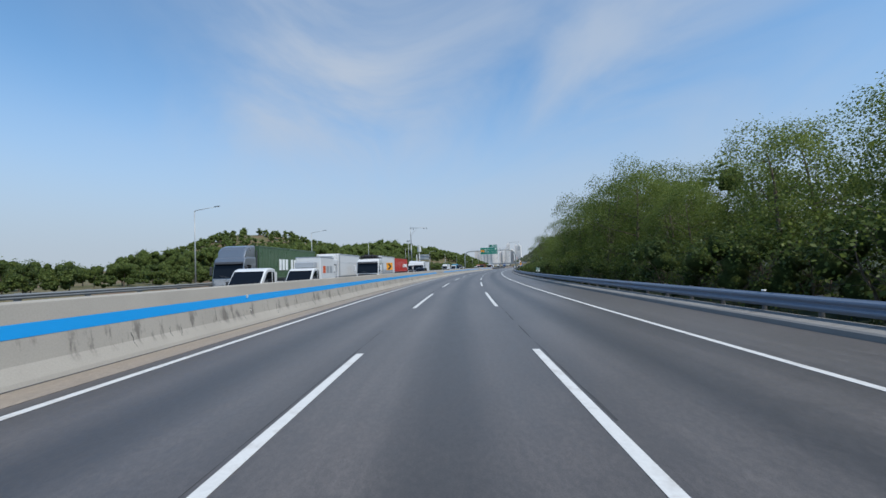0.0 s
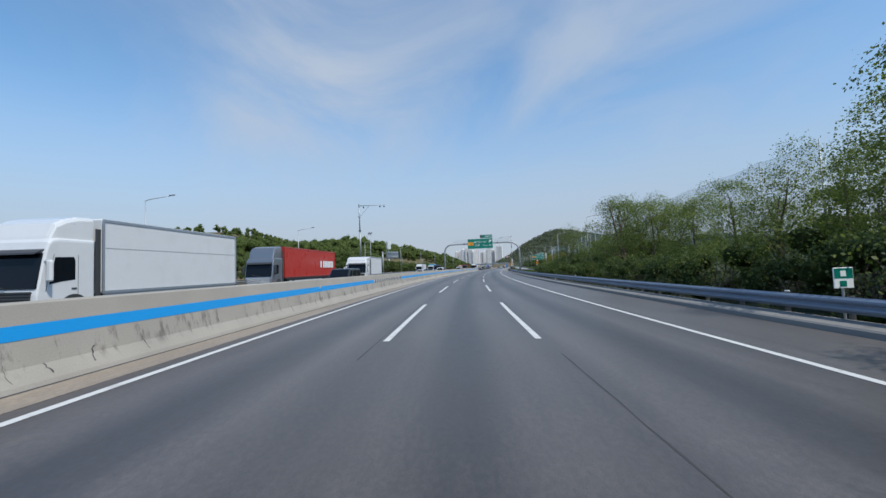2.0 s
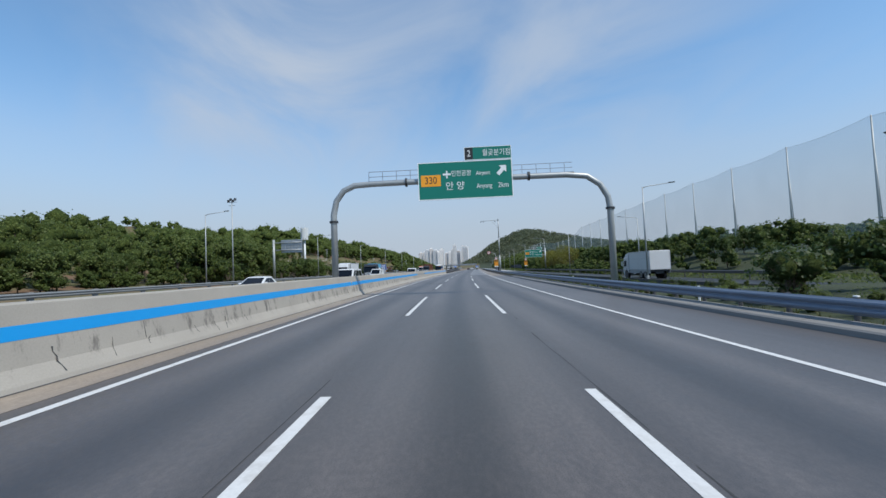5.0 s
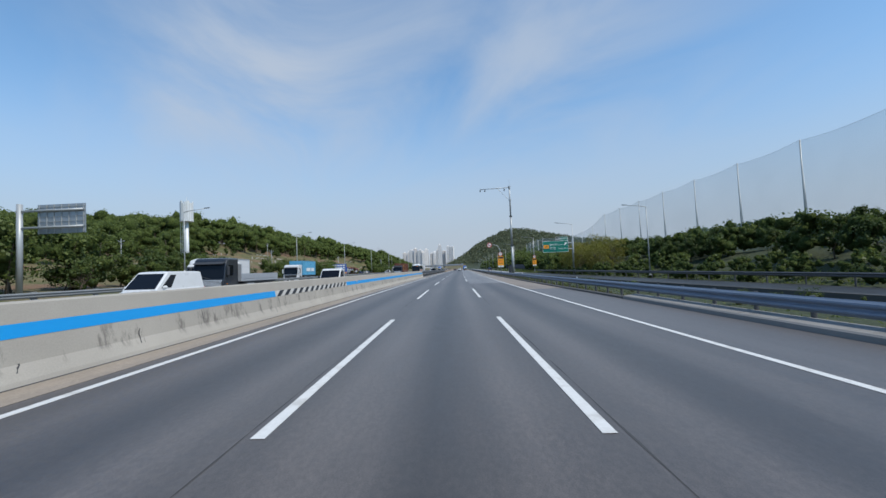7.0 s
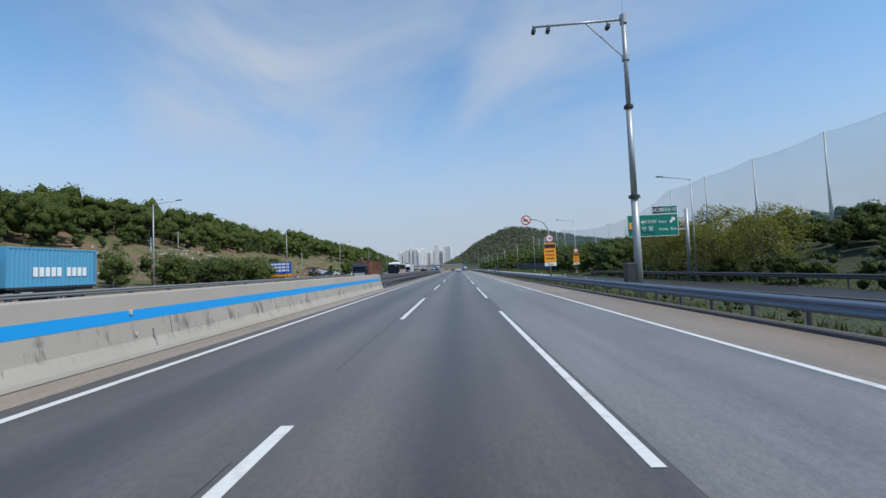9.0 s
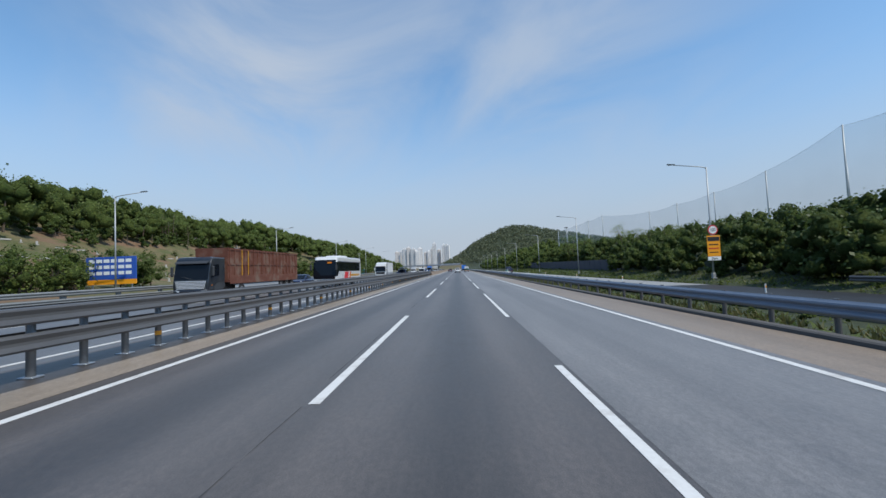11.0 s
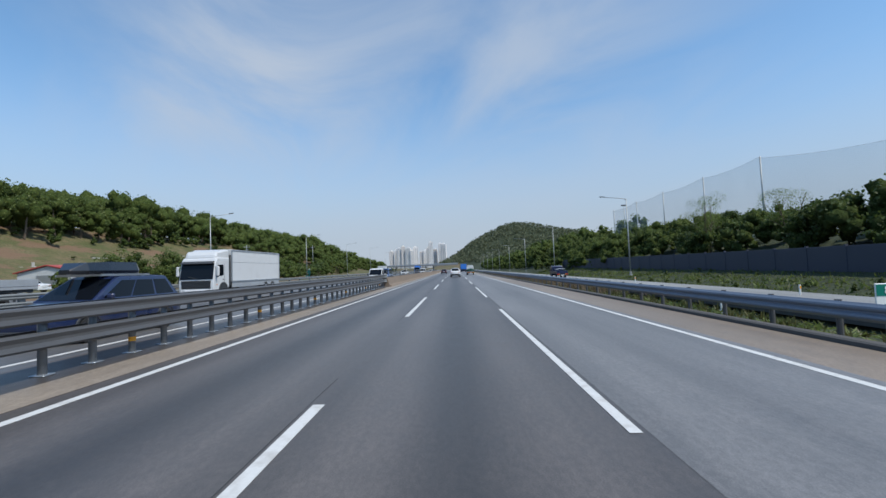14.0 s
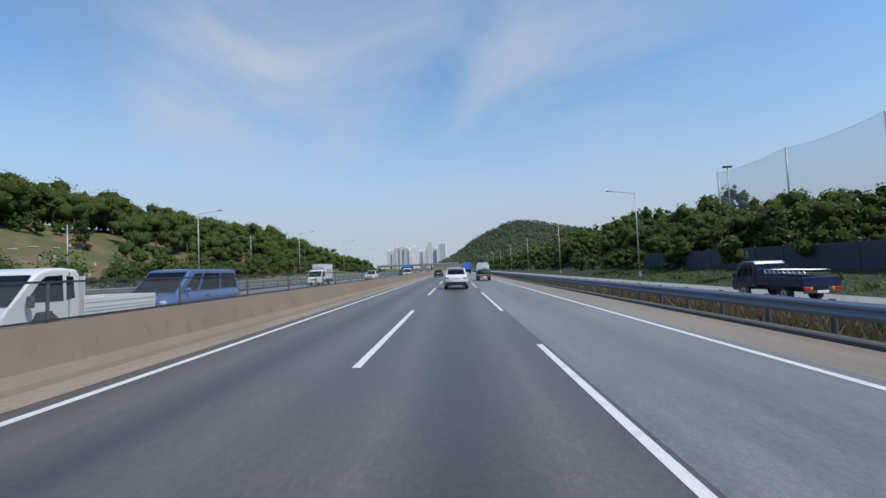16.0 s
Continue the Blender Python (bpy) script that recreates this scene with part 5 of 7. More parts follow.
def grow(seed, h, width, n_leaf, leaf, material, low=0.25, stems=1, sparse=0.0, core=True, loose=0.012):
    """Trunk and crown of one tree: limbs wander up and out, leaves gather round their outer ends."""
    rng = np.random.default_rng(seed)
    wood = Mesh()
    ends, wts = [], []
    for st in range(stems):
        lean = rng.normal(size=2) * (0.05 if stems == 1 else 0.18)
        base = np.array([rng.normal() * 0.25 * (stems > 1), rng.normal() * 0.25 * (stems > 1), 0.0])
        top = h * rng.uniform(0.8, 0.92)
        trunk = []
        for i in range(6):
            f = i / 5
            trunk.append(base + np.array([lean[0] * h * f + 0.06 * rng.normal(), lean[1] * h * f + 0.06 * rng.normal(), top * f]))
        r0 = 0.018 * h + 0.02
        wood.pipe(trunk, [r0 * (1 - 0.82 * i / 5) for i in range(6)], 7 if n_leaf > 2000 else 4)
        nb = int(rng.integers(8, 13))
        for b in range(nb):
            f = low + (1 - low) * (b + rng.uniform(0, 0.9)) / nb
            f = min(f, 0.97)
            k = min(4, int(f * 5))
            p = trunk[k] + (trunk[k + 1] - trunk[k]) * (f * 5 - k)
            az = b * 2.4 + rng.uniform(-0.6, 0.6)
            ln = width * 0.5 * rng.uniform(0.65, 1.1) * (1.0 - 0.55 * max(0, f - 0.45) / 0.55) * (0.75 + 0.5 * min(f / 0.4, 1.0) * 0.5)
            d = np.array([math.cos(az), math.sin(az), rng.uniform(0.15, 0.75)])
            pts = [p]
            for i in range(3):
                d = d + rng.normal(size=3) * 0.22 + np.array([0, 0, 0.08])
                pts.append(pts[-1] + d / np.linalg.norm(d) * ln / 3)
            rb = r0 * (1 - 0.8 * f) * 0.55
            wood.pipe(pts if n_leaf > 2000 else pts[::3], [rb, rb * 0.7, rb * 0.45, rb * 0.15] if n_leaf > 2000 else [rb, rb * 0.2], 5 if n_leaf > 2000 else 3)
            for i, w in ((1, 0.5), (2, 1.0), (3, 1.2)):
                ends.append(pts[i]), wts.append(w * ln)
                q = pts[i] + rng.normal(size=3) * ln * 0.22
                ends.append(q), wts.append(w * ln * 0.8)
                if i > 1 and stems < 3 and n_leaf > 2000:
                    wood.pipe([pts[i], (pts[i] + q) / 2 + rng.normal(size=3) * 0.05, q], [rb * 0.4, rb * 0.25, rb * 0.08], 3)
        ends.append(trunk[5]), wts.append(width * 0.4)
        ends.append(trunk[4]), wts.append(width * 0.5)
    ends, wts = np.array(ends), np.array(wts)
    keep = rng.uniform(size=len(ends)) > sparse
    ends, wts = ends[keep], wts[keep]
    spread = width * 0.10 * (0.6 + 0.8 * rng.uniform(size=len(ends)))
    c, d = lobes_leaves(rng, ends, spread * 1.5, n_leaf, 0.9)
    mid = np.array([0, 0, h * 0.45])
    out = c - mid
    out /= np.linalg.norm(out, axis=1)[:, None]
    d = d * 0.7 + out * 0.5 + np.array([0, 0, 0.25])
    c = c + rng.normal(size=c.shape) * width * loose
    c[:, 2] = np.abs(c[:, 2]) + 0.05
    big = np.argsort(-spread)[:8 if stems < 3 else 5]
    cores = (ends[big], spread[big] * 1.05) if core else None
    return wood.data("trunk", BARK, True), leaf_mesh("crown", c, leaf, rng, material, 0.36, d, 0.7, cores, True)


kinds = {}


def plant(name, data, label, category, group=""):
    e = thing(name, Matrix(), label, category, group)
    part("trunk", data[0], None, e)
    part("crown", data[1], None, e)
    kinds[e.name] = data
    return e


used = set()


def put(proto, s, u, scale, turn, v=None):
    base = at(s, u)
    z = ground_at(s, u) if v is None else v
    m = pose(base.x, base.y, z - 0.05, 0, 0, turn) @ Matrix.Scale(scale, 4)
    if proto.name not in used:
        used.add(proto.name)
        proto.matrix_world = m
        return proto
    e = new(proto.name.split(".")[0])
    e.empty_display_size = 0.2
    tagged(e, proto["label"], proto["category"], proto.get("group", ""))
    for nm, me in zip(("trunk", "crown"), kinds[proto.name]):
        new(nm, me).parent = e
    e.matrix_basis = m
    return e


rv = random.Random(11)
road_trees = [plant("roadside_tree", grow(20 + i, 9.0, 6.4, 11500, 0.128, LEAF_NEAR, 0.06, 2 if i % 2 else 1, 0.10, False, 0.034), "leafy green roadside tree behind the guard rail", "tree", "roadside trees") for i in range(6)]
thin_trees = [plant("young_tree", grow(40 + i, 8.0, 5.0, 4600, 0.12, LEAF_NEAR, 0.22, 2, 0.45, False, 0.03), "thin young tree with sparse fresh leaves", "tree", "roadside trees") for i in range(3)]
shrubs = [plant("shrub", grow(60 + i, 2.6, 3.6, 430, 0.24, LEAF_NEAR if i == 0 else LEAF_DARK_SHADED, 0.05, 4), "low dense green shrub beside the road", "shrub", "roadside shrubs") for i in range(3)]
hedge = [plant("shrub", grow(66 + i, 2.6, 3.6, 1050, 0.14, LEAF_NEAR if i == 0 else LEAF_DARK_SHADED, 0.05, 4, 0.0, True, 0.03), "leafy green shrub behind the guard rail", "shrub", "roadside shrubs") for i in range(2)]
yellow = [plant("yellow_shrub", grow(70 + i, 5.0, 5.2, 4200, 0.19, LEAF_YELLOW, 0.06, 4, 0.1, False, 0.03), "yellow-green bushy shrub with slender stems", "shrub", "yellow-green shrubs") for i in range(2)]
woods = [plant("woodland_tree", grow(80 + i, 9.0, 7.0, 700, 0.46, LEAF_WOOD if i % 3 else LEAF_DARK_SHADED, 0.10, 1), "rounded green broadleaf tree of the hillside wood", "tree", "hillside woods") for i in range(6)]
bare = [plant("bare_tree", grow(95 + i, 9.0, 5.5, 260, 0.3, LEAF_WOOD, 0.3, 1, 0, False, 0.06), "thin tree with hardly any leaves on the ridge", "tree", "ridge trees") for i in range(2)]

# tree belt beside the hard shoulder
belt = {-6: 7, 2: 7.4, 9: 7.2, 14: 8.4, 20: 9.0, 25: 7.2, 30: 8.0, 36: 10.4, 42: 11.2, 48: 11.2, 53: 11.2, 58: 9.6, 63: 8.2, 69: 6.9, 75: 7.0, 80: 4.0}
for s, h in belt.items():
    for row in range(2):
        u = 13.6 + 4.2 * row + rv.uniform(-0.7, 0.7)
        put(rv.choice(road_trees), s + rv.uniform(-1.5, 1.5) + 2.5 * row, u, (h * 0.9 - 0.9 + 0.6 * row) / 9.0 * rv.uniform(0.92, 1.05), rv.uniform(0, 360))
for s, h in belt.items():
    put(rv.choice(woods[1:3]), s + 1.2, 21.0 + rv.uniform(-0.8, 0.8), (h * 0.85 - 1.0) / 9.0, rv.uniform(0, 360))
    put(rv.choice(road_trees), s - 1.5, 17.0 + rv.uniform(-0.6, 0.6), (h * 0.70 - 0.9) / 9.0, rv.uniform(0, 360))
for s, u, h in ((89.6, 14.4, 8.0), (91.2, 16.4, 6.6), (87.6, 17.0, 6.4), (117.2, 14.6, 6.8), (115.6, 16.4, 5.6)):
    put(rv.choice(thin_trees), s, u, h / 8.0, rv.uniform(0, 360))
for s, u, h in ((85, 15.0, 6.4), (88.5, 17.5, 6.0), (92.5, 15.5, 6.6), (96, 17, 4.6), (100, 15.5, 4.2), (104, 18, 4.2), (109, 16.5, 3.6), (113, 17.5, 4.0), (120, 18, 3.2), (131, 20, 3.0)):
    put(rv.choice(road_trees), s, u, h / 9.0, rv.uniform(0, 360))
for k in range(110):
    s = -10 + k * 1.75
    hi = 1.0 if s < 84 else 0.62 if s < 128 else 0.3
    put(rv.choice(hedge), s, rv.uniform(10.9, 12.6), rv.uniform(0.55, 1.0) * hi, rv.uniform(0, 360))
for k in range(34):
    s = rv.uniform(84, 150)
    put(rv.choice(shrubs), s, rv.uniform(12.5, 17.0), rv.uniform(0.4, 0.8), rv.uniform(0, 360))
for k in range(26):
    s = rv.uniform(150, 236)
    put(rv.choice(shrubs), s, float(ramp_u(s)) - rv.uniform(5.2, 8.5), rv.uniform(0.14, 0.34), rv.uniform(0, 360))


def yellow_spot(s, u):
    return 262 < s < 304 and u < 37.5


# bank of shrubs and trees beyond the slip road
for k in range(110):
    s = rv.uniform(150, 520)
    u = float(ramp_u(s)) + rv.uniform(13.5, 25)
    # mostly the dark-leaved kind, so the backlit bank's shade is in the colour
    sc, pr = rv.uniform(0.32, 0.54), rv.choice(woods[::3] if rv.random() < 0.7 else woods)
    if not yellow_spot(s, u):
        put(pr, s, u, sc, rv.uniform(0, 360))
low_spots = []
for k in range(110):
    s = rv.uniform(150, 470)
    u, sc = float(ramp_u(s)) + rv.uniform(9.5, 14), rv.uniform(1.4, 3.0)
    if s < 345 or u > 29.8:
        low_spots.append((s, u, sc * (0.4 if yellow_spot(s, u) else 1.0)))
for s, u, h in ((270, 31, 5.0), (275, 29.8, 4.8), (280, 30.0, 5.8), (286, 30.5, 6.0), (291, 31.0, 5.4), (283, 34, 6.4), (297, 32.5, 5.2), (273, 34.5, 5.4)):
    put(rv.choice(yellow), s, u, h / 5.0, rv.uniform(0, 360))
for s, u, h in ((352, 33, 6.5), (361, 34, 7.0), (402, 33.5, 7.8), (390.5, 35, 6.8), (344, 34, 6.0)):
    put(rv.choice(thin_trees), s, u, h / 8.0, rv.uniform(0, 360))
# rough growth on the verge below the sound wall
for k in range(90):
    s = rv.uniform(296, 470)
    low_spots.append((s, rv.uniform(21.3, 28.4), rv.uniform(0.25, 0.7)))
for k in range(120):
    s = rv.uniform(150, 300)
    low_spots.append((s, float(ramp_u(s)) - rv.uniform(4.6, 8.5), rv.uniform(0.25, 0.7)))
# the wooded land on the left: single trees by the road, the rest as one wood
for k in range(100):
    s = rv.uniform(-10, 236)
    hi = 0.36 if s < 135 else 0.52 if s < 190 else 0.9
    put(rv.choice(woods), s, -rv.uniform(44.5, 52), hi * rv.uniform(0.85, 1.1), rv.uniform(0, 360))
for k in range(70):
    s = rv.choice((rv.uniform(279, 300), rv.uniform(300, 342), rv.uniform(236, 262), rv.uniform(396, 432)))
    put(rv.choice(woods), s, -rv.uniform(43, 49.5), rv.uniform(0.42, 0.62) * (1.0 if s > 288 or s < 284 else 1.15), rv.uniform(0, 360))
near_end = [(rv.uniform(478, 640), -rv.uniform(47, 66), rv.uniform(5.0, 8.2)) for k in range(80)]


def wood(name, spots, seed, label, per=200, leaf=0.062, material=None, low=0.18, wide=1.0):
    """Many far trees in one mesh: each a heap of leafy lobes round an inside coloured dark for shade; leaf: size as a
    share of the height.
    """
    rng = np.random.default_rng(seed)
    out, dirs, sizes, cc, cr = [], [], [], [], []
    stems = Mesh()
    for s, u, h in spots:
        p = at(s, u)
        base = np.array([p.x, p.y, ground_at(s, u)])
        nl = int(rng.integers(9, 14))
        ang, rad = rng.uniform(0, 6.28, nl), rng.uniform(0.05, 0.34, nl) * h * wide
        lob = np.stack([rad * np.cos(ang), rad * np.sin(ang), h * rng.uniform(low, 0.74, nl)], 1)
        lob[0] = (0, 0, 0.78 * h)
        r = h * rng.uniform(0.10, 0.21, nl)
        c, d = lobes_leaves(rng, lob, r, per)
        c = c + rng.normal(size=c.shape) * h * 0.032
        if low > 0.3:
            stems.tube(base, base + np.array([rng.normal() * 0.05 * h, rng.normal() * 0.05 * h, 0.7 * h]), 0.022 * h, 0.008 * h, 4, False)
        c[:, 2] = np.maximum(c[:, 2], 0.15)
        out.append(c + base), dirs.append(d + np.array([0, 0, 0.2])), sizes.append(np.full(len(c), leaf * h))
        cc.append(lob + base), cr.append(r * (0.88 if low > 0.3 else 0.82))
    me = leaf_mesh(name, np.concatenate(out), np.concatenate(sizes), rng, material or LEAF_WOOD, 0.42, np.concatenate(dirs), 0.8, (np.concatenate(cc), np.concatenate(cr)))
    ob = tagged(new(name, me), label, "woods", kind="stuff")
    if low > 0.3:
        tagged(part("trunks", stems, BARK, ob), kind="stuff")
    return ob


spots = [(s, -rv.uniform(52, 78), rv.uniform(3.4, 4.8) if s < 130 else rv.uniform(5.0, 7.5)) for s in (rv.uniform(-10, 215) for k in range(170))]
spots += [(rv.uniform(110, 290), -rv.uniform(72, 112), rv.uniform(7, 10)) for k in range(180)]
spots += [(s, -rv.uniform(79 + 6 * min(1, max(0, (s - 330) / 40)), 116), rv.uniform(7, 10.5)) for s in (rv.uniform(285, 520) for k in range(290))]
spots += [(rv.uniform(300, 520), -rv.uniform(88, 112), rv.uniform(11, 13.5)) for k in range(22)]
spots += [(rv.uniform(488, 665), -rv.uniform(64, 110), rv.uniform(6.5, 10)) for k in range(200)]
spots += near_end
wood("hillside_woods", spots, 31, "dense broadleaf wood on the hillside beyond the road", 300, 0.042, None, 0.31, 1.2)
spots = []
for k in range(230):
    s = rv.uniform(150, 520)
    u, hh = float(ramp_u(s)) + rv.uniform(14, 30), rv.uniform(3.2, 5.8)
    if not yellow_spot(s, u):
        spots.append((s, u, hh))
spots += [(rv.uniform(304, 352), rv.uniform(27, 37), rv.uniform(2.6, 5.6)) for k in range(85)]
spots += [(rv.uniform(425, 600), rv.uniform(30.5, 42), rv.uniform(4.8, 7.2)) for k in range(45)]
spots += [(rv.uniform(350, 480), rv.uniform(30.3, 40), rv.uniform(3.2, 5.6)) for k in range(110)]
spots += [(rv.uniform(232, 300), rv.uniform(38, 52), rv.uniform(3.0, 4.6)) for k in range(70)]
spots += [(s, float(ramp_u(s)) + rv.uniform(5.5, 9.5), rv.uniform(1.4, 2.8)) for s in (rv.uniform(205, 300) for k in range(70))]
fresh = [q for q in spots if q[0] > 408]
spots = [q for q in spots if q[0] <= 408]
wood("bank_trees", fresh, 38, "fresh green trees on the bank above the sound wall", 230, 0.05)
# leaf colour carries the shade on the near side of this bank
wood("bank_woods", spots, 33, "dense scrub and trees on the bank beyond the slip road, shade in their dark leaf colour", 200, 0.056, LEAF_DARK_SHADED)
spots = [(rv.uniform(470, 640), -rv.uniform(43, 64), rv.uniform(2.2, 4.6)) for k in range(140)]
spots += [(rv.uniform(398, 475), -rv.uniform(43, 52), rv.uniform(1.8, 3.8)) for k in range(60)]
spots += [(rv.uniform(-10, 215), -rv.uniform(42.5, 50), rv.uniform(1.6, 3.0)) for k in range(190)]
spots += [(rv.uniform(425, 640), -rv.uniform(40.5, 45.5), rv.uniform(1.6, 3.6)) for k in range(70)]
# low scrub added between the trunks, dark-leaved in place of shade
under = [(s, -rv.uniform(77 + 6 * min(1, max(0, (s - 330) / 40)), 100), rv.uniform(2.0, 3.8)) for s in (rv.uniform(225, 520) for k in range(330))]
wood("woodland_undergrowth", under, 37, "undergrowth below the trees of the hillside wood, dark leaves standing for the shade there", 90, 0.11, LEAF_DARK_SHADED)
wood("verge_scrub", low_spots, 36, "rough low scrub on the verges of the slip road", 70, 0.13)
wood("bank_scrub", spots, 34, "dense green scrub on the roadside bank", 150, 0.075)
spots = [(rv.uniform(230, 500), rv.uniform(92, 190), rv.uniform(6, 8.5)) for k in range(260)]
spots += [(rv.uniform(470, 860), rv.uniform(29, 62), rv.uniform(5, 9)) for k in range(170)]
spots += [(rv.uniform(430, 720), rv.uniform(25.6, 31), rv.uniform(1.8, 4.2)) for k in range(130)]
wood("far_bank_woods", spots, 35, "wooded rise behind the tall net", 60, 0.11)
spots = [(rv.uniform(470, 720), -rv.uniform(270, 490), rv.uniform(9, 13)) for k in range(300)]
wood("ridge_woods", spots, 32, "distant broadleaf wood on a higher hill", 70, 0.12)
for k in range(10):
    put(rv.choice(bare), rv.uniform(400, 470), -rv.uniform(84, 92), rv.uniform(0.9, 1.15), rv.uniform(0, 360))
for k in range(70):
    s = rv.choice((rv.uniform(196, 262), rv.uniform(292, 326), rv.uniform(425, 520)))
    put(rv.choice(shrubs), s, -rv.uniform(41.5, 50), rv.uniform(0.8, 1.5), rv.uniform(0, 360))
for k in range(60):
    put(rv.choice(shrubs), rv.uniform(255, 430), -rv.uniform(56, 82), rv.uniform(0.22, 0.6), rv.uniform(0, 360))
cons = plant("conifer", grow(120, 5.0, 2.6, 2200, 0.18, LEAF_DARK_SHADED, 0.02, 1), "small dark green conifer on the grassy slope", "tree")
for s, h in ((372, 3.8), (300, 3.2), (309, 3.6), (318, 3.0), (330, 3.4), (478, 6.5)):
    put(cons, s, -rv.uniform(44, 48) if s < 470 else -76, h / 5.0, rv.uniform(0, 360))
redbush = plant("red_shrub", grow(125, 2.4, 3.6, 1500, 0.16, LEAF_RED, 0.05, 4), "dark red-leaved garden shrub", "shrub")
put(redbush, 352, -43.5, 1.0, 20)

# rough grass and weeds under the guard rail
rng = np.random.default_rng(3)
tv, tf = [], []
for k in range(5200):
    s = rng.uniform(-10, 470)
    u = rail_u(s) + rng.uniform(-0.25, 2.2)
    if u < shoulder_u(s) + 0.38:
        continue
    p = at(s, u)
    z = max(ground_at(s, u), p.z - 0.35) - 0.03
    hgt = rng.uniform(0.12, 0.42) * (1.5 if rng.uniform() < 0.06 else 1.0)
    for b in range(5):
        a = rng.uniform(0, 6.28)
        dx, dy = math.cos(a) * 0.05, math.sin(a) * 0.05
        lx_, ly_ = rng.normal() * 0.12, rng.normal() * 0.12
        j = len(tv)
        tv += [(p.x - dx, p.y - dy, z), (p.x + dx, p.y + dy, z), (p.x + lx_, p.y + ly_, z + hgt * rng.uniform(0.6, 1))]
        tf.append((j, j + 1, j + 2))
tall_from = len(tf)
for k in range(9000):
    s = rng.uniform(150, 470)
    mid = float(ramp_u(s))
    u = mid + (rng.uniform(4.4, 12.0) if rng.uniform() < 0.7 else -rng.uniform(4.1, max(4.3, mid - rail_u(s) - 0.6)))
    p = at(s, u)
    z = ground_at(s, u) - 0.05
    hgt = rng.uniform(0.15, 0.45) * (1.0 if u > mid else 0.6)
    for b in range(4):
        a = rng.uniform(0, 6.28)
        dx, dy = math.cos(a) * 0.09, math.sin(a) * 0.09
        ox, oy = rng.normal() * 0.25, rng.normal() * 0.25
        j = len(tv)
        tv += [(p.x + ox - dx, p.y + oy - dy, z), (p.x + ox + dx, p.y + oy + dy, z), (p.x + ox + rng.normal() * 0.2, p.y + oy + rng.normal() * 0.2, z + hgt * rng.uniform(0.6, 1))]
        tf.append((j, j + 1, j + 2))
dry_from = len(tf)
for k in range(1500):
    s = rng.uniform(372, 450)
    u = rail_u(s) + 0.5 + rng.gamma(1.6, 0.8)
    p = at(s, u)
    z = max(ground_at(s, u), p.z - 0.35) - 0.03
    hgt = rng.uniform(0.45, 1.05)
    for b in range(5):
        a = rng.uniform(0, 6.28)
        dx, dy = math.cos(a) * 0.025, math.sin(a) * 0.025
        ox, oy = rng.normal() * 0.15, rng.normal() * 0.15
        j = len(tv)
        tv += [(p.x + ox - dx, p.y + oy - dy, z), (p.x + ox + dx, p.y + oy + dy, z), (p.x + ox + rng.normal() * 0.25, p.y + oy + rng.normal() * 0.25, z + hgt * rng.uniform(0.6, 1))]
        tf.append((j, j + 1, j + 2))
gmesh = bpy.data.meshes.new("verge_grass")
gmesh.from_pydata(tv, [], tf)
gmesh.materials.append(BLADE)
gmesh.materials.append(LEAF_WOOD)
gmesh.materials.append(leaf_material("dry_stalk", (0.10, 0.075, 0.045), (0.20, 0.15, 0.095), 0.3))
gmesh.polygons.foreach_set("material_index", [2 if i >= dry_from else 0 if i < tall_from or i % 9 == 0 else 1 for i in range(len(tf))])
tagged(new("verge_grass", gmesh), "dry rough grass and weeds under the guard rail", "grass", kind="stuff")

# the far wooded hill
rng = np.random.default_rng(9)
n = 7500
hs, hu = rng.uniform(820, 1640, n), rng.uniform(-70, 640, n)
hh = ground_height(hs, hu)
ok = hh > 9
hs, hu, hh = hs[ok], hu[ok], hh[ok]
hx, hy = hu + _xx[-1], hs * 0.0
base = np.array([at(a, 0).y for a in (300.0, 400.0)])
hy = base[0] + (hs - 300.0)
hx = np.interp(hs, _ss, _xx) + hu
rad = rng.uniform(3.5, 6.5, len(hs))
per = 13
cc = np.repeat(np.stack([hx, hy, hh + rad * 0.8], 1), per, 0)
dd = rng.normal(size=cc.shape)
dd /= np.linalg.norm(dd, axis=1)[:, None]
cc = cc + dd * np.repeat(rad, per)[:, None] * np.array([1, 1, 0.85]) * rng.uniform(0.55, 1.0, len(cc))[:, None]
tagged(new("hill_woods", leaf_mesh("hill_woods", cc, 3.0, rng, LEAF_HILL_HAZE, 0.45, dd + np.array([0, 0, 0.2]), 0.5)), "dense broadleaf wood covering a far hill, haze in its leaf colour", "woods", kind="stuff")

# ---- vehicles ----
def paint(name, col, coat=0.6, metal=0.0):
    return plain(name, col, 0.30, metal, var=0.05, scale=1.2, fine=12, coat=coat, dirt=0.10)


P_WHITE, P_BLACK, P_SILVER = paint("car_white", (0.62, 0.63, 0.63)), paint("car_black", (0.012, 0.013, 0.017)), paint("car_silver", (0.24, 0.255, 0.275), metal=0.65)
P_BLUE, P_NAVY, P_DARKRED = paint("car_blue", (0.075, 0.14, 0.31), metal=0.35), paint("car_navy", (0.010, 0.020, 0.065)), paint("car_maroon", (0.035, 0.012, 0.018))
P_YELLOW, P_RED, P_SLATE = paint("cab_yellow", (0.62, 0.30, 0.02)), paint("container_red", (0.36, 0.030, 0.022), 0.1), paint("cab_slate", (0.013, 0.016, 0.022))
P_GREEN, P_SKY, P_RUST = paint("container_green", (0.055, 0.10, 0.055), 0.1), paint("container_blue", (0.09, 0.32, 0.50), 0.1), plain("rusty_steel", (0.125, 0.040, 0.022), 0.85, 0.0, var=0.55, scale=1.2, fine=14, dirt=0.7)
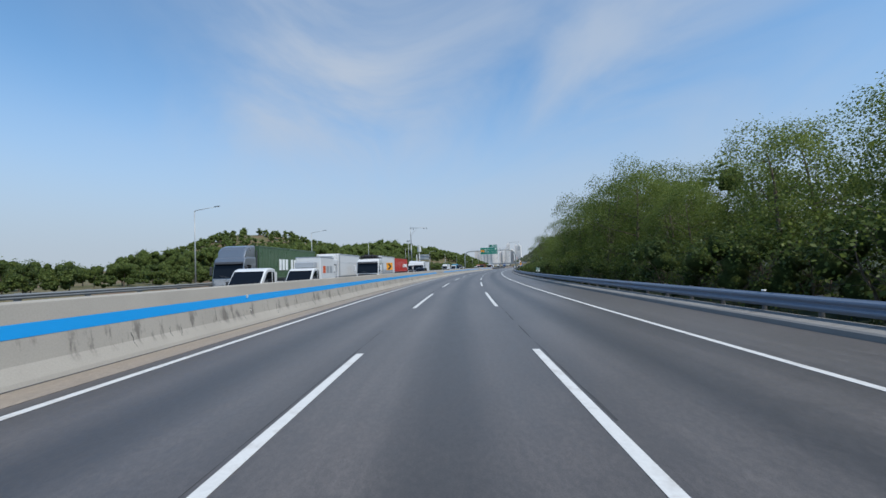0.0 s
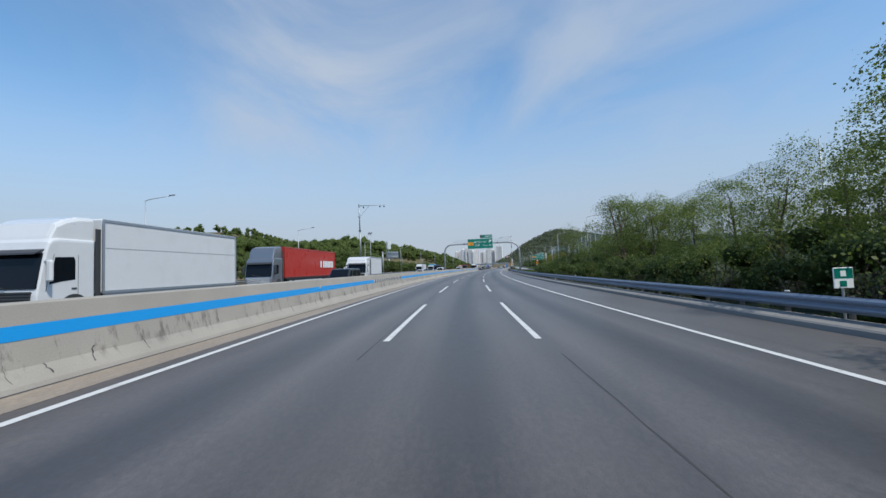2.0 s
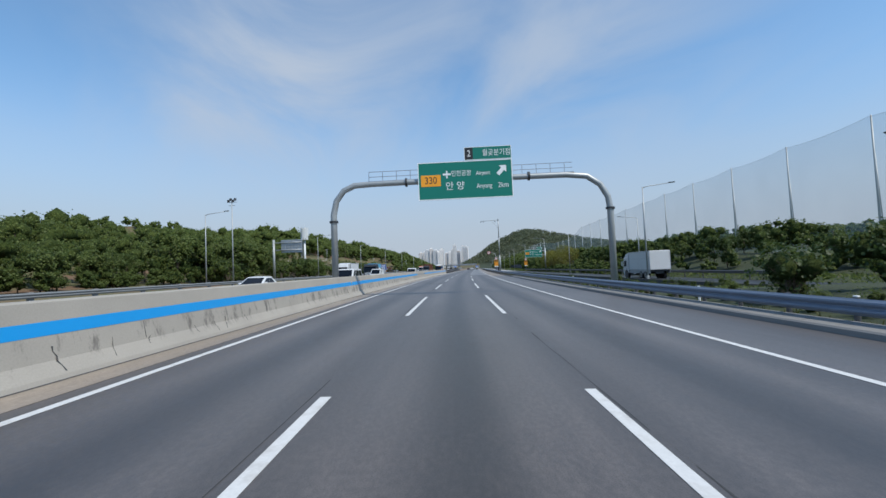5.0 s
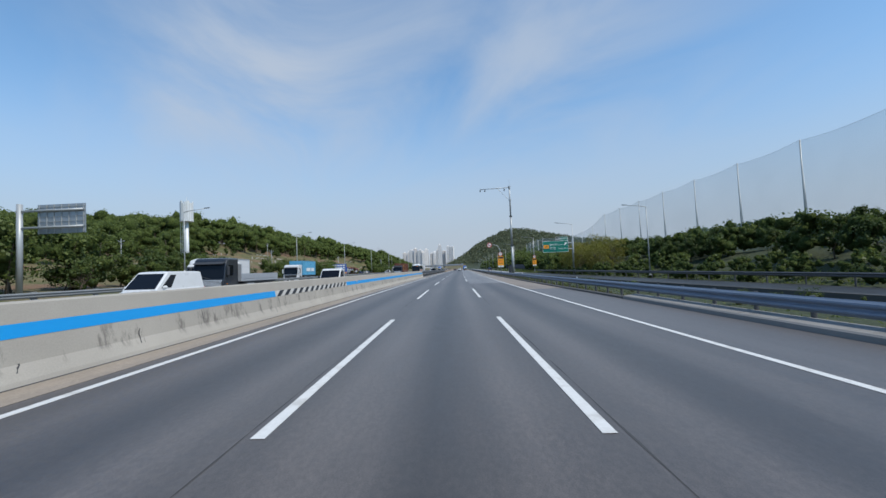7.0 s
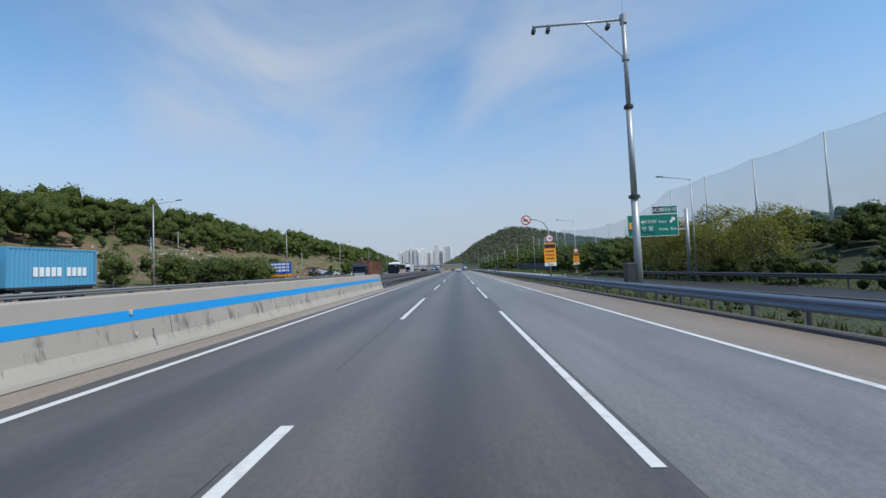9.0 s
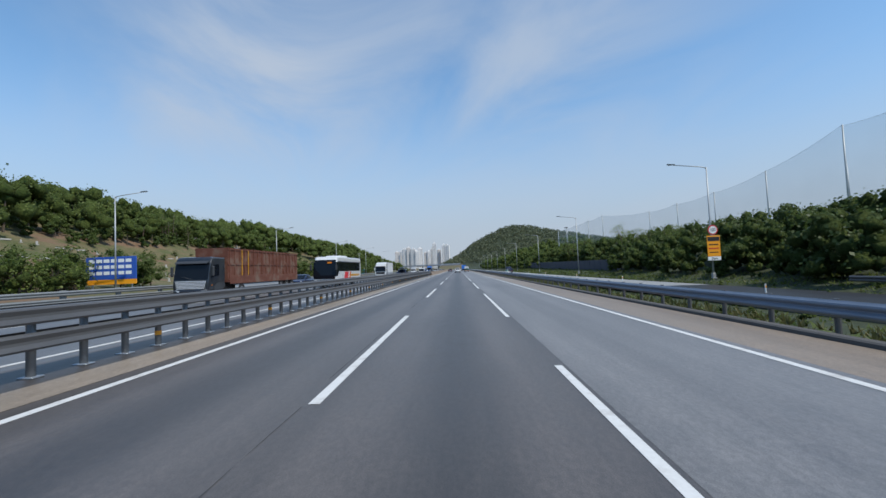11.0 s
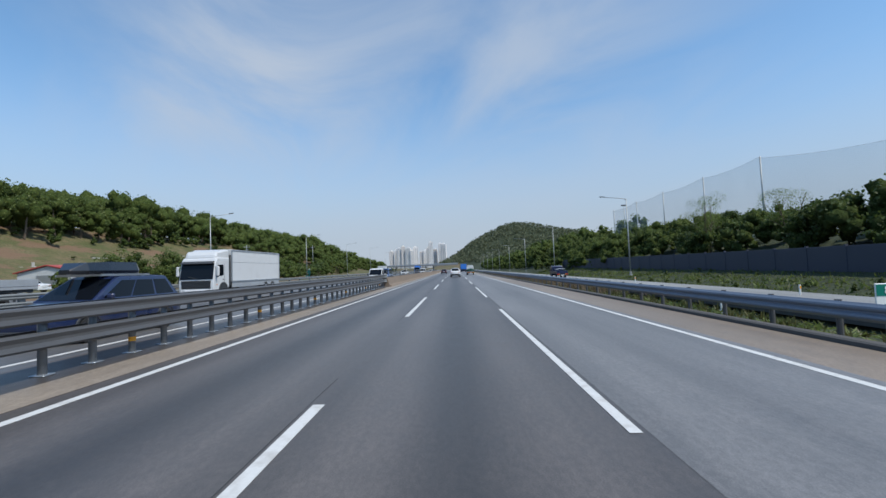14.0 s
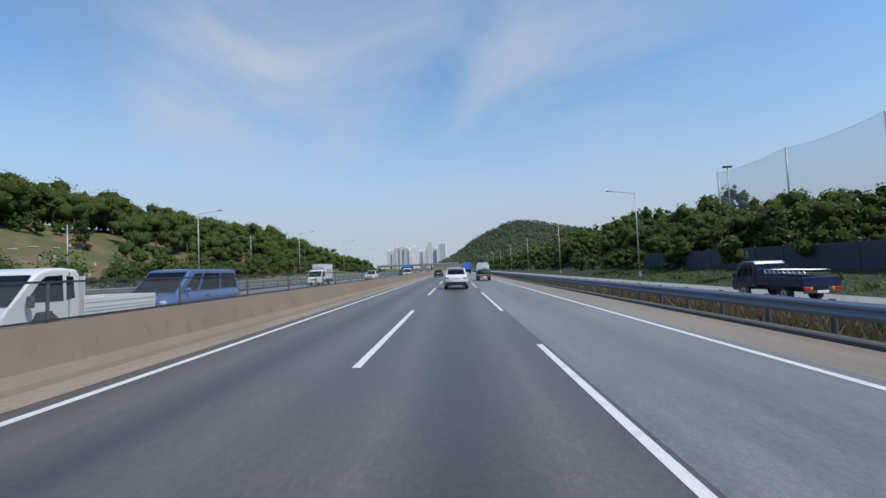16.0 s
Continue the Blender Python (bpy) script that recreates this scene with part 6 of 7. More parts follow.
P_ORANGE, P_TRUCKBLUE = paint("crane_orange", (0.72, 0.10, 0.015)), paint("truck_blue", (0.02, 0.16, 0.55))
BOX_WHITE = plain("box_white", (0.60, 0.61, 0.61), 0.45, var=0.06, scale=0.8, fine=8, dirt=0.12)
SKIRT = plain("skirt_grey", (0.38, 0.40, 0.42), 0.5, 0.3)
RUBBER = plain("tyre_rubber", (0.018, 0.018, 0.019), 0.85, bump=0.2)
RIM = plain("wheel_rim", (0.42, 0.43, 0.45), 0.35, 0.7)
GLASS, _n, _l, _b = nodes_of("car_glass")
_b.inputs["Base Color"].default_value = (0.006, 0.008, 0.012, 1)
_b.inputs["Roughness"].default_value, _b.inputs["Specular IOR Level"].default_value, _b.inputs["Coat Weight"].default_value = 0.06, 0.22, 0.0
LAMP_CLEAR = plain("headlamp", (0.62, 0.65, 0.68), 0.15, 0.3, var=0.05)
LAMP_RED = plain("tail_lamp", (0.42, 0.012, 0.012), 0.2, var=0.05)
LAMP_AMBER = plain("amber_lamp", (0.75, 0.22, 0.01), 0.25, var=0.05)
PLATE = plain("plate_white", (0.72, 0.74, 0.74), 0.4)
TARP = plain("green_tarp", (0.012, 0.060, 0.048), 0.75, var=0.3, scale=4, fine=25, bump=0.6)


def wheel(e, x, y, r, w):
    side = 1 if x > 0 else -1
    t = part("wheel", Mesh().tube((x - w / 2, y, r), (x + w / 2, y, r), r, r, 22), RUBBER, e)
    part("rim", Mesh().tube((x + side * w * 0.35, y, r), (x + side * (w / 2 + 0.012), y, r), r * 0.62, r * 0.56, 16), RIM, t)
    part("hub", Mesh().tube((x + side * w / 2, y, r), (x + side * (w / 2 + 0.03), y, r), r * 0.2, r * 0.18, 10), DARK, t)


def car_ring(y, hw, zb, zt, crown=0.03):
    right = [(0.80 * hw, zb), (0.97 * hw, zb + 0.10), (hw, zb + 0.35 * (zt - zb)), (0.985 * hw, zb + 0.72 * (zt - zb)), (0.93 * hw, zt - 0.02), (0.84 * hw, zt), (0.4 * hw, zt + crown)]
    return [(x, y, z) for x, z in right] + [(-x, y, z) for x, z in reversed(right)]


def car(label, m, body, L=4.6, W=1.86, H=1.65, shape="suv", name="car", group="", low=None, cargo=False):
    """A car with its front at y = 0. shape: suv, van or saloon."""
    e = thing(name, m, label, "car", group)
    hw = W / 2
    belt = H * (0.62 if shape != "van" else 0.56)
    hood = belt * (0.93 if shape != "van" else 0.92)
    nose = {"suv": 1.25, "van": 0.85, "saloon": 1.35}[shape]
    tail = {"suv": 0.12, "van": 0.06, "saloon": 0.75}[shape]
    part("body", Mesh().loft([car_ring(0.0, hw * 0.78, 0.42, hood * 0.80), car_ring(-0.10, hw * 0.88, 0.26, hood * 0.88), car_ring(-0.45, hw * 0.97, 0.22, hood * 0.96), car_ring(-nose, hw, 0.21, belt),
                              car_ring(-L * 0.55, hw, 0.21, belt + 0.02), car_ring(-L + 0.55, hw, 0.22, belt + 0.04), car_ring(-L + 0.12, hw * 0.96, 0.28, belt + 0.02), car_ring(-L, hw * 0.88, 0.42, belt * 0.92)]), body, e, smooth=True)
    yb0, yb1 = -nose + 0.12, -L + tail
    yt0, yt1 = -nose - (0.85 if shape != "van" else 0.75), -L + tail + (0.42 if shape == "suv" else 0.2 if shape == "van" else 0.75)
    gb, gt = hw * 0.91, hw * (0.74 if shape != "van" else 0.82)
    zm, zt = belt + 0.01, H - 0.05
    def ring8(h, a, b, z, c):
        return [(-h + c, a, z), (h - c, a, z), (h, a - c, z), (h, b + c, z), (h - c, b, z), (-h + c, b, z), (-h, b + c, z), (-h, a - c, z)]

    part("cabin", Mesh().loft([ring8(gb + 0.012, yb0 + 0.02, yb1 - 0.02, zm - 0.08, 0.05), ring8(gb, yb0, yb1, zm, 0.05), ring8(gt, yt0, yt1, zt, 0.05), ring8(gt * 0.95, yt0 - 0.08, yt1 + 0.06, H - 0.012, 0.08), ring8(gt * 0.6, yt0 - 0.3, yt1 + 0.25, H + 0.012, 0.1)]), body, e)

    def side_at(sx, f, g):
        y = (yb0 + (yb1 - yb0) * f) * (1 - g) + (yt0 + (yt1 - yt0) * f) * g
        return (sx * (gb + (gt - gb) * g), y, zm + (zt - zm) * g)

    def pane(name, quad):
        q = [Vector(v) for v in quad]
        nv = (q[1] - q[0]).cross(q[3] - q[0]).normalized() * 0.008
        part(name, Mesh().loft([[v - nv for v in q], [v + nv for v in q]]), GLASS, e)

    pane("windscreen", [(sx * (gb + (gt - gb) * g - 0.10), yb0 + (yt0 - yb0) * g, zm + (zt - zm) * g) for sx, g in ((-1, 0.02), (1, 0.02), (1, 0.93), (-1, 0.93))])
    pane("rear_window", [(sx * (gb + (gt - gb) * g - 0.12), yb1 + (yt1 - yb1) * g, zm + (zt - zm) * g) for sx, g in ((-1, 0.20), (1, 0.20), (1, 0.80), (-1, 0.80))])
    splits = {"suv": ((0.07, 0.36), (0.38, 0.66), (0.69, 0.93)), "saloon": ((0.10, 0.46), (0.48, 0.82)), "van": ((0.07, 0.26), (0.30, 0.62), (0.65, 0.95))}[shape][:1 if cargo else 9]
    for sx in (-1, 1):
        for f0, f1 in splits:
            tip = 0.12 if f0 < 0.2 else 0.0
            pane("side_window", [side_at(sx, f0, 0.07), side_at(sx, f1, 0.07), side_at(sx, f1, 0.86), side_at(sx, f0 + tip * 0.4, 0.86)])
        part("mirror", Mesh().box(sx * (hw + 0.02) - 0.10, sx * (hw + 0.02) + 0.10, yb0 - 0.50, yb0 - 0.36, belt + 0.02, belt + 0.17, bev=0.04), body, e)
        wheel(e, sx * (hw - 0.11), -0.88, 0.34, 0.23)
        wheel(e, sx * (hw - 0.11), -L + 0.92, 0.34, 0.23)
        for yy in (-0.88, -L + 0.92):
            part("wheel_arch", Mesh().pipe([(sx * (hw - 0.012), yy + 0.41 * math.cos(a), 0.34 + 0.41 * math.sin(a)) for a in np.linspace(-0.1, 3.24, 11)], 0.035, 5), low or DARK, e)
        part("headlight", Mesh().box(sx * hw * 0.70 - 0.20, sx * hw * 0.70 + 0.16, -0.22, -0.04, hood * 0.72, hood * 0.86, bev=0.04), LAMP_CLEAR, e)
        part("tail_light", Mesh().box(sx * hw * 0.74 - 0.17, sx * hw * 0.74 + 0.15, -L - 0.015, -L + 0.14, belt * (0.80 if shape != "van" else 0.6), belt * (0.90 if shape != "van" else 1.0), bev=0.03), LAMP_RED, e)
        part("door_handle", Mesh().box(sx * (hw + 0.0) - 0.02, sx * (hw + 0.0) + 0.02, -L * 0.5, -L * 0.5 + 0.18, belt * 0.84, belt * 0.88), body, e)
    part("front_bumper", Mesh().box(-hw * 0.74, hw * 0.74, -0.10, 0.025, 0.26, 0.42, bev=0.03), DARK, e)
    part("grille", Mesh().box(-hw * 0.45, hw * 0.45, -0.06, 0.022, hood * 0.60, hood * 0.78, bev=0.02), DARK, e)
    part("rear_bumper", Mesh().box(-hw * 0.90, hw * 0.90, -L - 0.04, -L + 0.16, 0.26, 0.60 if low else 0.52, bev=0.04), low or body, e)
    if low:
        part("skid_plate", Mesh().box(-hw * 0.5, hw * 0.5, -L - 0.045, -L + 0.1, 0.24, 0.34, bev=0.02), RIM, e)
        part("sill", Mesh().box(-hw - 0.01, hw + 0.01, -L + 1.4, -1.4, 0.20, 0.36, bev=0.03), low, e)
        part("rear_spoiler", Mesh().box(-gt * 0.95, gt * 0.95, yt1 - 0.14, yt1 + 0.12, H - 0.06, H - 0.01, bev=0.02), body, e)
    part("number_plate", Mesh().box(-0.26, 0.26, -L - 0.055, -L - 0.02, 0.60, 0.72, bev=0.005), PLATE, e)
    part("tailgate_handle", Mesh().box(-0.3, 0.3, -L - 0.015, -L + 0.05, belt * 0.79, belt * 0.82), RIM, e)
    return e


def cab_shape(e, outline, hw, body, name="cab"):
    """A cab from its side outline, the edges drawn in a little at both sides."""
    cy = sum(p[0] for p in outline) / len(outline)
    cz = sum(p[1] for p in outline) / len(outline)
    rings = []
    for x, k in ((-hw, 0.90), (-hw * 0.992, 0.945), (-hw * 0.97, 0.972), (-hw * 0.92, 0.99), (-hw * 0.80, 1.0), (hw * 0.80, 1.0), (hw * 0.92, 0.99), (hw * 0.97, 0.972), (hw * 0.992, 0.945), (hw, 0.90)):
        rings.append([(x, cy + (y - cy) * k, cz + (z - cz) * k) for y, z in outline])
    return part(name, Mesh().loft(rings), body, e)


def heavy_cab(e, body, hw=1.22, H=2.95, deep=2.1, accent=None):
    c = cab_shape(e, [(-0.06, 0.40), (0.0, 0.5), (0.04, 0.9), (0.03, 1.2), (-0.01, 1.42), (-0.12, 2.0), (-0.25, 2.55), (-0.36, H - 0.16), (-0.5, H - 0.04), (-0.72, H), (-deep, H), (-deep, 0.75), (-deep * 0.5, 0.74), (-deep * 0.32, 0.42)], hw, body)
    ws = [(0.0, 1.40), (-0.12, 2.0), (-0.24, 2.52)]
    part("windscreen", Mesh().loft([[(-hw * k, y - 0.12, z), (-hw * k * 0.95, y + 0.025, z), (hw * k * 0.95, y + 0.025, z), (hw * k, y - 0.12, z), (hw * k, y - 0.2, z), (-hw * k, y - 0.2, z)] for (y, z), k in zip(ws, (0.985, 0.98, 0.965))]), GLASS, c)
    part("sun_visor", Mesh().loft([[(-hw * 0.92, y, z), (hw * 0.92, y, z), (hw * 0.92, y - 0.04, z + 0.06), (-hw * 0.92, y - 0.04, z + 0.06)] for y, z in ((0.03, 2.48), (-0.3, 2.62))]), DARK, c)
    for k in range(6):
        part("grille_bar", Mesh().box(-hw * (0.86 - 0.015 * k), hw * (0.86 - 0.015 * k), 0.0, 0.075, 1.25 - 0.095 * k, 1.305 - 0.095 * k, bev=0.012), LAMP_CLEAR if body in (P_SILVER, P_SLATE) else DARK, c)
    part("grille", Mesh().box(-hw * 0.84, hw * 0.84, -0.05, 0.052, 0.76, 1.32, bev=0.02), DARK, c)
    part("bumper", Mesh().loft([[(-hw * k, -0.42, z), (-hw * k, -0.12, z), (-hw * k * 0.86, y, z), (hw * k * 0.86, y, z), (hw * k, -0.12, z), (hw * k, -0.42, z)] for y, z, k in ((0.04, 0.30, 0.95), (0.10, 0.38, 1.0), (0.10, 0.64, 1.0), (0.06, 0.73, 0.985))]), body if accent is None else accent, c)
    part("air_intake", Mesh().box(-hw * 0.5, hw * 0.5, 0.0, 0.112, 0.36, 0.56, bev=0.02), DARK, c)
    for sx in (-1, 1):
        part("headlight", Mesh().loft([[(sx * hw * a, y, z) for a, y, z in ((0.60, 0.108, 0.50), (0.84, 0.108, 0.46), (0.99, -0.06, 0.52), (0.99, -0.06, 0.68), (0.84, 0.10, 0.72), (0.60, 0.10, 0.66))], [(sx * hw * a, y - 0.08, z) for a, y, z in ((0.60, 0.108, 0.50), (0.84, 0.108, 0.46), (0.99, -0.06, 0.52), (0.99, -0.06, 0.68), (0.84, 0.10, 0.72), (0.60, 0.10, 0.66))]]), LAMP_CLEAR, c)
        part("side_window", Mesh().prism([(-0.36, 1.52), (-0.56, 2.40), (-1.22, 2.42), (-1.28, 2.3), (-1.28, 1.66), (-0.75, 1.60)], sx * (hw - 0.05), sx * (hw + 0.006)), GLASS, c)
        part("mirror", Mesh().box(sx * (hw + 0.20) - 0.10, sx * (hw + 0.20) + 0.10, -0.26, -0.12, 1.62, 2.30, bev=0.05).box(min(sx * hw, sx * (hw + 0.22)), max(sx * hw, sx * (hw + 0.22)), -0.22, -0.18, 2.26, 2.30), DARK if body is not P_WHITE else body, c)
        part("step", Mesh().box(sx * (hw - 0.12) - 0.10, sx * (hw - 0.12) + 0.10, -0.72, -0.30, 0.34, 0.62, bev=0.04), DARK, c)
        part("door_seam", Mesh().box(sx * hw - 0.004, sx * hw + 0.004, -1.40, -1.385, 0.85, 2.5), DARK, c)
        part("door_seam", Mesh().prism([(-0.24, 1.3), (-0.52, 2.5), (-0.535, 2.5), (-0.255, 1.3)], sx * hw - 0.004, sx * hw + 0.004), DARK, c)
        part("wheel_arch", Mesh().disc((sx * (hw - 0.01), -1.25, 0.56), 0.62, (1, 0, 0), 28, 0.05), DARK, c)
        part("door_handle", Mesh().box(sx * hw - 0.02, sx * hw + 0.02, -1.33, -1.15, 1.34, 1.39), DARK, c)
        part("marker_lamp", Mesh().box(sx * hw - 0.015, sx * hw + 0.015, -0.45, -0.33, 0.98, 1.04), LAMP_AMBER, c)
    part("number_plate", Mesh().box(-0.26, 0.26, 0.108, 0.118, 0.36, 0.5), PLATE, c)
    for sx in (-1, 1):
        part("wiper", Mesh().tube((sx * 0.08 - 0.1, 0.05, 1.42), (sx * 0.08 + 0.55, 0.01, 1.60), 0.014, n=5), DARK, c)
    return c


def corrugated(e, y0, y1, hw, z0, z1, material, name="container"):
    """A shipping container: ribbed sides in a plain frame."""
    m = Mesh()
    n = int((y0 - y1) / 0.28)
    for sx in (-1, 1):
        front = []
        for i in range(n):
            a = y0 - 0.12 - (y0 - y1 - 0.24) * i / n
            st = (y0 - y1 - 0.24) / n
            front += [(sx * hw, a), (sx * hw, a - 0.35 * st), (sx * (hw - 0.045), a - 0.5 * st), (sx * (hw - 0.045), a - 0.85 * st)]
        m.loft([[(x, y, z0 + 0.12) for x, y in front], [(x, y, z1 - 0.1) for x, y in front]], closed=False)
    c = part(name, m, material, e)
    f = Mesh()
    f.box(-hw - 0.005, hw + 0.005, y1, y0, z1 - 0.11, z1, bev=0.01).box(-hw - 0.005, hw + 0.005, y1, y0, z0, z0 + 0.13, bev=0.01)
    f.box(-hw - 0.005, hw + 0.005, y0 - 0.12, y0, z0 + 0.13, z1 - 0.11).box(-hw - 0.005, hw + 0.005, y1, y1 + 0.12, z0 + 0.13, z1 - 0.11)
    part("container_frame", f, material, c)
    return c


def heavy_truck(label, m, cab, body, L, hb, mat_body, deflector=True, bars_col=None, letters=(0.6, (4, 5))):
    """A forward-control lorry, front at y = 0, with a box, container, flat bed or slatted body."""
    e = thing("truck", m, label, "truck", "opposite traffic")
    heavy_cab(e, cab, H=2.95 if hb < 3.7 else 3.05)
    y0 = -2.35
    part("chassis", Mesh().box(-0.45, 0.45, -L + 0.3, -1.6, 0.65, 0.95), DARK, e)
    part("underbody", Mesh().box(-1.1, 1.1, -L + 0.2, y0 - 0.9, 0.95, 1.12), DARK, e)
    for sx in (-1, 1):
        wheel(e, sx * 1.05, -1.25, 0.5, 0.32)
        for yy in ([-L + 1.5, -L + 2.85] + ([-L + 4.15] if L > 12 else []) + ([-4.4] if L > 11 else [])):
            wheel(e, sx * 1.02, yy, 0.5, 0.42)
        part("side_guard", Mesh().box(sx * 1.17 - 0.03, sx * 1.17 + 0.03, -L + 4.7, y0 - 1.2, 0.55, 0.95, bev=0.02), SKIRT, e)
        part("mudguard", Mesh().pipe([(sx * 1.05, -1.25 + 0.6 * math.cos(a), 0.5 + 0.6 * math.sin(a)) for a in np.linspace(0.2, 2.94, 9)], 0.08, 6), DARK, e)
    part("fuel_tank", Mesh().box(0.75, 1.2, y0 - 1.1, y0 - 0.1, 0.5, 1.0, bev=0.1), GALV, e)
    if body == "box":
        b = part("cargo_box", Mesh().box(-1.24, 1.24, -L, y0, 1.15, hb, bev=0.05), mat_body, e)
        fr = Mesh()
        for sx in (-1, 1):
            for z in (1.17, hb - 0.07):
                fr.box(sx * 1.245 - 0.02, sx * 1.245 + 0.02, -L, y0, z - 0.05, z + 0.05)
            for y in (-L + 0.04, y0 - 0.04):
                fr.box(sx * 1.245 - 0.02, sx * 1.245 + 0.02, y - 0.05, y + 0.05, 1.22, hb - 0.12)
        part("edge_trim", fr, GALV, b)
        for sx in (-1, 1):
            part("skirt", Mesh().box(sx * 1.2 - 0.03, sx * 1.2 + 0.03, -L + 0.1, y0 - 0.1, 0.72, 1.14, bev=0.02), SKIRT, b)
            part("panel_seam", Mesh().box(sx * 1.243 - 0.006, sx * 1.243 + 0.006, -L + 0.1, y0 - 0.1, 1.15 + (hb - 1.15) * 0.6, 1.17 + (hb - 1.15) * 0.6), SKIRT, b)
        if bars_col:
            for k in range(3):
                for i in range(7):
                    a = -L + 1.6 + i * 0.62
                    for sx in (-1, 1):
                        part("lettering", Mesh().box(sx * 1.254 - 0.008, sx * 1.254 + 0.008, a, a + 0.5, 2.1 + 0.42 * k, 2.34 + 0.42 * k), bars_col[k % len(bars_col)], b)
    elif body == "container":
        c = corrugated(e, y0 - 0.25, -L, 1.22, 1.25, hb, mat_body)
        if bars_col:
            for sx in (-1, 1):
                a = -L + 0.9
                for n in letters[1]:
                    for _ in range(n):
                        part("lettering", Mesh().box(sx * 1.236 - 0.006, sx * 1.236 + 0.006, a, a + letters[0] * 0.5, hb - 1.55 - letters[0] / 2, hb - 1.55 + letters[0] / 2), bars_col[0], c)
                        a += letters[0] * 0.68
                    a += letters[0] * 0.5
        part("trailer_frame", Mesh().box(-1.2, 1.2, -L, y0 - 0.3, 1.12, 1.25), DARK, e)
    elif body == "flat":
        part("flat_bed", Mesh().box(-1.22, 1.22, -L, y0 - 0.2, 1.12, 1.32, bev=0.02), SKIRT, e)
        for sx in (-1, 1):
            part("drop_side", Mesh().box(sx * 1.21 - 0.025, sx * 1.21 + 0.025, -L, y0 - 0.2, 1.32, 1.75, bev=0.01), mat_body, e)
        part("headboard", Mesh().box(-1.2, 1.2, y0 - 0.3, y0 - 0.2, 1.32, 2.5), mat_body, e)
    elif body == "slat":
        b = part("cargo_box", Mesh().box(-1.2, 1.2, -L, y0 - 0.1, 1.15, hb), mat_body, e)
        for sx in (-1, 1):
            for k in range(int((L - 2.5) / 0.75)):
                y = y0 - 0.3 - 0.75 * k
                part("upright", Mesh().box(sx * 1.23 - 0.04, sx * 1.23 + 0.04, y - 0.05, y + 0.05, 1.15, hb), mat_body, b)
            part("drop_side", Mesh().box(sx * 1.26 - 0.02, sx * 1.26 + 0.02, -L + 0.3, y0 - 0.3, 1.0, 1.62, bev=0.01), mat_body, b)
            for k in range(2):
                part("yellow_strap", Mesh().box(sx * 1.275 - 0.01, sx * 1.275 + 0.01, y0 - 2.1 - 1.0 * k, y0 - 2.02 - 1.0 * k, 1.62, hb - 0.1), P_YELLOW, b)
            for k in range(3):
                z = 1.3 + (hb - 1.45) * k / 2
                part("rib", Mesh().box(sx * 1.22 - 0.03, sx * 1.22 + 0.03, -L, y0 - 0.1, z, z + 0.09), mat_body, b)
    if deflector:
        rings = []
        for y, z, w in ((-0.46, 2.93, 1.02), (-0.52, 3.10, 1.08), (-0.70, 3.10 + (hb - 3.1) * 0.55, 1.12), (-1.05, hb - 0.16, 1.13), (-1.5, hb - 0.04, 1.13), (-2.08, hb, 1.13)):
            rings.append([(-w, y, 2.86), (-w, y, z - 0.14), (-w * 0.96, y, z - 0.05), (-w * 0.86, y, z), (w * 0.86, y, z), (w * 0.96, y, z - 0.05), (w, y, z - 0.14), (w, y, 2.86)])
        part("wind_deflector", Mesh().loft(rings), cab, e)
        for sx in (-1, 1):
            part("side_fairing", Mesh().box(sx * 1.19 - 0.02, sx * 1.19 + 0.02, -2.32, -2.1, 0.9, hb - 0.4, bev=0.01), DARK, e)
    return e


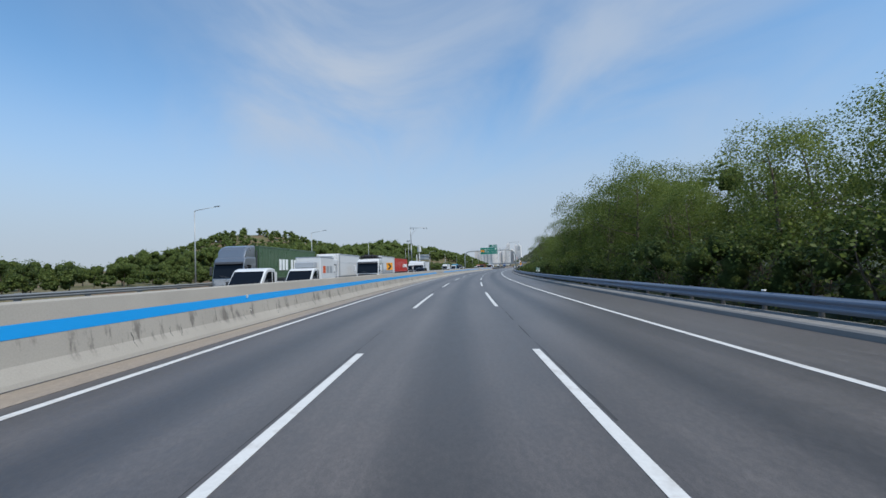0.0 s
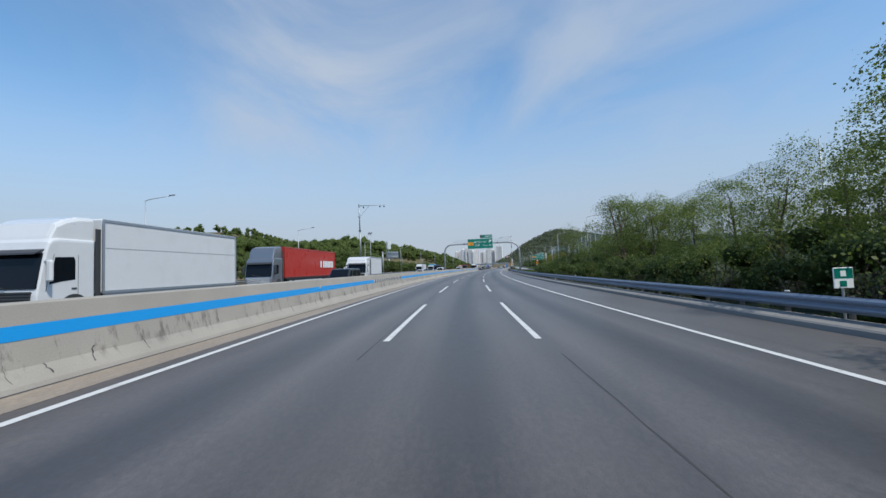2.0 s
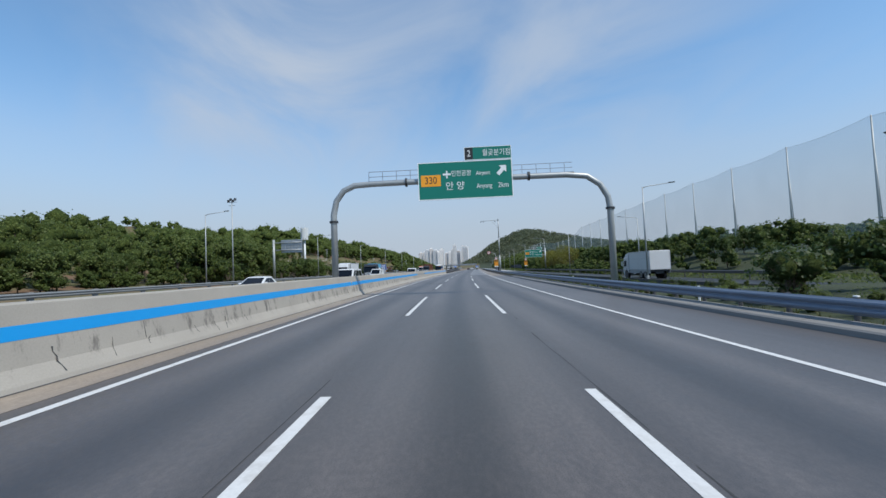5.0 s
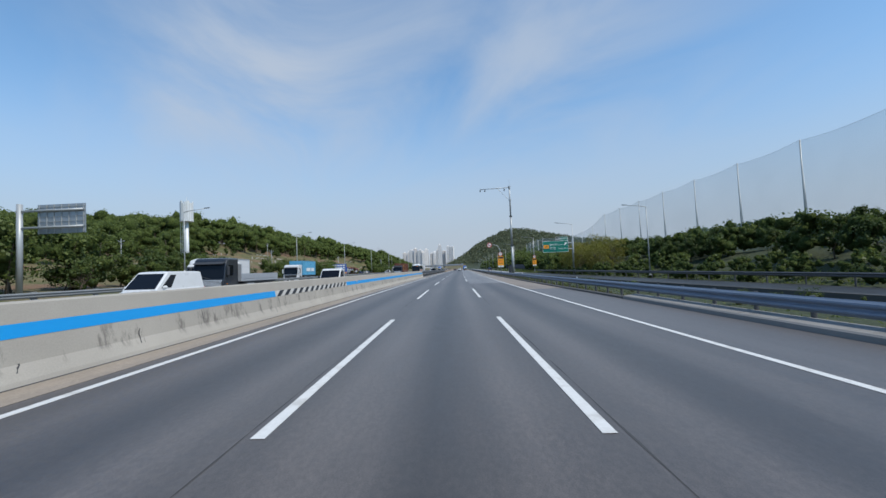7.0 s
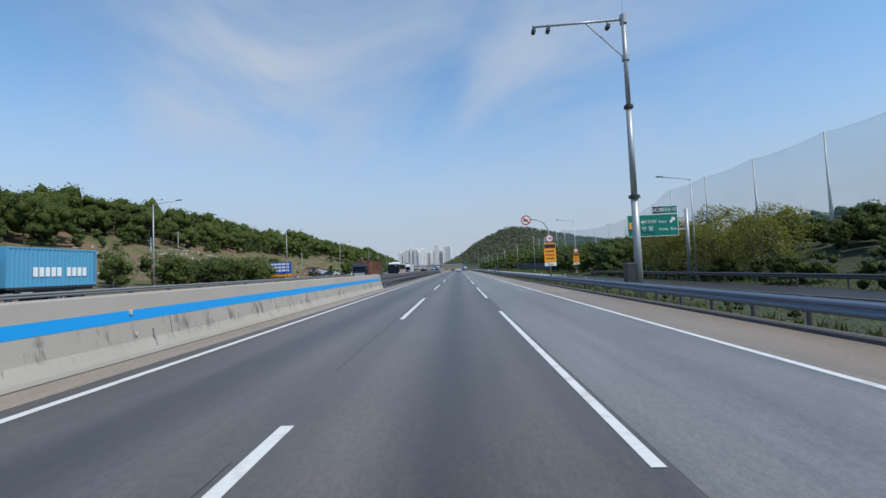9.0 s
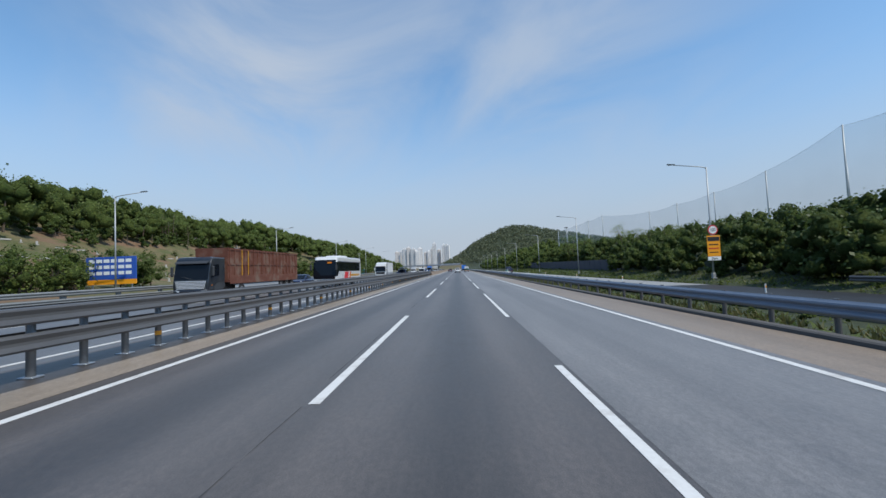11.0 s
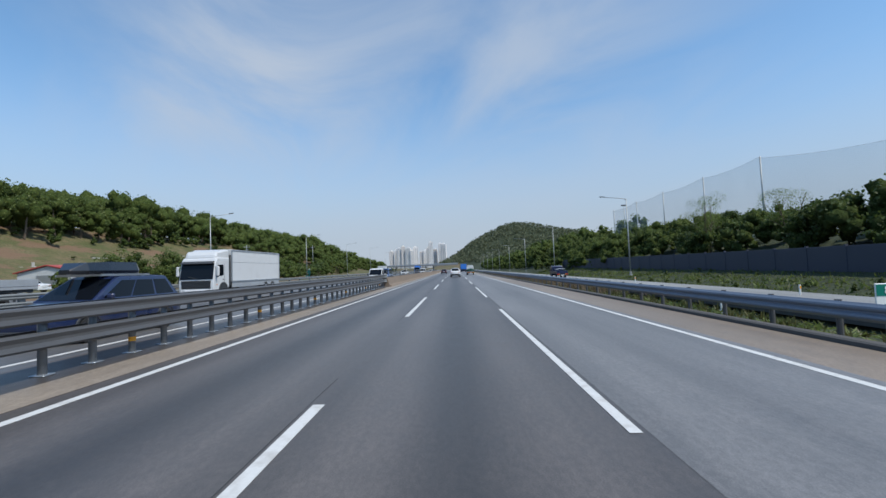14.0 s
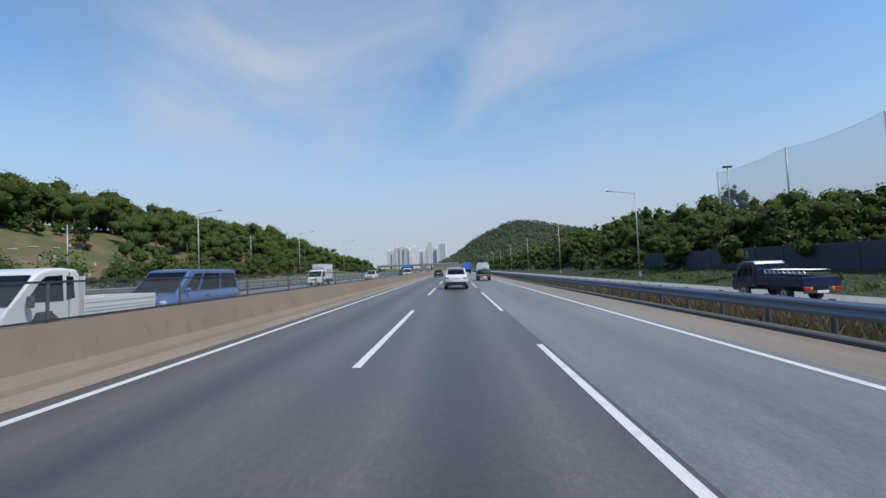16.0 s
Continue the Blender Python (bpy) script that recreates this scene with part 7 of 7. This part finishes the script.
def light_truck(label, m, cab, body, mat_body, L=5.1, group="opposite traffic"):
    """A one-ton cab-over pickup, front at y = 0; body: drop, box, tarp or rack."""
    e = thing("light_truck", m, label, "truck", group)
    hw = 0.86
    c = cab_shape(e, [(-0.05, 0.36), (0.0, 0.42), (0.04, 0.62), (0.02, 0.86), (-0.08, 1.02), (-0.16, 1.10), (-0.50, 1.52), (-0.74, 1.80), (-0.88, 1.90), (-1.15, 1.96), (-1.5, 1.97), (-1.85, 1.93), (-1.95, 1.8), (-1.98, 0.6), (-1.35, 0.6), (-1.2, 0.9), (-0.75, 0.9), (-0.5, 0.40)], hw, cab)
    part("windscreen", Mesh().loft([[(-hw * k, y - 0.08, z - 0.03), (-hw * k * 0.94, y + 0.02, z + 0.02), (hw * k * 0.94, y + 0.02, z + 0.02), (hw * k, y - 0.08, z - 0.03), (hw * k * 0.9, y - 0.14, z - 0.08), (-hw * k * 0.9, y - 0.14, z - 0.08)] for y, z, k in ((-0.15, 1.10, 0.975), (-0.49, 1.52, 0.955), (-0.71, 1.78, 0.93))]), GLASS, c)
    for sx in (-1, 1):
        part("side_window", Mesh().prism([(-0.50, 1.16), (-0.86, 1.66), (-1.0, 1.76), (-1.42, 1.78), (-1.46, 1.14)], sx * (hw - 0.05), sx * (hw + 0.006)), GLASS, c)
        part("quarter_window", Mesh().prism([(-1.54, 1.16), (-1.53, 1.76), (-1.72, 1.74), (-1.78, 1.2)], sx * (hw - 0.05), sx * (hw + 0.006)), GLASS, c)
        part("headlight", Mesh().loft([[(sx * hw * a, y - dd, z) for a, y, z in ((0.52, 0.055, 0.70), (0.80, 0.05, 0.66), (0.985, -0.10, 0.70), (0.985, -0.12, 0.92), (0.85, 0.0, 0.96), (0.62, 0.03, 0.88))] for dd in (0.0, 0.10)]), LAMP_CLEAR, c)
        part("wheel_arch", Mesh().disc((sx * (hw - 0.012), -0.98, 0.46), 0.44, (1, 0, 0), 24, 0.05), DARK, c)
        part("mirror", Mesh().box(sx * (hw + 0.16) - 0.08, sx * (hw + 0.16) + 0.08, -0.52, -0.42, 1.05, 1.32, bev=0.03), DARK, c)
        part("door_seam", Mesh().box(sx * hw - 0.006, sx * hw + 0.006, -1.62, -1.6, 0.7, 1.85), DARK, c)
        wheel(e, sx * 0.77, -0.98, 0.33, 0.2)
        wheel(e, sx * 0.70, -L + 1.25, 0.33, 0.26)
        part("tail_light", Mesh().box(sx * 0.72 - 0.14, sx * 0.72 + 0.14, -L - 0.03, -L + 0.02, 0.55, 0.70, bev=0.02), LAMP_RED, e)
        part("amber_light", Mesh().box(sx * 0.50 - 0.07, sx * 0.50 + 0.07, -L - 0.03, -L + 0.02, 0.55, 0.70, bev=0.02), LAMP_AMBER, e)
    part("bumper", Mesh().box(-hw * 0.97, hw * 0.97, -0.25, 0.07, 0.34, 0.58, bev=0.06), cab, c)
    part("lower_grille", Mesh().box(-hw * 0.5, hw * 0.5, 0.0, 0.08, 0.38, 0.50, bev=0.02), DARK, c)
    part("grille", Mesh().box(-hw * 0.45, hw * 0.45, -0.02, 0.045, 0.66, 0.80, bev=0.02), DARK, c)
    part("number_plate", Mesh().box(-0.26, 0.26, 0.07, 0.085, 0.38, 0.5), PLATE, c)
    part("chassis", Mesh().box(-0.4, 0.4, -L + 0.1, -1.5, 0.45, 0.68), DARK, e)
    part("rear_plate", Mesh().box(-0.26, 0.26, -L - 0.04, -L - 0.01, 0.42, 0.54), PLATE, e)
    y0 = -2.05
    part("rear_bumper", Mesh().box(-0.82, 0.82, -L - 0.02, -L + 0.06, 0.40, 0.52, bev=0.01), DARK, e)
    if body == "box":
        b = part("cargo_box", Mesh().box(-0.9, 0.9, -L, y0, 0.78, 2.75, bev=0.04), mat_body, e)
        part("edge_trim", Mesh().box(-0.91, 0.91, -L - 0.004, y0, 0.76, 0.84).box(-0.91, 0.91, -L - 0.004, y0, 2.69, 2.76), GALV, b)
        for k in range(3):
            part("lettering", Mesh().box(-0.912, -0.902, -L + 0.5 + 0.75 * k, -L + 1.05 + 0.75 * k, 1.6, 2.1), P_ORANGE if k == 2 else SKIRT, b)
        part("cooler", Mesh().box(-0.7, 0.7, -1.95, -1.35, 1.98, 2.4, bev=0.06), SKIRT, e)
    else:
        part("bed", Mesh().box(-0.85, 0.85, -L, y0, 0.70, 0.80), mat_body, e)
        for sx in (-1, 1):
            part("drop_side", Mesh().box(sx * 0.845 - 0.02, sx * 0.845 + 0.02, -L, y0, 0.80, 1.16, bev=0.01), mat_body, e)
            for z in (0.90, 1.04):
                part("rib", Mesh().box(sx * 0.868 - 0.008, sx * 0.868 + 0.008, -L + 0.05, y0 - 0.05, z, z + 0.035), mat_body, e)
        part("tailgate", Mesh().box(-0.85, 0.85, -L - 0.02, -L + 0.02, 0.72, 1.16, bev=0.01), mat_body, e)
        part("headboard", Mesh().box(-0.85, 0.85, y0 - 0.04, y0, 0.80, 1.75), mat_body if body != "rack" else cab, e)
    if body == "tarp":
        r = np.random.default_rng(8)
        rings = []
        for i in range(9):
            y = -L - 0.08 + (L - 2.25) * i / 8
            k = 0.55 + 0.45 * math.sin(min(1.0, (i + 0.8) / 2.5) * 1.57)
            rings.append([(0.93 * math.cos(a) * (1 + 0.05 * r.normal()), y + 0.05 * r.normal(), 0.98 + (0.50 * k) * max(0, math.sin(a)) * (1 + 0.09 * r.normal()) - (0.12 if math.sin(a) < 0.05 else 0)) for a in np.linspace(0, math.pi, 15)])
        part("roof_fairing", Mesh().loft([[(-0.74, y, 1.9), (-0.74, y, z - 0.08), (-0.62, y, z), (0.62, y, z), (0.74, y, z - 0.08), (0.74, y, 1.9)] for y, z in ((-0.95, 2.0), (-1.2, 2.28), (-1.95, 2.34))]), cab, e)
        part("tarp_load", Mesh().loft(rings), TARP, e, "dark green netted tarpaulin over the load", smooth=True)
        part("striped_bumper", Mesh().box(-0.85, 0.85, -L - 0.05, -L - 0.02, 0.54, 0.72), P_YELLOW, e)
        for k in range(4):
            part("stripe", Mesh().box(-0.78 + 0.45 * k, -0.58 + 0.45 * k, -L - 0.056, -L - 0.05, 0.56, 0.70), LAMP_RED, e)
    if body == "rack":
        for z in (1.30, 1.48):
            for sx in (-1, 1):
                part("ladder_rail", Mesh().tube((sx * 0.5, -L + 0.1, z), (sx * 0.5, y0 + 0.1, z), 0.025, n=6), GALV, e)
        for k in range(9):
            part("ladder_rung", Mesh().tube((-0.5, -L + 0.25 + 0.32 * k, 1.48), (0.5, -L + 0.25 + 0.32 * k, 1.48), 0.02, n=6).tube((-0.5, -L + 0.25 + 0.32 * k, 1.30), (-0.5, -L + 0.4 + 0.32 * k, 1.48), 0.015, n=6), GALV, e)
    return e


OPP = 180
LA, LB, LC, LO1, LO2 = -10.9, -14.5, -18.1, -28.0, -32.0
LEAN = math.degrees(CROSS)


def on_road(s, u, turn=0.0, v=0.0):
    """A vehicle's pose, front at s, leaning with the road's fall."""
    return stand(s, u, v, turn) @ pose(0, 0, 0.005, 0, LEAN if turn == 0 else -LEAN, 0)


light_truck("white one-ton pickup beside a container lorry", on_road(22, LA, OPP), P_WHITE, "drop", BOX_WHITE)
light_truck("white one-ton box truck with an orange mark", on_road(28.8, LA, OPP), P_WHITE, "box", BOX_WHITE)
heavy_truck("silver lorry carrying a long green container", on_road(33, LC, OPP), P_SILVER, "container", 15.5, 4.0, P_GREEN, bars_col=(SIGN_WHITE,), letters=(1.0, (5, 3, 3)))
car("black minivan on the opposite carriageway", on_road(12.5, -19.2, OPP), P_BLACK, 4.9, 1.92, 1.72, "van", group="opposite traffic")
rf = heavy_truck("white refrigerated box lorry with a cooling unit over the cab", on_road(43, LB, OPP), P_WHITE, "box", 10.5, 3.55, BOX_WHITE, deflector=False)
part("cooling_unit", Mesh().box(-0.85, 0.85, -2.35, -1.7, 2.75, 3.45, bev=0.1), BOX_WHITE, rf)
part("cooling_grille", Mesh().box(-0.7, 0.7, -1.70, -1.66, 2.9, 3.3), SKIRT, rf)
fl = heavy_truck("white flat-bed lorry with a dark bundle on its roof rack", on_road(47.6, LA, OPP), P_WHITE, "flat", 8.0, 3.0, SKIRT, deflector=False)
for y in (-0.75, -1.3, -1.9):
    part("rack_bar", Mesh().box(-1.05, 1.05, y - 0.03, y + 0.03, 3.02, 3.07), DARK, fl)
for sx in (-1, 1):
    part("rack_rail", Mesh().box(sx * 1.05 - 0.025, sx * 1.05 + 0.025, -2.0, -0.6, 3.05, 3.18), DARK, fl)
for i, (x, r) in enumerate(((-0.7, 0.17), (-0.35, 0.2), (0.05, 0.19), (0.42, 0.21), (0.76, 0.16))):
    part("bundle", Mesh().loft([[(x + r * k * math.cos(w), y, 3.07 + r + r * k * math.sin(w)) for w in np.linspace(0, 5.6, 9)] for y, k in ((-0.7, 0.55), (-0.8, 1.0), (-1.3, 0.92), (-1.8, 1.02), (-1.92, 0.5))]), RUBBER, fl, smooth=True)
heavy_truck("white box lorry with a tall wind deflector", on_road(62.2, LB, OPP), P_WHITE, "box", 11.5, 3.85, BOX_WHITE)
heavy_truck("silver lorry carrying a red container", on_road(85.4, LC, OPP), P_SILVER, "container", 17.0, 4.1, P_RED, bars_col=(SIGN_WHITE,), letters=(0.75, (7, 1)))
car("dark people carrier beside the median", on_road(84, LA, OPP), P_BLACK, 5.1, 1.93, 1.9, "van", group="opposite traffic")
heavy_truck("white box lorry with a rounded cab roof", on_road(103, LB, OPP), P_WHITE, "box", 8.6, 3.5, BOX_WHITE)
PRINT_PINK = plain("faded_pink_print", (0.42, 0.27, 0.26), 0.6, var=0.35, scale=6)
PRINT_VIOLET = plain("violet_print", (0.09, 0.075, 0.26), 0.6)
yl = heavy_truck("white and yellow lorry with a lettered white box", on_road(113.2, LC, OPP), P_WHITE, "box", 12.85, 3.85, BOX_WHITE, deflector=True)
for sx in (-1, 1):
    part("cab_band", Mesh().prism([(-0.02, 0.75), (-0.02, 1.34), (-0.9, 1.42), (-1.2, 1.7), (-2.05, 1.7), (-2.05, 0.9), (-1.95, 0.9), (-1.6, 1.1), (-0.9, 1.1), (-0.62, 0.75)], sx * 1.222 - 0.012, sx * 1.222 + 0.006), P_YELLOW, yl, "yellow painted lower cab side")
    part("printed_patch", Mesh().box(sx * 1.252 - 0.004, sx * 1.252 + 0.004, -7.75, -6.9, 2.2, 2.85), PRINT_PINK, yl, "faded pink printed patch")
    for i in range(4):
        part("lettering", Mesh().box(sx * 1.252 - 0.006, sx * 1.252 + 0.006, -8.35 - 0.48 * i, -7.95 - 0.48 * i, 2.16, 2.56), PRINT_VIOLET, yl)
    for i in range(3):
        part("lettering", Mesh().box(sx * 1.252 - 0.006, sx * 1.252 + 0.006, -10.5 - 0.48 * i, -10.1 - 0.48 * i, 2.16, 2.54), DARK, yl)
    part("small_lettering", Mesh().box(sx * 1.252 - 0.006, sx * 1.252 + 0.006, -11.9, -8.2, 2.72, 2.84), SKIRT, yl)
    part("red_underrun", Mesh().box(sx * 1.16 - 0.02, sx * 1.16 + 0.02, -12.3, -3.6, 0.60, 0.70), P_RED, yl)
part("front_band", Mesh().box(-1.05, 1.05, 0.03, 0.062, 0.74, 0.86), P_YELLOW, yl)
car("white saloon on the opposite carriageway", on_road(152, LB, OPP), P_WHITE, 4.7, 1.85, 1.48, "saloon", group="opposite traffic")
car("white estate van on the opposite carriageway", on_road(163, LA, OPP), P_WHITE, 4.9, 1.9, 1.9, "van", group="opposite traffic")
car("white panel van on the opposite carriageway", on_road(194.1, LB, OPP), P_WHITE, 4.6, 1.82, 1.92, "van", group="opposite traffic", cargo=True)
heavy_truck("dark slate lorry with an empty flat bed", on_road(206.5, LC, OPP), P_SLATE, "flat", 9.5, 3.3, SKIRT, deflector=False)
heavy_truck("white box lorry on the side road", on_road(221, LO1, OPP), P_WHITE, "box", 9.5, 3.6, BOX_WHITE)
light_truck("white one-ton pickup beside the median", on_road(212.5, LA, OPP), P_WHITE, "drop", BOX_WHITE)
heavy_truck("white lorry carrying a light blue container", on_road(247, LO1, OPP), P_WHITE, "container", 9.0, 3.75, P_SKY, deflector=False, bars_col=(SIGN_WHITE,))
car("blue saloon on the side road", on_road(222, -25.8, OPP), P_BLUE, 4.6, 1.8, 1.45, "saloon", group="opposite traffic")
heavy_truck("dark slate lorry with a rusty slatted load body", on_road(302.5, LC, OPP), P_SLATE, "slat", 16.0, 3.65, P_RUST, deflector=False)
car("dark blue saloon on the opposite carriageway", on_road(322, -18.6, OPP), P_NAVY, 4.6, 1.8, 1.45, "saloon", group="opposite traffic")


def coach(m):
    e = thing("coach", m, "white coach with red and orange swooshes", "bus", "opposite traffic")
    hw, L, H = 1.24, 12.2, 3.35
    cab_shape(e, [(0.0, 0.35), (0.05, 0.9), (0.0, 1.3), (-0.28, 2.7), (-0.65, H - 0.05), (-1.1, H), (-L + 0.2, H), (-L, 2.9), (-L, 0.45), (-L + 2.4, 0.35)], hw, P_WHITE, "body")
    part("windscreen", Mesh().loft([[(-hw * k, y + 0.06, z), (hw * k, y + 0.06, z), (hw * k, y - 0.05, z), (-hw * k, y - 0.05, z)] for y, z, k in ((0.035, 0.92, 0.93), (0.0, 1.3, 0.955), (-0.28, 2.7, 0.95), (-0.45, 2.98, 0.92))]), GLASS, e)
    for sx in (-1, 1):
        part("front_glass", Mesh().prism([(-0.02, 1.2), (-0.30, 2.72), (-1.0, 2.75), (-1.35, 1.75), (-0.7, 1.2)], sx * (hw - 0.12), sx * (hw + 0.013)), GLASS, e)
        for k in range(7):
            y = -1.05 - 1.46 * k
            part("side_window", Mesh().prism([(y, 1.72), (y + 0.2 if k == 0 else y, 2.74), (y - 1.43, 2.74), (y - 1.43, 1.72)], sx * (hw - 0.05), sx * (hw + 0.012)), GLASS, e)
        part("roof_band", Mesh().box(sx * hw - 0.012, sx * hw + 0.014, -L + 0.3, -0.75, 2.74, 2.84), DARK, e)
        for z0, z1, y0, y1, mt in ((0.55, 1.65, -3.2, -5.4, SIGN_RED), (0.9, 1.65, -5.6, -6.6, P_ORANGE), (1.1, 1.35, -5.8, -11.0, P_YELLOW), (0.62, 0.85, -4.0, -11.0, SIGN_RED)):
            part("stripe", Mesh().prism([(y0, z0), (y0 - 0.6, z1), (y1, z1), (y1 + 0.3, z0)], sx * (hw - 0.02), sx * (hw + 0.010)), mt, e)
        wheel(e, sx * 1.06, -2.6, 0.48, 0.3)
        wheel(e, sx * 1.04, -8.3, 0.48, 0.4)
        part("mirror", Mesh().pipe([(sx * 1.0, -0.25, 2.75), (sx * 1.35, 0.25, 2.75), (sx * 1.38, 0.3, 2.4)], 0.03, 6).box(sx * 1.38 - 0.11, sx * 1.38 + 0.11, 0.22, 0.36, 1.85, 2.45, bev=0.05), DARK, e)
        part("headlight", Mesh().box(sx * 0.95 - 0.2, sx * 0.95 + 0.2, -0.05, 0.09, 0.62, 0.86, bev=0.04), LAMP_CLEAR, e)
        part("luggage_door", Mesh().box(sx * hw - 0.008, sx * hw + 0.008, -7.2, -7.18, 0.5, 1.6), DARK, e)
    part("roof_cooler", Mesh().loft([[(-0.9 * k, y, 3.28), (0.9 * k, y, 3.28), (0.8 * k, y, z), (-0.8 * k, y, z)] for y, k, z in ((-2.6, 0.8, 3.32), (-3.3, 1.0, 3.52), (-6.3, 1.0, 3.52), (-7.0, 0.8, 3.32))]), BOX_WHITE, e)
    part("destination_board", Mesh().box(-0.75, -0.30, -0.2, -0.13, 2.58, 2.74), LAMP_AMBER, e)
    part("bumper", Mesh().box(-1.2, 1.2, -0.2, 0.09, 0.32, 0.58, bev=0.05), P_WHITE, e)
    return e


coach(on_road(320.0, LB, OPP))
car("white suv on the side road", on_road(332, -26.5, OPP), P_WHITE, 4.7, 1.88, 1.7, "suv", group="opposite traffic")
rb = car("dark blue suv with a long black roof box", on_road(354.6, LA, OPP), P_NAVY, 4.8, 1.92, 1.74, "suv", group="opposite traffic")
part("roof_box", Mesh().loft([[(-0.42 * k, y, 1.80), (-0.46 * k, y, 1.90), (-0.38 * k, y, 1.80 + 0.36 * k), (0.38 * k, y, 1.80 + 0.36 * k), (0.46 * k, y, 1.90), (0.42 * k, y, 1.80)] for y, k in ((-1.15, 0.35), (-1.5, 0.9), (-2.2, 1.0), (-3.3, 1.0), (-3.45, 0.8))]), P_BLACK, rb, "glossy black roof box")
part("roof_rail", Mesh().box(-0.68, -0.64, -3.5, -1.6, 1.74, 1.80).box(0.64, 0.68, -3.5, -1.6, 1.74, 1.80), GALV, rb)
cr = heavy_truck("white lorry with an orange folding crane", on_road(362, LO1, OPP), P_WHITE, "flat", 9.0, 3.2, SKIRT, deflector=False)
part("crane_column", Mesh().box(-0.35, 0.35, -2.75, -2.3, 1.0, 2.9, bev=0.05), P_ORANGE, cr)
part("crane_boom", Mesh().box(-1.2, 1.2, -2.9, -2.4, 2.85, 3.35, bev=0.05).box(-1.35, -1.05, -2.8, -2.5, 1.7, 3.2, bev=0.04).box(1.05, 1.35, -2.8, -2.5, 1.7, 3.2, bev=0.04), P_ORANGE, cr)
heavy_truck("white box lorry with a grey lower skirt", on_road(373.5, LC, OPP), P_WHITE, "box", 11.0, 3.55, BOX_WHITE)
light_truck("white pickup truck with low drop sides", on_road(401.2, -10.9, OPP), P_WHITE, "drop", BOX_WHITE, L=4.75)
car("metallic blue people carrier behind a pickup", on_road(406.3, -10.9, OPP), P_BLUE, 5.1, 1.92, 1.92, "van", group="opposite traffic")
light_truck("white one-ton box truck on the opposite carriageway", on_road(446, LC, OPP), P_WHITE, "box", BOX_WHITE)
car("white suv farther along the opposite carriageway", on_road(463, LB, OPP), P_WHITE, 4.7, 1.88, 1.68, "suv", group="opposite traffic")
light_truck("white drop-side pickup in the far queue", on_road(486, LA, OPP), P_WHITE, "drop", BOX_WHITE)
car("dark suv in the far queue", on_road(505, LB, OPP), P_NAVY, 4.7, 1.88, 1.68, "suv", group="opposite traffic")
car("white saloon in the far queue", on_road(528, LA, OPP), P_WHITE, 4.7, 1.85, 1.46, "saloon", group="opposite traffic")
heavy_truck("blue lorry in the far queue", on_road(545, LC, OPP), P_TRUCKBLUE, "box", 9.5, 3.4, P_TRUCKBLUE, deflector=False)
# parked cars in front of the shed
for i, (s, u, mt, nm) in enumerate(((385, -52, P_NAVY, "dark blue"), (392, -51.5, P_WHITE, "white"), (401, -52, P_SILVER, "silver"), (374, -52.5, P_BLACK, "black"))):
    car(nm + " saloon parked below the grassy slope", stand(s, u, ground_at(s, u) - surf(u) + 0.05, 90), mt, 4.6, 1.82, 1.46, "saloon", "parked_car", "parked cars")

# traffic ahead, going the same way
car("white suv with black lower cladding driving ahead", on_road(426.2 + 4.7, -0.22), P_WHITE, 4.7, 1.89, 1.70, "suv", group="traffic ahead", low=P_BLACK)
light_truck("white one-ton truck with a green tarpaulin over its load", on_road(447 + 5.1, 3.45), P_WHITE, "tarp", BOX_WHITE, group="traffic ahead")
car("dark maroon saloon driving in the inner lane", on_road(483 + 4.7, -3.9), P_DARKRED, 4.7, 1.83, 1.45, "saloon", group="traffic ahead")
car("silver minivan driving far ahead", on_road(540, -0.2), P_SILVER, 4.9, 1.9, 1.8, "van", group="traffic ahead")
bt = heavy_truck("blue box lorry driving far ahead", on_road(535, 3.4), P_TRUCKBLUE, "box", 8.5, 3.4, P_TRUCKBLUE, deflector=False)
tagged(bt, group="traffic ahead")
car("white minivan driving far ahead", on_road(575, 3.4), P_WHITE, 4.9, 1.9, 1.8, "van", group="traffic ahead")
# slip road
light_truck("dark blue pickup with aluminium ladders on its bed", stand(417.6, 16.6, -0.35), P_NAVY, "rack", P_NAVY, group="slip road traffic")
ht = heavy_truck("white box lorry on the slip road", stand(186.6, float(ramp_u(186.6)) - 0.6, -0.35), P_WHITE, "box", 9.0, 3.5, BOX_WHITE)
tagged(ht, group="slip road traffic")
